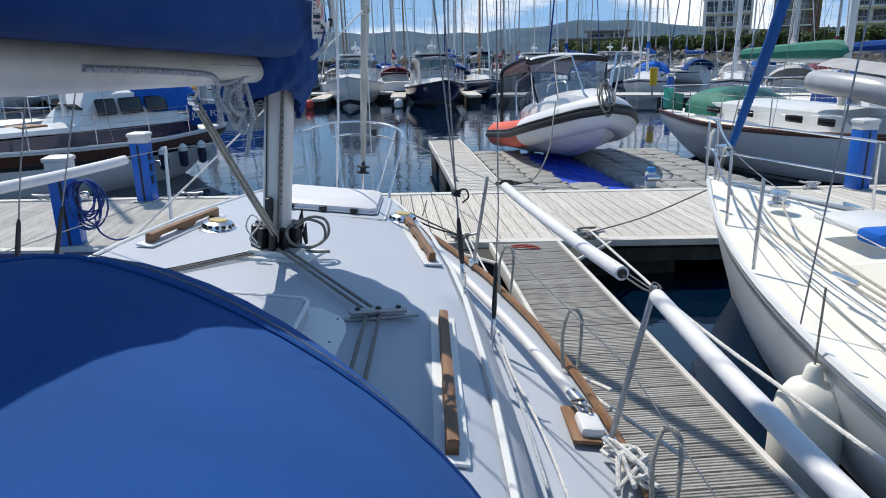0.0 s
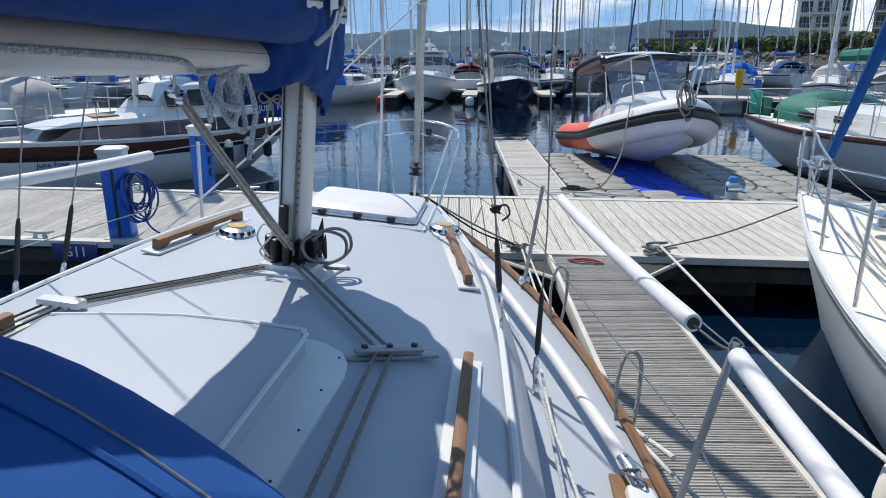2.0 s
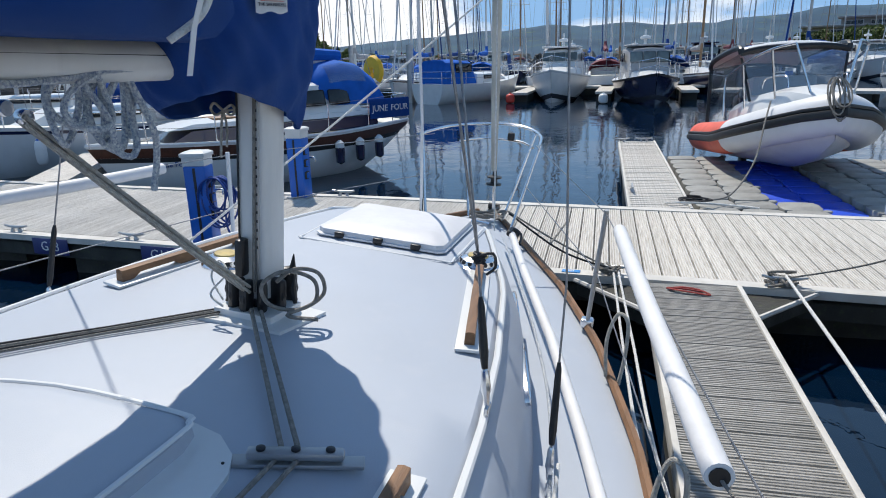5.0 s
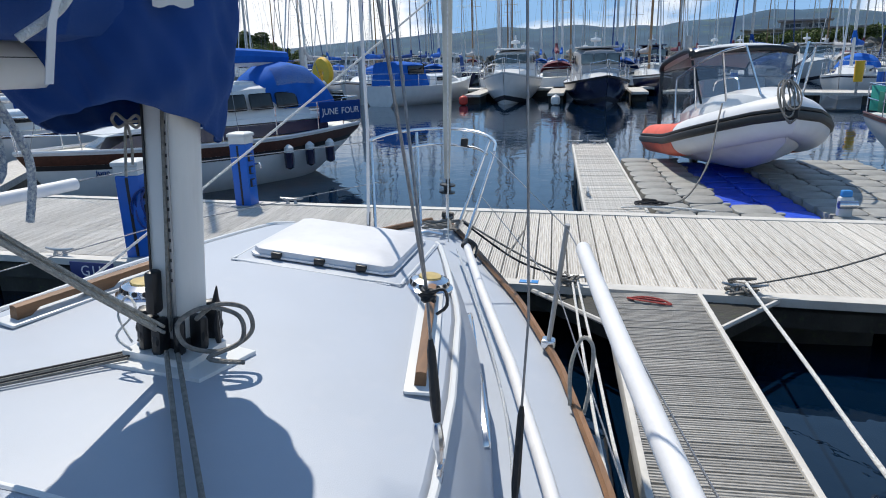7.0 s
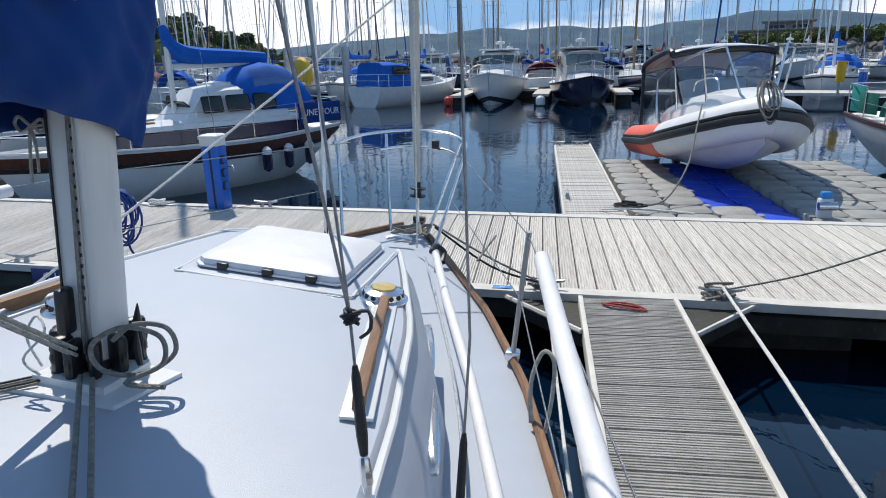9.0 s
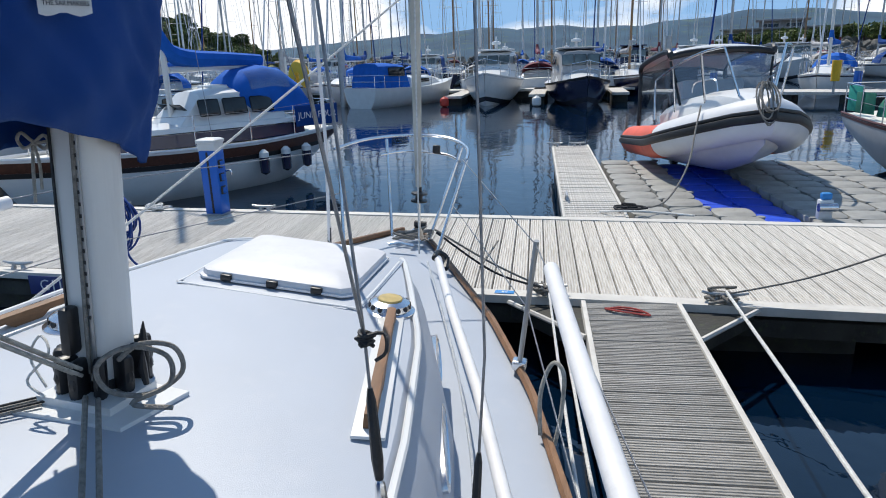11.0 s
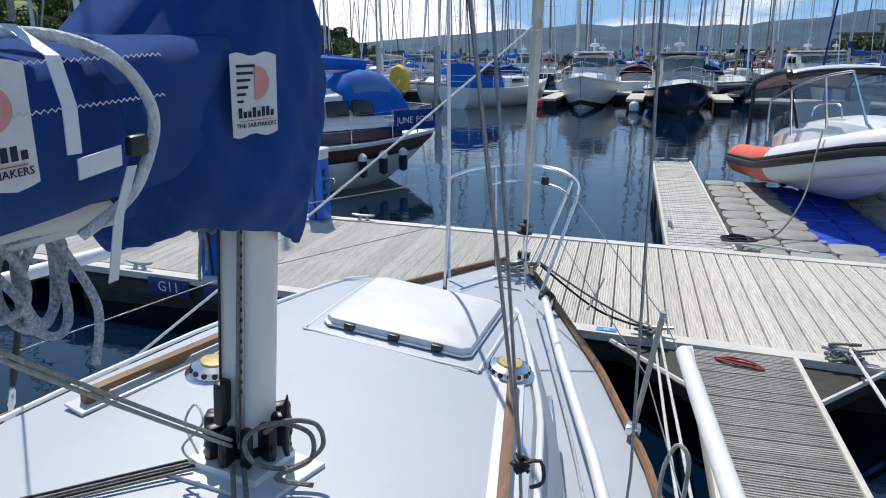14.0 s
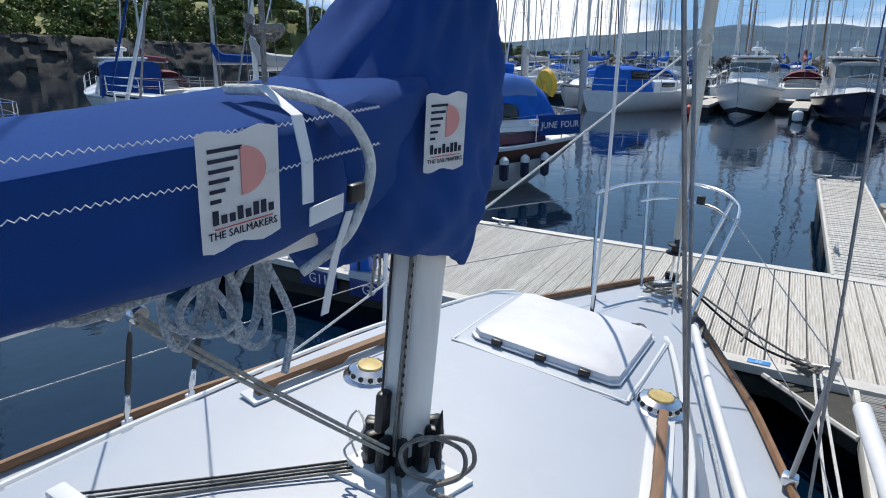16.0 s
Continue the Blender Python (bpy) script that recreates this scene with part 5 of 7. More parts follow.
# own mooring lines
mooring([(0.28, 6.0, 0.98), (0.2, 5.3, 0.99)], 0.008, ROPEG, "weathered rope along the side deck")
mooring([(-0.25, 6.2, 1.02), (0.2, 6.1, 0.78), (0.62, near_edge(0.6) + 0.05, PZ + 0.08)], 0.009, ROPEG, "grey bow line from the yacht to the pontoon cleat")
mooring([(-0.22, 6.1, 1.02), (0.25, 5.95, 0.74), (0.68, near_edge(0.6) + 0.02, PZ + 0.07)], 0.009, ROPEB, "dark bow line from the yacht to the pontoon cleat")
mooring([(0.72, near_edge(0.7) + 0.02, PZ + 0.06), (0.8, 4.9, 0.42), (0.86, 3.2, 0.5), (0.98, 1.4, 0.9)], 0.010, ROPEW, "white spring line leading back along the finger")
mooring([(0.68, near_edge(0.7) + 0.02, PZ + 0.06), (0.74, 4.7, 0.40), (0.78, 3.2, 0.55), (0.86, 1.9, 0.93)], 0.010, ROPEW, "white spring line leading back along the finger")
mooring([(2.02, near_edge(2) + 0.05, PZ + 0.1), (1.95, 4.6, 0.62), (1.84, 3.0, 0.7), (1.78, 1.0, 0.85), (1.6, -1.2, 1.0)], 0.012, ROPEW, "thick white twisted spring line beside the finger")
mooring([(2.04, near_edge(2) + 0.07, PZ + 0.08), (2.6, 5.98, 0.72), (3.22, 5.85, 1.02)], 0.008, ROPEG, "grey line from the neighbour's bow to the pontoon")

# ---- floating cube dock and inflatable boat ----
CW = 0.5
cube_me = {}
dock = thing("floating_dock", "drive-on dock of grey and blue moulded floating cubes", "floating dock", (0, 0, 0))


def cube_piece(mat_):
    b = BM()
    out = []
    for k in range(16):
        a = 2 * math.pi * k / 16
        q = 0.5 * CW * 0.985
        cx, cy = math.cos(a), math.sin(a)
        n = (abs(cx) ** 5 + abs(cy) ** 5) ** (-1 / 5)
        out.append((q * n * cx, q * n * cy))
    rings(b, [[(x * s, y * s, z) for x, y in out] for s, z in ((0.98, -0.33), (1, -0.28), (1, 0.008), (0.975, 0.024), (0.93, 0.028))])
    return b


random.seed(12)
for i in range(8):
    for j in range(10):
        x, y = 2.01 + i * CW, far_edge(2.0 + i * CW) + 0.32 + j * CW
        blue = i == 3 or (i == 2 and j > 1)
        key = "b" if blue else "g"
        if key not in cube_me:
            cube_me[key] = part("dock_cube", cube_piece(blue), CUBEB if blue else CUBEG, dock, "blue dock cube" if blue else "grey dock cube")
            o = cube_me[key]
        else:
            o = new("dock_cube", cube_me[key].data)
            o.parent = dock
            o["label"] = "blue dock cube" if blue else "grey dock cube"
        o.location = (x, y, 0.38 - (0.07 if blue else 0) + random.uniform(-0.004, 0.004))
        o.rotation_euler = (random.uniform(-0.012, 0.012), random.uniform(-0.012, 0.012), random.uniform(-0.03, 0.03))
        if (i + j) % 2 == 0 and not blue:
            part("lug", revolve(BM(), [(0.05, -0.02), (0.06, 0.0), (0.05, 0.012), (0.02, 0.014)], (x + CW / 2, y + CW / 2, 0.395), 8), CUBEG, dock)
bl = thing("winch_post", "white and clear plastic winch post on the floating dock", "winch", (3.92, far_edge(3.7) + 0.52, 0.40))
part("bracket", box(BM(), (0, 0, 0.12), (0.16, 0.10, 0.24), 0.02), PEDGREY, bl)
part("drum", tube(BM(), [(-0.1, -0.08, 0.16), (0.1, -0.08, 0.16)], 0.05, 10), STEEL, bl)
part("block", box(BM(), (0, 0.0, 0.28), (0.12, 0.08, 0.08), 0.02), BLUETAG, bl)

RIB = pose(3.50, 12.80, 0.87) @ pose(0, 0, 0, 0, 0, 181) @ pose(0, 0, 0, 6.0, 1.3, 0)
rib = thing("rigid_inflatable_boat", "white and orange rigid inflatable boat with canopy drawn up on cubes", "inflatable boat", matrix=RIB)
RL = 5.3


def rib_half(u, sg):
    """The tube's centre line, from stern (u = 0) to bow (u = 1)."""
    y = -RL / 2 + RL * u
    w = 0.86 * (1 - max(0, (u - 0.55) / 0.45) ** 2.3)
    return Vector((sg * w, y, 0.02 + 0.34 * max(0, (u - 0.45) / 0.55) ** 1.7))


full = [rib_half(u, 1) for u in np.linspace(0, 1, 22)] + [rib_half(u, -1) for u in np.linspace(1, 0, 22)][1:]
TR = 0.28
part("tube", tube(BM(), full[13:-13], TR, 20), TUBEW, rib, "white inflated tube")
for s in (slice(0, 14), slice(-14, None)):
    seg = full[s]
    rr = [TR * 1.003] * len(seg)
    if s.start == 0:
        seg = [seg[0] - Vector((0, 0.42, -0.0)), seg[0] - Vector((0, 0.25, 0))] + seg
        rr = [0.05, 0.17] + rr
    else:
        seg = seg + [seg[-1] - Vector((0, 0.25, 0)), seg[-1] - Vector((0, 0.42, 0))]
        rr = rr + [0.17, 0.05]
    part("tube_end", tube(BM(), seg, rr, 20), ORANGE, rib, "orange inflated tube end")
for r0, dz in ((0.048, 0.0), (0.020, 0.085)):
    st = []
    for i, p in enumerate(full):
        a, b_ = full[max(i - 1, 0)], full[min(i + 1, len(full) - 1)]
        d = (b_ - a).normalized()
        nrm = Vector((d.y, -d.x, 0)).normalized()
        st.append(p + nrm * (TR * 0.97) + Vector((0, 0, dz)))
    part("rubbing_strake", tube(BM(), st, r0, 8, 1.3), RUBBER, rib, "black rubber rubbing strake")
hullr = []
for u in np.linspace(0, 1, 16):
    y = -RL / 2 + RL * u * 0.985
    w = 0.78 * (1 - max(0, (u - 0.55) / 0.45) ** 2.4) + 0.01
    kz = -0.46 + 0.46 * max(0, (u - 0.55) / 0.45) ** 2.2
    hullr.append([Vector((w * a, y, (kz + (0.0 - kz) * c) + 0.38 * max(0, (u - 0.45) / 0.55) ** 1.7 * c)) for a, c in ((1, 1.0), (0.97, 0.55), (0.8, 0.42), (0.76, 0.36), (0.4, 0.17), (0.36, 0.13), (0, 0), (-0.36, 0.13), (-0.4, 0.17), (-0.76, 0.36), (-0.8, 0.42), (-0.97, 0.55), (-1, 1.0))])
part("hull", rings(BM(), hullr, closed=False), TUBEW, rib, "white moulded hull with chines")
part("transom", rings(BM(), [hullr[0], [p + Vector((0, -0.03, 0)) for p in hullr[0]]]), TUBEW, rib)
part("deck", box(BM(), (0, -0.2, 0.02), (1.4, 4.2, 0.04), 0.01), GREYCV, rib)
fd = []
for y, w, z in ((-0.9, 0.68, 0.30), (-0.8, 0.70, 0.62), (0.35, 0.70, 0.72), (1.2, 0.64, 0.74), (1.9, 0.48, 0.72), (2.4, 0.18, 0.62)):
    fd.append([Vector((w * a, y, 0.1 + (z - 0.1) * c)) for a, c in ((1, 0), (1, 0.7), (0.85, 0.93), (0.4, 1.04), (0, 1.07), (-0.4, 1.04), (-0.85, 0.93), (-1, 0.7), (-1, 0))])
part("foredeck", rings(BM(), fd), WHITE, rib, "white moulded foredeck and cuddy")
part("console", box(BM(), (0, -0.35, 0.55), (1.0, 0.7, 0.95), 0.06), WHITE, rib, "white helm console")
part("seat", box(BM(), (0, -1.2, 0.5), (0.9, 0.5, 0.8), 0.06), NAVY, rib, "dark navy helm seat")
part("bow_locker", box(BM(), (0, 0.55, 0.66), (0.42, 0.5, 0.2), 0.07), CREAM, rib)
part("engine", box(BM(), (0, -2.95, 0.55), (0.42, 0.55, 0.6), 0.10), BLACK, rib, "black outboard engine")
part("engine_leg", box(BM(), (0, -2.95, -0.1), (0.14, 0.3, 0.9), 0.05), BLACK, rib)
# canopy
cx = [(-0.80, 0.62), (0.80, 0.62)]
top_z = 1.47
cp = []
for y, z in ((-2.25, top_z - 0.12), (-1.95, top_z), (-0.6, top_z + 0.04), (0.2, top_z + 0.0), (0.42, top_z - 0.08)):
    cp.append([Vector((0.78 * a, y, z + 0.09 * (1 - a * a))) for a in (-1, -0.8, -0.4, 0, 0.4, 0.8, 1)])
ctop = part("canopy_top", rings(BM(), cp, closed=False), WHITE, rib, "white canopy roof with black trim")
md = ctop.modifiers.new("thick", "SOLIDIFY")
md.thickness = 0.03
for pts in ([(-0.80, -2.28, 1.34), (-0.80, -1.9, 1.48), (-0.80, 0.2, 1.48), (-0.78, 0.45, 1.36)], [(0.80, -2.28, 1.34), (0.80, -1.9, 1.48), (0.80, 0.2, 1.48), (0.78, 0.45, 1.36)],
            [(-0.80, 0.44, 1.37), (-0.4, 0.46, 1.43), (0.4, 0.46, 1.43), (0.80, 0.44, 1.37)], [(-0.80, -2.28, 1.34), (0, -2.28, 1.42), (0.80, -2.28, 1.34)]):
    part("canopy_trim", tube(BM(), smooth_line(pts, 4), 0.05, 8), BLACK, rib, "black canvas canopy trim")
for sg in (1, -1):
    part("canopy_post", tube(BM(), [(sg * 0.80, -2.25, 1.34), (sg * 0.84, -2.3, 0.2)], 0.04, 6), BLACK, rib)
    part("canopy_post", tube(BM(), [(sg * 0.78, 0.44, 1.3), (sg * 0.66, 0.62, 0.6)], 0.02, 6), BLACK, rib)
    part("side_window", rings(BM(), [[(sg * 0.80, -2.2, 1.34), (sg * 0.80, 0.4, 1.36), (sg * 0.68, 0.6, 0.72), (sg * 0.84, -2.2, 0.35)], [(sg * 0.805, -2.2, 1.34), (sg * 0.805, 0.4, 1.36), (sg * 0.685, 0.6, 0.72), (sg * 0.845, -2.2, 0.35)]]), CLEAR, rib, "clear vinyl side window")
part("windscreen", rings(BM(), [[(-0.76, 0.44, 1.36), (0.76, 0.44, 1.36), (0.64, 0.62, 0.7), (-0.64, 0.62, 0.7)], [(-0.76, 0.445, 1.36), (0.76, 0.445, 1.36), (0.64, 0.625, 0.7), (-0.64, 0.625, 0.7)]]), CLEAR, rib, "clear vinyl windscreen")
BR = [(0.88, -0.35, 0.40), (0.87, -0.32, 1.0), (0.85, -0.15, 1.08), (0.78, 0.9, 1.20), (0.62, 1.7, 1.29), (0.40, 2.05, 1.32)]
for sg in (1, -1):
    part("bow_rail", tube(BM(), smooth_line([(sg * x, y, z) for x, y, z in BR], 5), 0.019, 8), STEEL, rib, "tall polished bow rail")
    for (x, y, z), (u, v) in (((0.80, 0.7, 1.18), (0.72, 0.55)), ((0.62, 1.7, 1.29), (0.50, 1.55)), ((0.40, 2.05, 1.32), (0.18, 2.2))):
        part("rail_stanchion", tube(BM(), [(sg * x, y, z), (sg * u, v, 0.5)], 0.017, 8), STEEL, rib)
    part("low_rail", tube(BM(), smooth_line([(sg * 0.55, 0.9, 0.78), (sg * 0.52, 1.0, 0.92), (sg * 0.40, 1.6, 0.92), (sg * 0.38, 1.7, 0.74)], 4), 0.013, 8), STEEL, rib)
for k in range(4):
    part("lifeline_patch", box(BM(), (0.86, -2.2 + 0.36 * k, 0.26), (0.10, 0.16, 0.025), 0.008), RUBBER, rib)
bc = thing("bow_rope", "loops of pale rope hanging from the inflatable's bow", "rope", matrix=RIB)
random.seed(31)
for k in range(6):
    ww, hh, dx = random.uniform(0.05, 0.12), random.uniform(0.35, 0.62), random.uniform(-0.08, 0.08)
    part("turn", tube(BM(), [(0.12 + dx + ww * math.sin(a), 2.93 + 0.04 * math.sin(a + k) - 0.10 * (1 + math.cos(a)), 0.80 - hh / 2 + hh / 2 * math.cos(a)) for a in np.linspace(0, 2 * math.pi, 20)], 0.011, 6), ROPEG, bc)


# ---- neighbouring yachts ----
def yacht_at(name, label, at, turn, length, beam, free, hull_mat, deck_mat=None, full=2.0, fore=0.3, group="", **kw):
    y = thing(name, label, "sailing yacht", at, turn, group)
    secs = hull_sections(length, beam, free, fore, full=full, n=24, **kw)
    part("hull", transom(hull_mesh(BM(), secs), secs), hull_mat, y)
    part("deck", hull_deck(BM(), secs), deck_mat or CREAM, y)
    return y, secs


# white yacht in the next berth
nd, s = yacht_at("neighbour_yacht", "white yacht with cream deck and blue furled headsail", (3.47, 1.50, 0), 2.2, 9.1, 3.2, 0.92, WHITE, CREAM, full=1.76, fore=0.18, rake=0.9)
for sg in (1, -1):
    part("toe_rail", tube(BM(), rail_line(s, 0.0, 0.01, sg), 0.022, 6, 1.2), WHITE, nd)
    part("deck_moulding", tube(BM(), rail_line(s, 0.02, 0.34, sg, 2, -4), 0.018, 6, 0.5), CREAM, nd)
part("side_stripe", hull_band(BM(), s, 0.05, 0.085, 0.005), GREYALU, nd)
part("coachroof", cabin(BM(), -2.6, 1.9, 2.0, 1.2, 0.95, 0.38, 0.3, 0.8, 0.16), CREAM, nd, "cream moulded coachroof")
part("coachroof_window", box(BM(), (-0.93, 0.2, 1.17), (0.03, 0.75, 0.14), 0.05), GLASSD, nd)
part("coachroof_window", box(BM(), (-0.97, -1.2, 1.17), (0.03, 0.8, 0.14), 0.05), GLASSD, nd)
rails(nd, s, 0.62, 2, 21, 5, 0.0125, 0.0035)
mast_and_rig(nd, 1.2, 1.3, 10.5, 3.0, 3.6, 2.5, CANVAS, 0.07, 9.0)
part("furled_headsail", tube(BM(), [(0, 4.15, 1.5), (0.02, 3.75, 2.4), (0.1, 0.9, 9.8)], [0.035, 0.05, 0.045], 10), SHEET, nd, "furled headsail with blue protective strip")
part("furling_drum", revolve(BM(), [(0.03, -0.05), (0.08, -0.045), (0.08, -0.03), (0.04, -0.02), (0.04, 0.03), (0.08, 0.04), (0.08, 0.055), (0.02, 0.07)], (0, 4.3, 1.42), 14), STEEL, nd)
part("forestay_foot", tube(BM(), [(0, 4.3, 1.38), (0, 4.42, 1.1)], 0.012, 6), STEEL, nd)
part("windlass", revolve(BM(), [(0.09, 0), (0.09, 0.03), (0.06, 0.04), (0.055, 0.09), (0.085, 0.11), (0.08, 0.13), (0.02, 0.135)], (-0.1, 3.15, 1.1), 18), STEEL, nd, "steel windlass")
part("fore_hatch", box(BM(), (0, 2.25, 1.17), (0.5, 0.5, 0.06), 0.03), WHITE, nd)
part("blue_cushion", box(BM(), (-0.15, 1.75, 1.20), (0.5, 0.22, 0.1), 0.04), HOODBLUE, nd)
for q in ((-0.5, 3.4), (0.4, 2.9), (-0.95, 1.2)):
    part("deck_cleat", tube(BM(), [(q[0], q[1] - 0.1, 1.13), (q[0], q[1] + 0.1, 1.13)], 0.016, 6), STEEL, nd)
lines = thing("deck_lines", "pale ropes lying along the neighbour's deck", "rope", (3.47, 1.50, 0), 2.2)
for k in range(3):
    part("rope", tube(BM(), smooth_line([(-0.35 + 0.12 * k, 3.5 - 0.2 * k, 1.16), (-0.75 + 0.1 * k, 2.2, 1.13), (-1.0 + 0.06 * k, 0.8, 1.10), (-1.15, -0.8, 1.07)], 6), 0.009, 6), ROPE, lines)
fender((1.97, 2.12, 0.47), 0.80, CREAM, "large cream pear-shaped fender hanging against the hull", 0.17, "", 0.42)

# yacht with green covers
gy, s = yacht_at("green_trimmed_yacht", "white yacht with green sail cover and grey dinghy on deck", (8.2, 12.1, 0), 180 + 7, 8.2, 2.9, 0.95, HULLG, CREAM, full=2.1, fore=0.18, stern=0.6, lift=0.55)
part("brown_stripe", hull_band(BM(), s, 0.02, 0.07, 0.006), BROWNS, gy, "brown stripe below the deck")
part("boot_stripe", hull_band(BM(), s, 0.86, 1.1, 0.004), ANTIF, gy)
for sg in (1, -1):
    part("toe_rail", tube(BM(), rail_line(s, 0.01, 0.01, sg), 0.022, 6, 1.2), BROWNS, gy)
    for k, (yy, w_) in enumerate(((-1.6, 0.5), (-0.5, 0.5), (0.9, 0.45), (1.7, 0.4))):
        part("cabin_window", box(BM(), (sg * 0.965, yy, 1.19), (0.03, w_, 0.13), 0.02), GLASSD, gy)
part("coachroof", cabin(BM(), -2.3, 2.3, 2.0, 1.5, 0.95, 0.42, 0.1, 0.6, 0.08), WHITE, gy, "white coachroof")
rails(gy, s, 0.6, 2, 21, 4)
mast_and_rig(gy, 0.9, 1.35, 10.5, 2.8, 3.0, 2.2, GREENC, 0.07, 8.2, riser=0.2)
gh = []
for y_, w_, h_ in ((-1.3, 0.85, 0.35), (-1.5, 0.95, 0.75), (-2.0, 1.0, 0.95), (-2.7, 1.0, 0.9)):
    gh.append([Vector((w_ * math.cos(a), y_, 1.05 + h_ * 0.62 * math.sin(a) ** 0.7)) for a in np.linspace(0.0, math.pi, 15)])
part("spray_hood", rings(BM(), gh, closed=False), GREENC, gy, "green canvas spray hood")
part("hood_window", rings(BM(), [[v * 1.0 + Vector((0, 0.012, 0.012)) for v in r[4:11]] for r in gh[:3]], closed=False), CLEAR, gy)
part("side_dodger", box(BM(), (0.84, -3.7, 1.32), (0.02, 0.5, 0.5), 0.01), TEALC, gy, "teal fabric dodger on the rail")
part("side_dodger", box(BM(), (1.05, -3.0, 1.28), (0.02, 0.6, 0.4), 0.01), GREENC, gy)
part("fender_board", revolve(BM(), [(0.03, -0.3), (0.1, -0.25), (0.1, 0.2), (0.03, 0.3)], (1.42, -0.8, 0.55), 12), WHITE, gy)
dg = thing("rolled_dinghy", "grey inflatable dinghy stowed upside down on the foredeck", "dinghy", (8.25, 10.0, 1.40), 187)
lp = [(-0.5, -1.1, 0.45), (-0.6, -0.4, 0.42), (-0.6, 0.4, 0.35), (-0.35, 0.95, 0.2), (0, 1.1, 0.15), (0.35, 0.95, 0.2), (0.6, 0.4, 0.35), (0.6, -0.4, 0.42), (0.5, -1.1, 0.45)]
part("tube", tube(BM(), smooth_line(lp, 4), 0.20, 14), GREYBUOY, dg, "shiny grey inflated tube")
part("cover", rings(BM(), [[(0.5 * a, y_, 0.62 - 0.1 * y_ + 0.12 * (1 - a * a)) for a in np.linspace(-1, 1, 7)] for y_ in (-1.1, -0.4, 0.3, 0.8)], closed=False), GREYCV, dg)

# pilothouse yacht across the pontoon
jf, s = yacht_at("pilothouse_yacht", "navy and white pilothouse yacht with dark wood bands and blue canopy", (-6.3, 13.2, 0), 146, 6.8, 2.5, 0.90, WHITE, CREAM, full=2.2, fore=0.10, stern=0.5, rake=0.8, lift=0.8)
part("wood_band", hull_band(BM(), s, 0.035, 0.21, 0.01), WOODB, jf, "dark varnished wood band")
part("lower_band", hull_band(BM(), s, 0.212, 0.30, 0.007), RUBBER, jf, "black lower edge of the wood band")
part("boot_stripe", hull_band(BM(), s, 0.93, 1.15, 0.004), ANTIF, jf)
for sg in (1, -1):
    part("toe_rail", tube(BM(), rail_line(s, 0.02, 0.01, sg), 0.025, 6, 1.3), VINYL, jf)
part("cabin_side_band", cabin(BM(), -2.3, 2.2, 1.86, 1.1, 0.93, 0.27, 0.02, 0.5, 0.02), NAVY, jf, "navy cabin side")
part("coachroof", cabin(BM(), -2.28, 2.15, 1.84, 1.06, 1.19, 0.10, 0.02, 0.5, 0.03), WHITE, jf, "white coachroof top")
part("pilothouse", cabin(BM(), -2.0, 0.3, 1.5, 1.25, 1.25, 0.66, 0.1, 0.55, 0.14), WHITE, jf, "white pilothouse")
for sg in (1, -1):
    for yy, w_, tilt in ((-1.45, 0.5, 0), (-0.85, 0.5, 0), (-0.3, 0.42, 0)):
        part("pilothouse_window", box(BM(), (0, 0, 0), (0.03, w_, 0.32), 0.03, Matrix.Translation((sg * 0.715, yy, 1.60)) @ Matrix.Rotation(radians(-sg * 14), 4, "Y")), GLASSD, jf)
part("front_window", box(BM(), (0, 0, 0), (0.9, 0.03, 0.28), 0.02, Matrix.Translation((0, 0.03, 1.58)) @ Matrix.Rotation(radians(-48), 4, "X")), GLASSD, jf)
part("deck_locker", box(BM(), (0, -0.9, 1.92), (0.6, 0.5, 0.14), 0.04), WHITE, jf)
ch = []
for y_, w_, h_ in ((-0.98, 0.58, 0.58), (-1.05, 0.62, 0.70), (-1.3, 0.68, 0.86), (-1.75, 0.72, 0.94), (-2.2, 0.73, 0.86), (-2.5, 0.72, 0.62), (-2.68, 0.70, 0.25)):
    ch.append([Vector((w_ * math.copysign(abs(math.cos(a)) ** 0.8, math.cos(a)), y_, 1.42 + h_ * max(0.0, math.sin(a)) ** 0.6)) for a in np.linspace(0.0, math.pi, 19)])
part("cockpit_canopy", rings(BM(), ch, closed=False), HOODBLUE, jf, "bright blue cockpit canopy")
part("canopy_window", rings(BM(), [[v + Vector((0.01 if v.x > 0 else -0.01, 0.012, 0.012)) for v in r[2:7]] for r in ch[2:5]], closed=False), CLEAR, jf)
part("canopy_window", rings(BM(), [[v + Vector((0.01 if v.x > 0 else -0.01, 0.012, 0.012)) for v in r[12:17]] for r in ch[2:5]], closed=False), CLEAR, jf)
rails(jf, s, 0.6, 1, 22, 4)
mast_and_rig(jf, 0.1, 1.25, 9.0, 2.4, 2.1, 2.3, HOODBLUE, 0.06, 6.6)
part("wooden_hatch", box(BM(), (0, 0.9, 1.31), (0.6, 0.5, 0.06), 0.02), TEAK, jf)
dd = part("name_dodger", box(BM(), (-0.98, -2.6, 1.30), (0.02, 1.1, 0.42), 0.01), CANVAS, jf, "blue name dodger on the stern rail")
for s_, y_ in (("JUNE", -2.32), ("FOUR", -2.86)):
    words(s_, 0.19, Matrix.Translation((-0.995, y_, 1.30)) @ Euler((radians(90), 0, radians(-90))).to_matrix().to_4x4(), WHITEP, jf, 0.002)
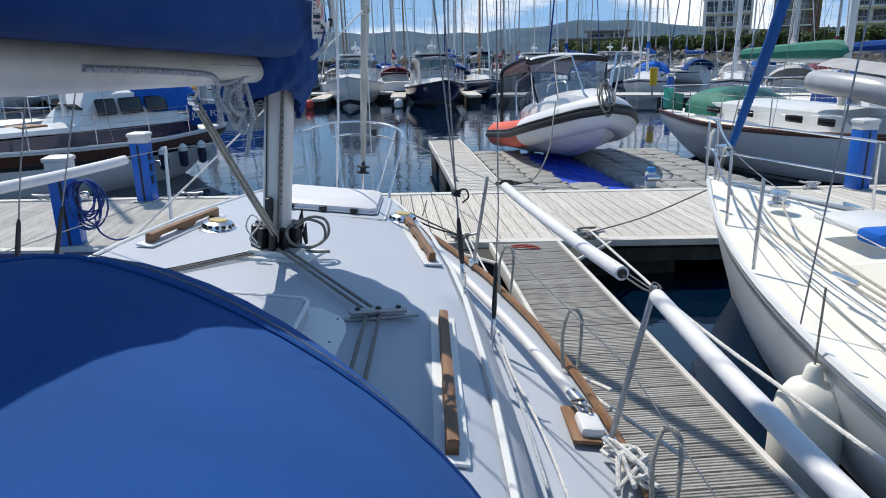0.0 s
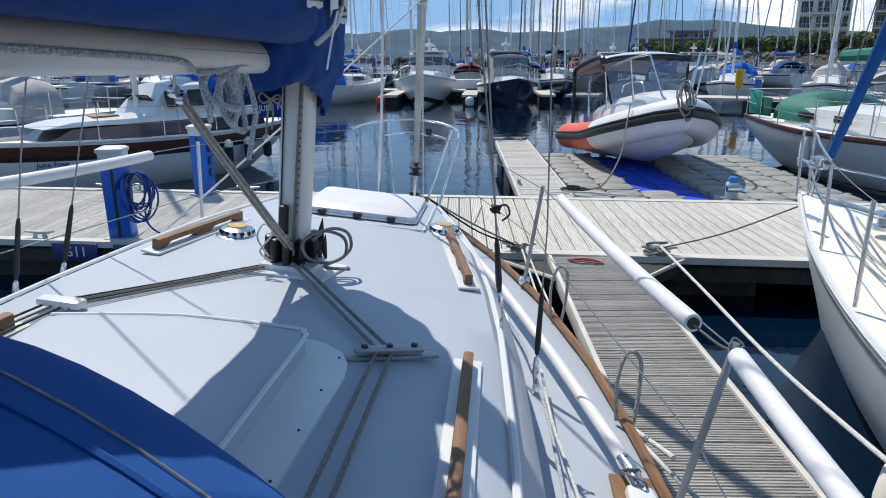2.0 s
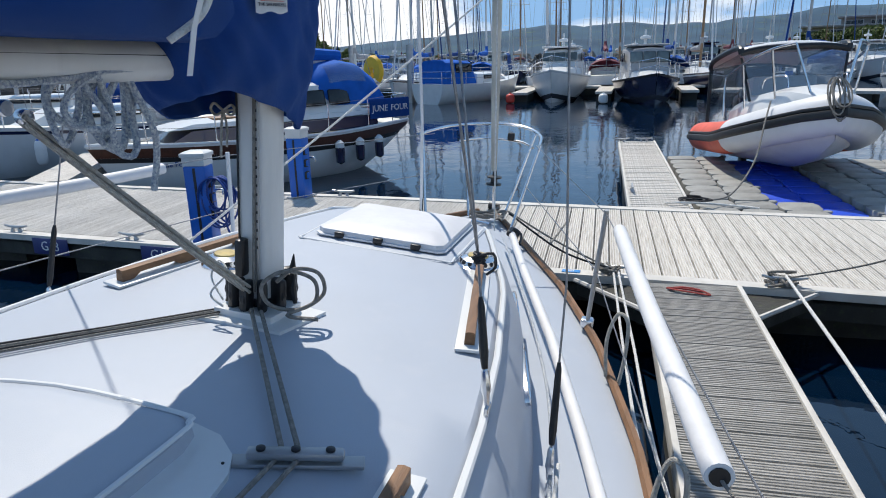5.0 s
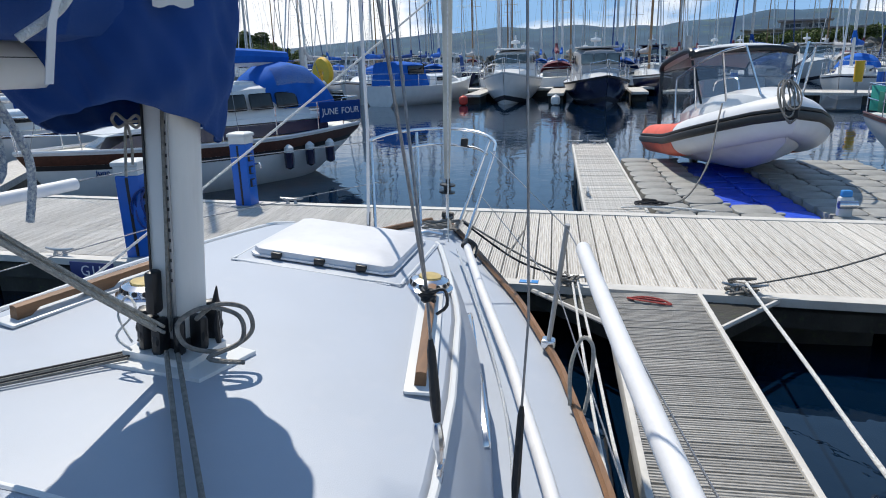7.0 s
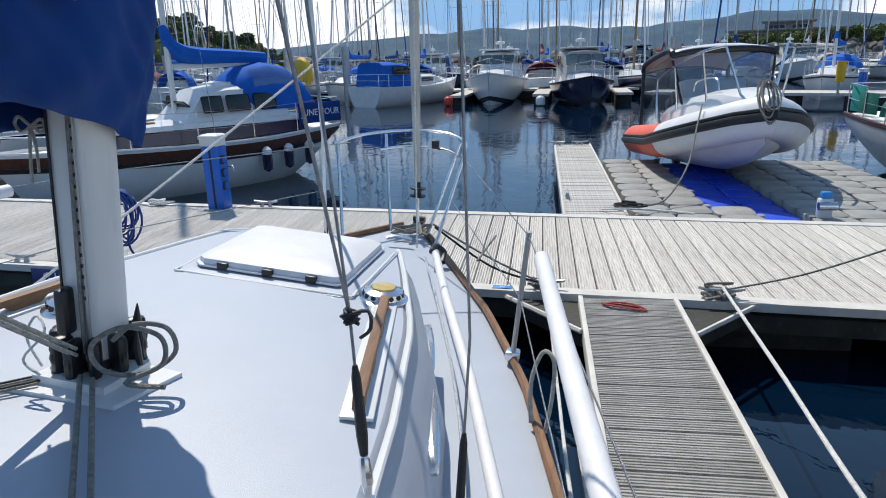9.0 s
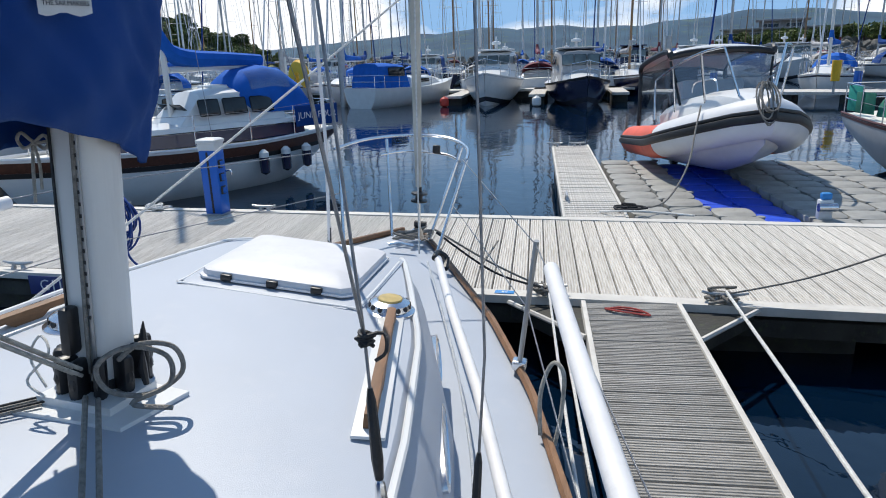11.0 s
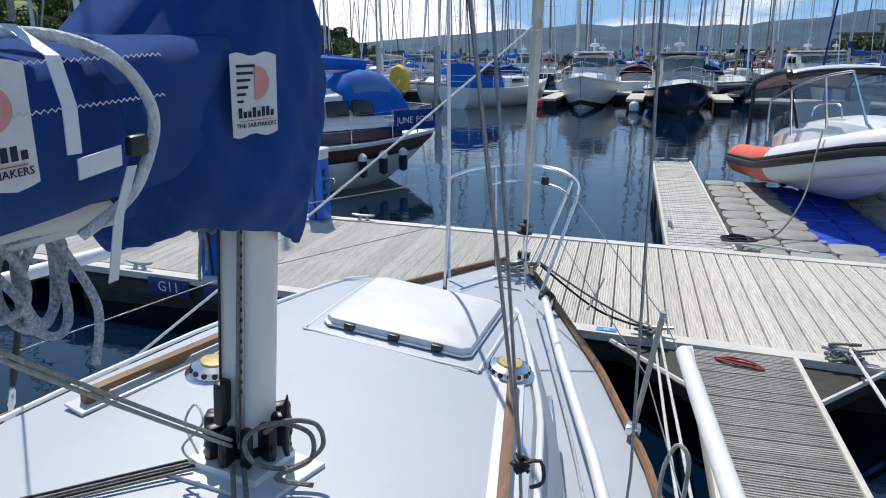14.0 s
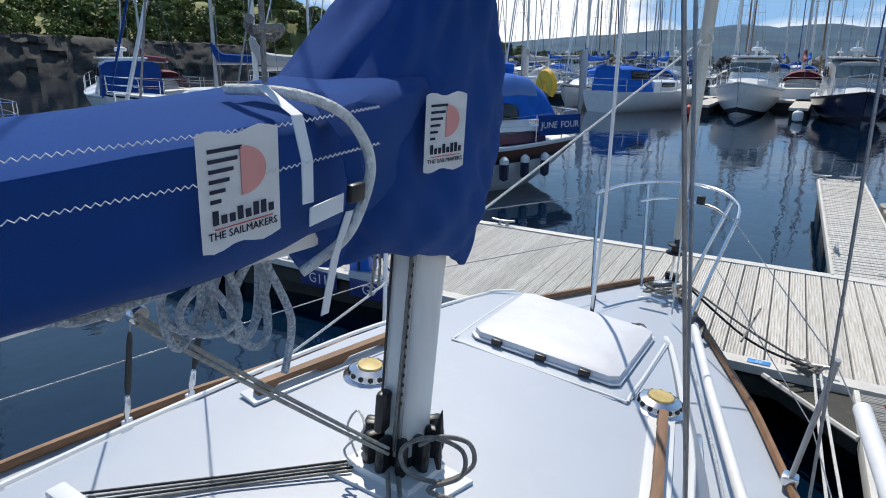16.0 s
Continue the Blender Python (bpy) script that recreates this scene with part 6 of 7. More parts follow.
part("lifebuoy", rings(BM(), [[Vector(((0.20 + 0.15 * math.cos(b_)) * math.cos(a), -2.95 + 0.09 * math.sin(b_), 2.08 + (0.20 + 0.15 * math.cos(b_)) * math.sin(a))) for b_ in np.linspace(0, 2 * math.pi, 9)[:-1]] for a in np.linspace(-0.9, 4.0, 18)]), YELLOW, jf, "yellow horseshoe lifebuoy")
for k in range(3):
    p = s[6 + 0]
    yy = -1.0 - 0.55 * k
    part("hanging_fender", revolve(BM(), [(0.02, -0.24), (0.09, -0.2), (0.1, 0.0), (0.09, 0.18), (0.03, 0.24)], (-1.30 + 0.06 * k, yy, 0.52), 12), NAVY, jf, "navy fender with white top")
    part("fender_top", revolve(BM(), [(0.095, 0.1), (0.092, 0.19), (0.03, 0.25)], (-1.30 + 0.06 * k, yy, 0.52), 12), WHITE, jf)


a_, b_ = at_height(s[21], 0.60), at_height(s[19], 0.60)
mid, along = (a_ + b_) / 2, (b_ - a_)
mid.x, along.x = -mid.x - 0.012, -along.x
along.normalize()
out = along.cross(Vector((0, 0, 1))).normalized()
tilt = Matrix.Identity(4)
for i, col in enumerate((along, out.cross(along), out, mid)):
    for j in range(3):
        tilt[j][i] = col[j]
words("June Four", 0.13, tilt, CANVAS, jf, 0.012)
fd_ = fender((-11.45, 12.75, 0.60), 0.62, WHITE, "white fender with a blue top hanging at the bow", 0.12)
part("fender_cap", revolve(BM(), [(0.085, 0.20), (0.07, 0.245), (0.04, 0.27), (0.03, 0.32)], n=16), HOODBLUE, fd_, "blue cap")

# ---- far pontoons and boats ----
def far_walkway(a, b, w, label):
    a, b = Vector((*a, 0)), Vector((*b, 0))
    d = (b - a).normalized()
    n = Vector((-d.y, d.x, 0)) * w / 2
    o = tagged(link("far_pontoon", rings(BM(), [[(*(a - n).xy, z), (*(b - n).xy, z), (*(b + n).xy, z), (*(a + n).xy, z)] for z in (0.36, 0.48)]), PLANKM, smooth=False), label, "pontoon", kind="structure")
    L = (b - a).length
    for s in np.arange(1.5, L, 4.0):
        p = a + d * s
        part("float", box(BM(), (0, 0, 0.12), (2.2, w * 0.9, 0.5), 0.02, Matrix.Translation((p.x, p.y, 0)) @ Matrix.Rotation(math.atan2(d.y, d.x), 4, "Z")), DARKFLOAT, o)
    return o


far_walkway((-34, 46), (6, 40.5), 2.0, "distant walkway pontoon behind the moored boats")
far_walkway((-8.75, 9.9), (-10.6, 13.6), 0.75, "short finger pontoon between two yachts")
far_walkway((6, 36), (42, 17.5), 2.2, "distant walkway pontoon with dark floats")
for x in (-8.7, -3.6, 0.55, 4.6):
    far_walkway((x, 35), (x + 0.3, 42), 0.8, "distant finger pontoon between boats")
for x, y in ((8.5, 33.6), (13.5, 31), (19, 28.2), (26, 24.5), (-6, 41.2), (2, 40.2)):
    p = pedestal((x, y, 0.48), 30)
for x, y in ((12.3, 30.2), (21.5, 25.6)):
    o = thing("yellow_lifebuoy_stand", "yellow lifebuoy cover on a post at the pontoon edge", "lifebuoy", (x, y, 0.48))
    part("post", tube(BM(), [(0, 0, 0), (0, 0, 0.8)], 0.05, 8), GREYALU, o)
    part("cover", tube(BM(), [(0, -0.05, 0.5), (0, -0.05, 1.3)], [0.16, 0.18], 10), YELLOW, o)


def motor_cruiser(label, at, turn, length, beam, free, hull_mat, house_mat, wheelhouse=False, canopy=None, group=""):
    m, s = yacht_at("motor_cruiser", label, at, turn, length, beam, free, hull_mat, WHITE, full=2.6, fore=0.45, group=group, flare=0.7)
    m["category"] = "motor boat"
    part("rubbing_band", hull_band(BM(), s, 0.04, 0.10, 0.02), RUBBER if hull_mat is NAVY else HULLG, m)
    part("boot_stripe", hull_band(BM(), s, free - 0.02, free + 0.2, 0.01), ANTIF, m)
    h = length / 8
    part("fore_cabin", cabin(BM(), -0.3 * h, 2.6 * h, beam * 0.72, beam * 0.4, free + 0.05, 0.42, 0.1, 0.9, 0.12), WHITE, m, "moulded fore cabin")
    y0, y1, hh = (-2.6 * h, 0.9 * h, 1.45) if not wheelhouse else (-2.2 * h, 1.2 * h, 1.6)
    part("wheelhouse", cabin(BM(), y0, y1, beam * 0.74, beam * 0.62, free, hh, 0.3, 0.95 if not wheelhouse else 0.35, 0.16), house_mat, m, "wheelhouse")
    # front windows
    sl = math.atan2(0.95 if not wheelhouse else 0.35, hh)
    for k in (-1, 0, 1):
        mm = Matrix.Translation((k * beam * 0.195, y1 - (0.62 if not wheelhouse else 0.2), free + hh * 0.70)) @ Matrix.Rotation(sl, 4, "X")
        part("front_window", box(BM(), (0, 0, 0), (beam * 0.18, 0.05, 0.5), 0.04, mm), GLASSL, m)
    for sg in (1, -1):
        for k in range(2):
            part("side_window", box(BM(), (sg * (beam * 0.345), y1 - 1.5 - 0.95 * k, free + hh * 0.68), (0.05, 0.75, 0.42), 0.04), GLASSD, m)
    part("roof", box(BM(), (0, (y0 + y1) / 2 - 0.1, free + hh + 0.06), (beam * 0.62, (y1 - y0) * 0.72, 0.09), 0.04), house_mat, m)
    if canopy:
        part("cockpit_canopy", cabin(BM(), -length / 2 + 0.2, y0 + 0.4, beam * 0.8, beam * 0.74, free, hh * 0.95, 0.25, 0.05, 0.1), canopy, m)
    part("radar_mast", tube(BM(), [(0, y0 + 1.2, free + hh), (0, y0 + 1.2, free + hh + 0.8)], [0.09, 0.04], 8), WHITE, m)
    part("radar", revolve(BM(), [(0.22, 0), (0.26, 0.05), (0.24, 0.14), (0.1, 0.18)], (0, y0 + 1.2, free + hh + 0.35), 14), WHITE, m)
    part("aerial", tube(BM(), [(0.3, y0 + 1.0, free + hh), (0.3, y0 + 0.7, free + hh + 1.9)], 0.012, 5), WIRE, m)
    rails(m, s, 0.65, 10, 22, 3, 0.02, 0.008, True, False)
    return m


motor_cruiser("white motor cruiser with sloping windscreen and tall bow, moored bow out", (-1.75, 38.0, 0), 180 - 3, 8.0, 3.1, 1.15, WHITE, WHITE)
motor_cruiser("navy hulled motor boat with grey canvas wheelhouse and ladder", (2.55, 35.6, 0), 180 + 4, 7.6, 3.1, 0.95, NAVY, GREYCV, True)
bb, s = yacht_at("blue_canopy_boat", "small white boat with bright blue full canopy", (-6.3, 37.6, 0), -32, 7.4, 2.9, 0.95, WHITE, WHITE, stern=0.8)
part("canopy", cabin(BM(), -3.3, -0.9, 2.0, 1.8, 0.95, 1.2, 0.1, 0.3, 0.12), HOODBLUE, bb, "bright blue canvas canopy")
for k in (-1, 1):
    part("canopy_window", box(BM(), (k * 0.42, -3.12, 1.75), (0.6, 0.05, 0.42), 0.05), GLASSD, bb)
    part("canopy_window", box(BM(), (k * 0.9, -1.9, 1.75), (0.06, 1.2, 0.45), 0.05), GLASSD, bb)
part("coachroof", cabin(BM(), -0.9, 2.2, 1.9, 1.1, 0.95, 0.5, 0.1, 0.8, 0.1), WHITE, bb)
part("cabin_window", box(BM(), (0.86, 0.2, 1.25), (0.08, 0.9, 0.2), 0.03), GLASSD, bb)
rails(bb, s, 0.6, 1, 22, 4, 0.018, 0.008)
for x, y in ((-4.2, 34.6), (0.35, 33.6)):
    fender((x + 0.2, y, 0.25), 0.5, REDM if x < 0 else WHITE, "round fender at the end of a far finger pontoon", 0.22, "", 0.1)
motor_cruiser("grey and navy motor cruiser with dark canopy", (7.3, 52, 0), 175, 8.5, 3.0, 1.1, WHITE, NAVY, True, NAVY)
motor_cruiser("white motor cruiser with a dark blue canopy", (11.5, 50, 0), 185, 8.5, 3.0, 1.1, NAVY, WHITE, False, CANVAS)
motor_cruiser("white motor cruiser with a dark blue canopy", (-27, 22, 0), 60, 8.0, 3.0, 1.0, WHITE, WHITE, False, CANVAS)


def plain_yacht(label, length, cover, hull_mat, group, height, wood=False, hood=True, jib=None):
    """A moored yacht seen from afar, built once and then copied."""
    y, s = yacht_at("moored_yacht", label, (0, 0, -50), 0, length, length * 0.33, 0.95, hull_mat, CREAM, full=2.1, fore=0.25, group=group)
    part("side_stripe", hull_band(BM(), s, 0.08, 0.15, 0.008), NAVY if hull_mat is not NAVY else WHITE, y)
    part("coachroof", cabin(BM(), -length * 0.18, length * 0.26, length * 0.21, length * 0.13, 0.95, 0.42, 0.15, 0.8, 0.1), WHITE, y)
    for sg in (1, -1):
        part("cabin_window", box(BM(), (sg * length * 0.098, 0.1, 1.2), (0.05, length * 0.2, 0.13), 0.02), GLASSD, y)
    if hood:
        w = length * 0.12
        h = [[Vector((w * math.cos(a), yy, 1.0 + hh * math.sin(a) ** 0.7)) for a in np.linspace(0, math.pi, 11)] for yy, hh in ((-length * 0.12, 0.4), (-length * 0.15, 0.8), (-length * 0.22, 0.95), (-length * 0.27, 0.85))]
        part("spray_hood", rings(BM(), h, closed=False), cover, y)
    rails(y, s, 0.6, 1, 22, 6, 0.016, 0.007)
    mast_and_rig(y, length * 0.08, 1.3, height, length * 0.33, length * 0.38, 2.3, cover, 0.075, length, TEAKEND if wood else (GREYALU if height > 12 else ALU), True, 0.007)
    part("furled_headsail", tube(BM(), [(0, length / 2 - 0.15, 1.2), (0, length * 0.08 + 0.3, 1.3 + height * 0.95)], [0.05, 0.035], 6), jib or VINYL, y)
    return y


protos = [plain_yacht("white moored yacht with blue sail cover and hood", 8.5, HOODBLUE, WHITE, "moored yachts with blue covers", 11.0),
          plain_yacht("white moored yacht with dark navy canvas", 9.5, CANVAS, WHITE, "moored yachts with navy covers", 13.0, jib=CANVAS),
          plain_yacht("grey hulled moored yacht with pale canvas", 8.0, GREYCV, HULLG, "moored yachts with grey covers", 10.2),
          plain_yacht("navy hulled moored yacht with wooden mast", 9.0, GREYCV, NAVY, "moored navy yachts", 11.5, wood=True, hood=False),
          plain_yacht("white moored yacht with maroon canvas", 9.0, mat("maroon_canvas", (0.14, 0.02, 0.04), 0.75), WHITE, "moored yachts with maroon covers", 12.2)]
random.seed(21)
spots = [(-11.6, 14.9, 152, 2), (-10.5, 40.5, 178, 0), (-14.5, 42, 175, 2), (-18.5, 42.5, 182, 1), (-22.5, 43.5, 3, 0), (-27, 44.5, 178, 4), (-31, 45, 182, 2),
         (5.9, 43.5, 182, 3), (-11.8, 49.5, 2, 1), (-7.5, 48.0, 1, 0), (-3.2, 47.0, 2, 2), (0.6, 46.8, 1, 4), (4.4, 46.2, 0, 1),
         (11.0, 40.0, 150, 1), (15.0, 37.6, 152, 0), (19.0, 35.4, 150, 2), (23.0, 33.2, 152, 4), (27.0, 31.0, 150, 1), (31.0, 29.0, 150, 0), (36, 27, 150, 2),
         (15.5, 24.6, 332, 2), (20.5, 22.2, 332, 4), (26, 19.5, 332, 1), (12.9, 14.6, 187, 1), (16.8, 13.8, 185, 2),
         (-19.5, 21.5, 135, 1), (-21.5, 11.5, 75, 0), (-31, 27, 70, 4), (-24, 33, 130, 2)]
for row, (yy, x0, x1, step) in enumerate(((60, -42, 30, 4.3), (72, -50, 44, 4.6), (88, -58, 50, 5.2), (108, -60, 60, 6.0))):
    for x in np.arange(x0, x1, step):
        if random.random() < 0.86:
            spots.append((x + random.uniform(-0.8, 0.8), yy + random.uniform(-1.5, 1.5) - 0.12 * x, random.choice((0, 180)) + random.uniform(-4, 4), random.randrange(5)))
used = [False] * 5
for x, y, a, k in spots:
    m = pose(x, y, random.uniform(-0.06, 0.05), random.uniform(-0.7, 0.7), random.uniform(-0.9, 0.9), a)
    if used[k]:
        copy_thing(protos[k], m)
    else:
        protos[k].matrix_world = m
        used[k] = True
# motor boats in the far rows
mc = motor_cruiser("small white motor boat with dark windows in a far row", (-20, 66, 0), 178, 7.5, 2.8, 1.1, WHITE, WHITE, False, CANVAS, "motor boats in the far rows")
for x, y in ((-8.5, 57), (-2, 56.5), (3.2, 66), (14.5, 56.5), (19, 55.5), (-15, 79), (8, 79), (24, 66), (-30, 62), (31, 78)):
    copy_thing(mc, pose(x, y, 0, 0, 0, 180 + random.uniform(-5, 5)))
for x, y, h in ((-9.6, 36.2, 3.0), (-16, 44.5, 3.2), (8.5, 45, 3.2), (23, 27, 2.8), (-26, 47, 3)):
    o = thing("mooring_post", "grey steel mooring post standing in the water", "post", (x, y, 0), 0, "mooring posts")
    part("shaft", tube(BM(), [(0, 0, -1), (0, 0, h)], 0.2, 12), GREYALU, o)

# ---- shore ----
def bank(name, line, label, depth=14, seed=1, hump=1.0):
    """A rock bank that rises from the water; line has (x, y, height, way inland x, y)."""
    b = BM()
    noise.seed_set(seed)
    pts = []
    for (x, y, h, dx, dy), (x2, y2, h2, dx2, dy2) in zip(line, line[1:]):
        n = max(3, int(math.hypot(x2 - x, y2 - y) / 1.2))
        for k in range(n):
            t = k / n
            pts.append((x + (x2 - x) * t, y + (y2 - y) * t, h + (h2 - h) * t, dx + (dx2 - dx) * t, dy + (dy2 - dy) * t))
    loops = []
    for x, y, h, dx, dy in pts:
        row = []
        for v in np.linspace(0, 1, 12):
            off = 1.2 * v if hump > 0.5 else depth * 0.5 * v
            z = -0.6 + (h + 0.6) * v ** 0.8
            p = Vector((x + dx * off * 2.0, y + dy * off * 2.0, z))
            nn = noise.noise(p * 0.5) * 1.1 + noise.noise(p * 1.7) * 0.5
            cell = noise.cell(p * 0.9) * 0.35
            row.append(p + Vector((dx * (nn + cell), dy * (nn + cell), 0.25 * nn + 0.2 * cell)))
        row.append(Vector((x + dx * depth, y + dy * depth, h + 0.4)))
        row.append(Vector((x + dx * depth * 4, y + dy * depth * 4, h + 1.0)))
        loops.append(row)
    rings(b, loops, closed=False)
    return tagged(link(name, b, ROCK), label, "rock bank", kind="structure"), pts


left_bank, lp_ = bank("rock_bank", [(-60, -8, 4.8, -1, 0.2), (-72, 40, 4.8, -0.95, 0.3), (-84, 85, 4.2, -0.9, 0.4), (-92, 112, 3.8, -0.9, 0.4), (-88, 150, 3.0, -0.9, 0.4), (-80, 190, 2.5, -0.7, 0.7), (-50, 215, 1.5, 0, 1)], "dark rock bank with rough vegetation above", 9, 3)
right_bank, rp_ = bank("rock_bank", [(2, 190, 2.0, 0.2, 0.9), (22, 118, 2.6, 0.6, 0.8), (30, 84, 3.0, 0.6, 0.8), (44, 64, 3.2, 0.65, 0.75), (62, 46, 3.2, 0.75, 0.65), (80, 10, 3.2, 1, 0)], "boulder bank below the hedge and houses", 12, 7, 0.2)
land = BM()
rings(land, [[(-70, -10, 5.2), (-82, 42, 5.2), (-98, 90, 4.6), (-110, 120, 5), (-104, 160, 4), (-95, 200, 3)], [(-90, -10, 12), (-100, 40, 13), (-122, 90, 13), (-130, 125, 12), (-120, 165, 9), (-110, 210, 4)], [(-300, -10, 22), (-300, 40, 26), (-300, 90, 26), (-260, 150, 20), (-220, 200, 12), (-180, 230, 3)]], closed=False)
tagged(link("hillside", land, GRASS), "rough grassy hillside above the rocks", "land", kind="structure")
land = BM()
rings(land, [[(30, 200, 2.6), (32, 128, 3.2), (40, 96, 3.6), (54, 76, 3.9), (74, 56, 3.9), (95, 10, 3.9)], [(400, 500, 9), (400, 300, 9), (400, 200, 9), (400, 150, 9), (400, 80, 9), (400, 10, 9)]], closed=False)
tagged(link("shore_land", land, GRASS), "grassy land behind the houses", "land", kind="structure")


def clump_mesh(r, n, seed, leaf=0.22, squash=0.8):
    """Small leaf faces scattered through an uneven crown."""
    rng = random.Random(seed)
    vs, fs = [], []
    blobs = [(Vector((rng.uniform(-0.6, 0.6), rng.uniform(-0.6, 0.6), rng.uniform(-0.2, 0.7))) * r, rng.uniform(0.35, 0.6) * r) for _ in range(7)]
    for i in range(n):
        c, br = blobs[rng.randrange(7)]
        d = Vector((rng.gauss(0, 1), rng.gauss(0, 1), rng.gauss(0, 1))).normalized() * br * rng.uniform(0.75, 1.08)
        p = c + Vector((d.x, d.y, d.z * squash))
        u = Vector((rng.gauss(0, 1), rng.gauss(0, 1), rng.gauss(0, 0.6))).normalized() * leaf * rng.uniform(0.6, 1.3)
        w = u.cross(Vector((rng.gauss(0, 1), rng.gauss(0, 1), rng.gauss(0, 1)))).normalized() * leaf * 0.6
        k = len(vs)
        vs += [p - u, p + w, p + u, p - w]
        fs.append((k, k + 1, k + 2, k + 3))
    me = bpy.data.meshes.new("crown")
    me.from_pydata(vs, [], fs)
    me.materials.append(LEAF)
    return me


bushes = [clump_mesh(1.6, 800, 5), clump_mesh(1.2, 600, 6), clump_mesh(2.4, 1400, 7, 0.28)]
trunkb = tube(BM(), [(0, 0, -1.5), (0.1, 0, 0), (-0.05, 0.1, 1.2)], [0.16, 0.12, 0.05], 6)
tube(trunkb, [(0.05, 0, -0.2), (0.6, 0.2, 0.7)], [0.07, 0.03], 5)
tube(trunkb, [(0.05, 0, -0.4), (-0.6, -0.3, 0.6)], [0.07, 0.03], 5)
trunk_me = bpy.data.meshes.new("trunk")
trunkb.to_mesh(trunk_me)
trunk_me.materials.append(WOODB)
rng = random.Random(77)


def bush(x, y, z, k, s, tree=False):
    o = thing("shore_tree" if tree else "shore_bush", "leafy green tree on the hillside" if tree else "dense green bush above the rock bank", "tree" if tree else "bush", group="trees on the hillside" if tree else "bushes along the shore",
              matrix=pose(x, y, z, 0, 0, rng.uniform(0, 360)) @ Matrix.Diagonal((s, s, s * rng.uniform(0.8, 1.1), 1)))
    c = new("crown", bushes[k])
    c.parent = o
    t = new("trunk", trunk_me)
    t.parent = o


for i, (x, y, h, dx, dy) in enumerate(lp_):
    if i % 2 == 0:
        d = rng.uniform(3.0, 7)
        bush(x + dx * d, y + dy * d, h + 0.5, rng.randrange(2), rng.uniform(0.5, 1.1))
for i in range(190):
    x, y, h, dx, dy = lp_[rng.randrange(len(lp_))]
    d = rng.uniform(9, 50)
    if y > 185:
        continue
    z = h + 1.0 + max(0, d - 9) * 0.25
    bush(x + dx * d, y + dy * d, z, 2 if rng.random() < 0.6 else 0, rng.uniform(0.9, 1.8), True)
for i, (x, y, h, dx, dy) in enumerate(rp_):
    if y < 112:
        for q in range(2):
            d = rng.uniform(9.5, 12)
            bush(x + dx * d + rng.uniform(-0.6, 0.6), y + dy * d, h + 0.5, rng.randrange(2), rng.uniform(0.6, 0.85))
# wooded point running down to the breakwater
point = [(-118, 108, 17), (-100, 116, 15.5), (-86, 122, 13.5), (-76, 127, 13.0), (-68, 131, 11.0), (-60, 135, 7.0), (-52, 139, 3.0), (-46, 142, 0.6)]
b = BM()
rings(b, [[(x + dx, y + dy, min(z, 16) * k - 0.5) for x, y, z in point] for dx, dy, k in ((8, -12, 0.0), (3, -5, 0.55), (0, 0, 0.8), (-4, 10, 0.9), (-10, 26, 0.6), (-20, 50, 0.0))], closed=False)
tagged(link("wooded_point", b, GRASS), "steep green point of land beyond the moorings", "land", kind="structure")
for i in range(120):
    t = rng.random() * 0.86
    x, y, z = [float(np.interp(t * 7, range(8), [p[c] for p in point])) for c in range(3)]
    off = rng.uniform(-11, 4)
    sc = rng.uniform(0.7, 1.35) * (1.0 if z > 6 else 0.6)
    bush(x - off * 0.3, y + off, max(0.3, z * (0.8 + 0.05 * min(0, off)) + 0.4), rng.randrange(3), sc, True)
# boulders
rock_me = []
for sd in range(4):
    rb = BM()
    bmesh.ops.create_icosphere(rb, subdivisions=2, radius=0.5)
    noise.seed_set(sd + 4)
    for v in rb.verts:
        v.co = v.co * (1 + 0.5 * noise.noise(v.co * 2.5 + Vector((sd, 0, 0))))
        v.co.z *= 0.75
    me = bpy.data.meshes.new("boulder")
    rb.to_mesh(me)
    me.materials.append(BOULDER)
    rock_me.append(me)
stones = thing("boulder_bank", "grey boulders heaped along the harbour shore", "rocks", (0, 0, 0))
stones["kind"] = "stuff"
for i, (x, y, h, dx, dy) in enumerate(rp_):
    for q in range(6):
        v = rng.random()
        o = new("boulder", rock_me[rng.randrange(4)])
        o.parent = stones
        s_ = rng.uniform(0.6, 1.9)
        o.matrix_local = pose(x + dx * (1 + 11 * v) + rng.uniform(-0.7, 0.7), y + dy * (1 + 11 * v) + rng.uniform(-0.7, 0.7), -0.2 + (h + 0.1) * v ** 0.85, rng.uniform(0, 90), rng.uniform(0, 90), rng.uniform(0, 360)) @ Matrix.Diagonal((s_, s_, s_ * 0.8, 1))
bw_ = thing("breakwater", "low far breakwater of piled grey rocks", "breakwater", (0, 0, 0))
bw_["kind"] = "stuff"
for i in range(230):
    t = rng.random()
    o = new("boulder", rock_me[rng.randrange(4)])
    o.parent = bw_
    s_ = rng.uniform(1.2, 3.2)
    o.matrix_local = pose(-82 + 80 * t + rng.uniform(-1, 1), 150 + 45 * t + rng.uniform(-3, 3), rng.uniform(-0.3, 1.9), rng.uniform(0, 90), 0, rng.uniform(0, 360)) @ Matrix.Diagonal((s_, s_, s_ * 0.8, 1))

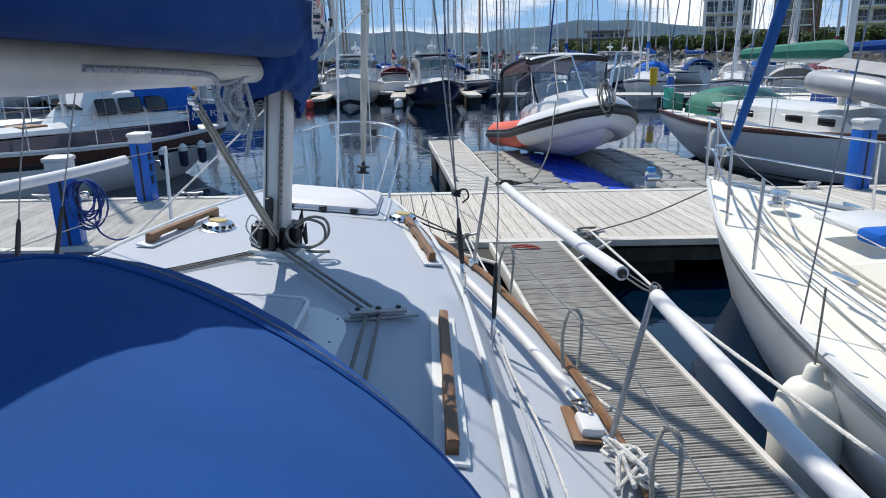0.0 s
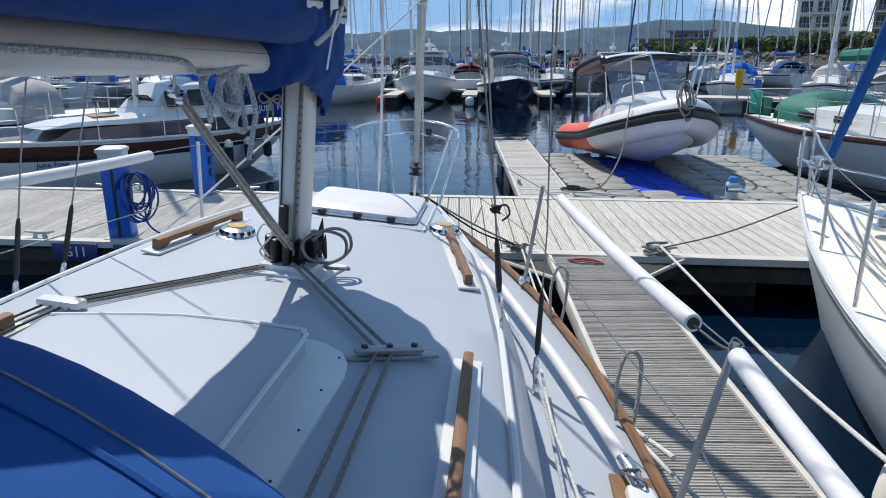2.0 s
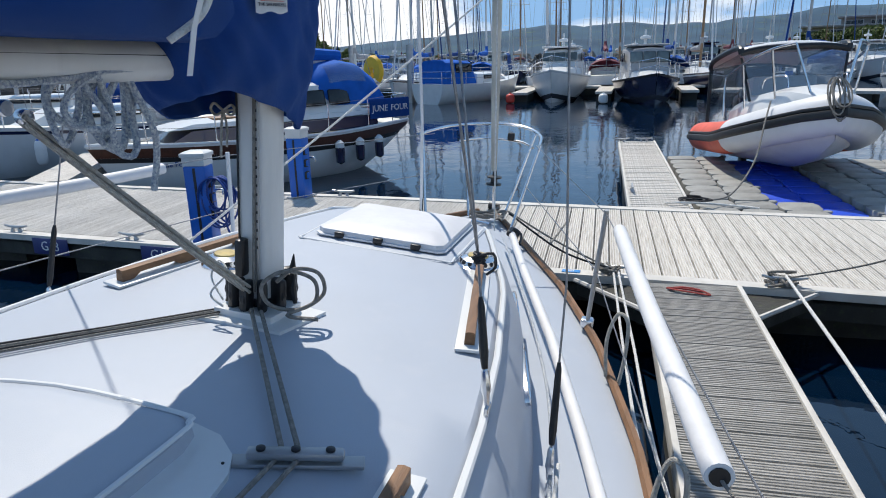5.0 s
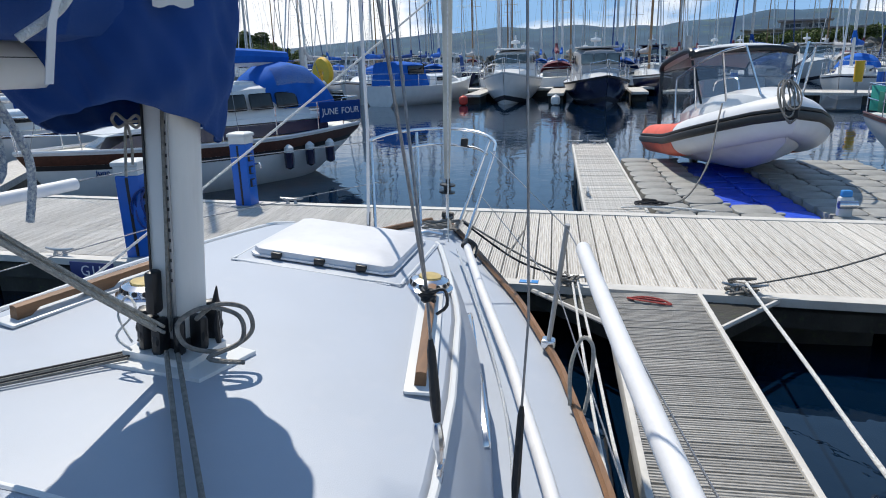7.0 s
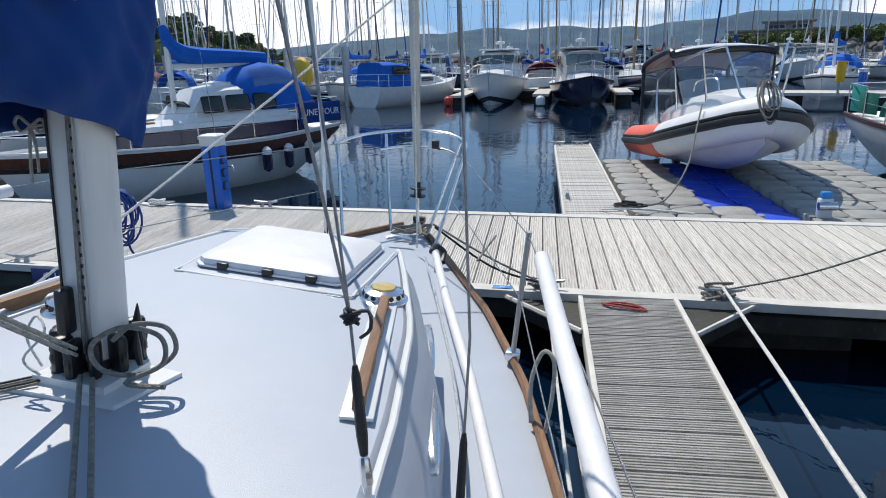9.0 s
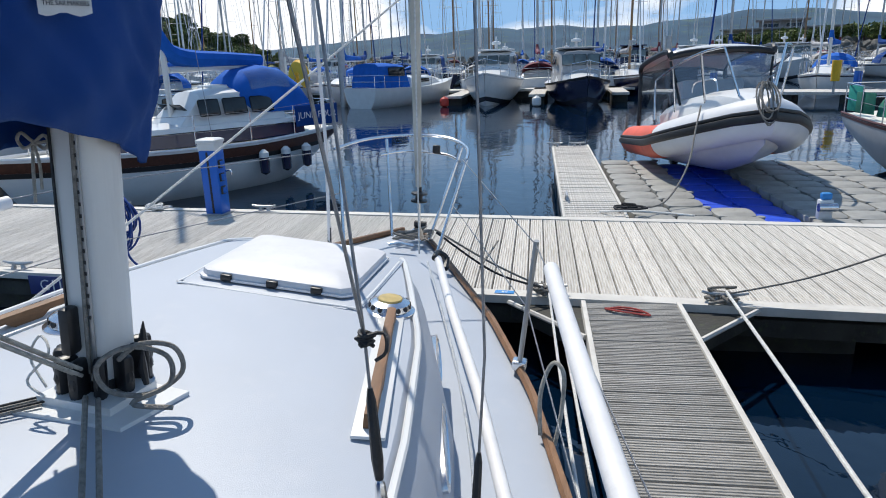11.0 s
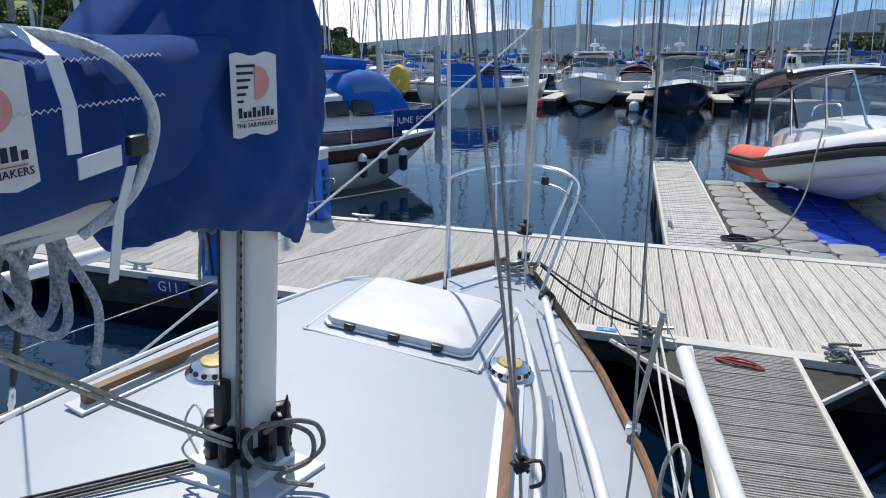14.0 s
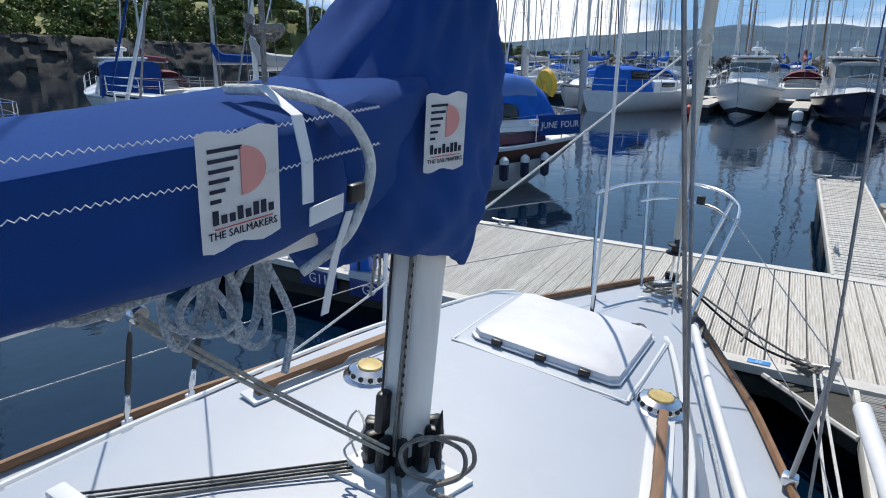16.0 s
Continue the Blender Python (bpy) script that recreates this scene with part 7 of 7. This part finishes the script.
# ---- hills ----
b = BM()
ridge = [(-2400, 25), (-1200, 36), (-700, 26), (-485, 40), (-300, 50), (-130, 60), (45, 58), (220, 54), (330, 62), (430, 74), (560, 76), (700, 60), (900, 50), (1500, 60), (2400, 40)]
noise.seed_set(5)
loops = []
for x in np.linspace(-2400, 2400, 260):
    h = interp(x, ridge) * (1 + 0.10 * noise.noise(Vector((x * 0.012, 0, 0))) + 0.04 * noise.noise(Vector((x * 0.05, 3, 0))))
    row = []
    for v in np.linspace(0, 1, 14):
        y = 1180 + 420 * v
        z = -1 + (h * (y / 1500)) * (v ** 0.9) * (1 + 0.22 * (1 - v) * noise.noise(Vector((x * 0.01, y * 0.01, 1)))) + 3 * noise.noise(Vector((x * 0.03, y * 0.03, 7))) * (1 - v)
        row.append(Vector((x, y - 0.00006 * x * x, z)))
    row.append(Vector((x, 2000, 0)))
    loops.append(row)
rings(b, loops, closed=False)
tagged(link("far_hills", b, HILL), "long moorland hills across the loch, coloured with blue distance haze", "hills", kind="structure")


# ---- houses ----
def house(label, at, turn, w, d, storeys, wall, roof="mono", bays=3, balcony=True, stone=False):
    """A modern waterside house; its front faces -y."""
    o = thing("waterside_house", label, "house", at, turn)
    H = storeys * 2.75
    part("wall", box(BM(), (0, d / 2, H / 2), (w, d, H)), wall, o, "rendered wall")
    if stone:
        part("stone_pier", box(BM(), (w / 2 - 1.0, -0.15, H / 2 + 0.6), (2.0, 1.0, H + 1.2), 0.03), HOUSES, o, "brown stone clad pier")
    if roof == "flat":
        part("roof", box(BM(), (0, d / 2 - 0.4, H + 0.15), (w + 1.2, d + 1.6, 0.3), 0.04), ROOFM, o, "flat overhanging roof")
    else:
        sgn = 1 if roof == "mono" else -1
        part("roof", rings(BM(), [[(-w / 2 - 0.6, -1.2, H + 0.7), (w / 2 + 0.6, -1.2, H + 0.7 + 0.8 * sgn), (w / 2 + 0.6, d + 0.5, H + 0.3 + 0.8 * sgn), (-w / 2 - 0.6, d + 0.5, H + 0.3)],
                                  [(-w / 2 - 0.6, -1.2, H + 0.95), (w / 2 + 0.6, -1.2, H + 0.95 + 0.8 * sgn), (w / 2 + 0.6, d + 0.5, H + 0.55 + 0.8 * sgn), (-w / 2 - 0.6, d + 0.5, H + 0.55)]]), ROOFM, o, "sloping grey roof")
    for f in range(storeys):
        for k in range(bays):
            cx_ = -w / 2 + (k + 0.5) * w / bays
            if stone and k == bays - 1:
                continue
            wn_ = part("window", box(BM(), (0, 0, 0), (w / bays * 0.74, 0.14, 2.0)), GREYCV, o, "grey window frame")
            wn_.location = (cx_, -0.03, f * 2.75 + 1.35)
            for q in (-1, 0, 1):
                part("pane", box(BM(), (q * w / bays * 0.235, -0.08, 0), (w / bays * 0.21, 0.04, 1.8)), GLASSD, wn_)
        if balcony and f:
            part("balcony", box(BM(), (-0.6 if stone else 0, -0.9, f * 2.75), (w * (0.8 if stone else 0.96), 1.8, 0.18)), HOUSEW, o, "pale balcony slab")
            part("balcony_rail", box(BM(), (-0.6 if stone else 0, -1.78, f * 2.75 + 1.05), (w * (0.8 if stone else 0.96), 0.06, 0.06)), GREYALU, o)
            rb = BM()
            for x in np.arange(-w * 0.45, w * 0.4, 0.35):
                box(rb, (x, -1.78, f * 2.75 + 0.55), (0.04, 0.04, 1.0))
            tagged(part("balusters", rb, GREYALU, o), kind="stuff")
    return o


house("long low grey house with flat roof and glass front", (43.2, 131.8, 2.6), -18, 19, 8, 1, HOUSEG, "flat", 5, False)
house("second storey wing of the low grey house", (45.4, 138.2, 4.2), -18, 8, 5, 1, HOUSEG, "flat", 2, False)
house("pale three storey waterside house with gable balconies", (67.2, 131.8, 4.2), -28, 9, 9, 3, HOUSEW, "mono", 3, True)
house("dark grey three storey waterside house", (77.4, 125.4, 4.2), -30, 8, 9, 3, HOUSEG, "rev", 3, True, True)
house("pale three storey waterside house with stone pier", (88.3, 117.8, 4.2), -33, 9, 9, 3, HOUSEW, "mono", 3, True, True)
house("grey three storey waterside house with wide balconies", (98.6, 107.5, 4.2), -38, 9, 9, 3, HOUSEG, "rev", 3, True)
house("pale three storey house at the end of the row", (107.5, 94.7, 4.2), -44, 9, 9, 3, HOUSEW, "mono", 3, True, True)

# ---- decking boards ----
plank_cache = {}


def plank(parent, w, l, across_x, at, turn, material, grooves=5):
    """A grooved board; boards alike share one mesh."""
    key = (round(w, 3), round(l, 2), across_x, material.name)
    if key not in plank_cache:
        n = grooves
        prof = []
        for k in range(n):
            a, b_ = -w / 2 + w * k / n, -w / 2 + w * (k + 1) / n
            g_ = w / n * 0.36
            prof += [(a + g_ * 0.4, 0.0), (b_ - g_, 0.0), (b_ - g_ * 0.5, -0.011)]
        prof = [(-w / 2, -0.028)] + prof + [(w / 2, -0.028)]
        rows = [[(x, s * l / 2, z) for x, z in prof] for s in (-1, 1)]
        if across_x:
            rows = [[(y, x, z) for x, y, z in r] for r in rows]
        vs = [v for r in rows for v in r]
        m = len(prof)
        fs = [(i, i + 1, m + i + 1, m + i) if not across_x else (i, m + i, m + i + 1, i + 1) for i in range(m - 1)]
        me = bpy.data.meshes.new("plank")
        me.from_pydata(vs, [], fs)
        me.materials.append(material)
        me.update()
        plank_cache[key] = me
    o = new("plank", plank_cache[key])
    o.parent = parent
    o.location, o.rotation_euler = at, (0, 0, turn)
    return o


rng = random.Random(9)
PW = 0.148
x = X0 + PW
while x < X1:
    if -9.5 < x < 11.5:
        y0, y1 = near_edge(x) + 0.145, far_edge(x) - 0.145
        plank(pontoon, PW - 0.007, 2.53, False, (x, (y0 + y1) / 2, PZ + rng.uniform(-0.0015, 0.0015)), rng.uniform(-0.001, 0.001), PLANKM, 6)
    x += PW
for ob_, y0, y1 in ((finger_near, -1.2, near_edge(1.3) - 0.04), (finger_far, far_edge(1.3) + 0.04, 15.45)):
    cx0, cx1 = (0.93, 1.69) if ob_ is finger_near else (0.89, 1.66)
    y = y0
    while y < y1:
        plank(ob_, 0.115, cx1 - cx0 - 0.075, True, ((cx0 + cx1) / 2, y, PZ + rng.uniform(-0.002, 0.002)), rng.uniform(-0.002, 0.002), PLANKF if ob_ is finger_near else PLANKM, 5 if ob_ is finger_near else 2)
        y += 0.121
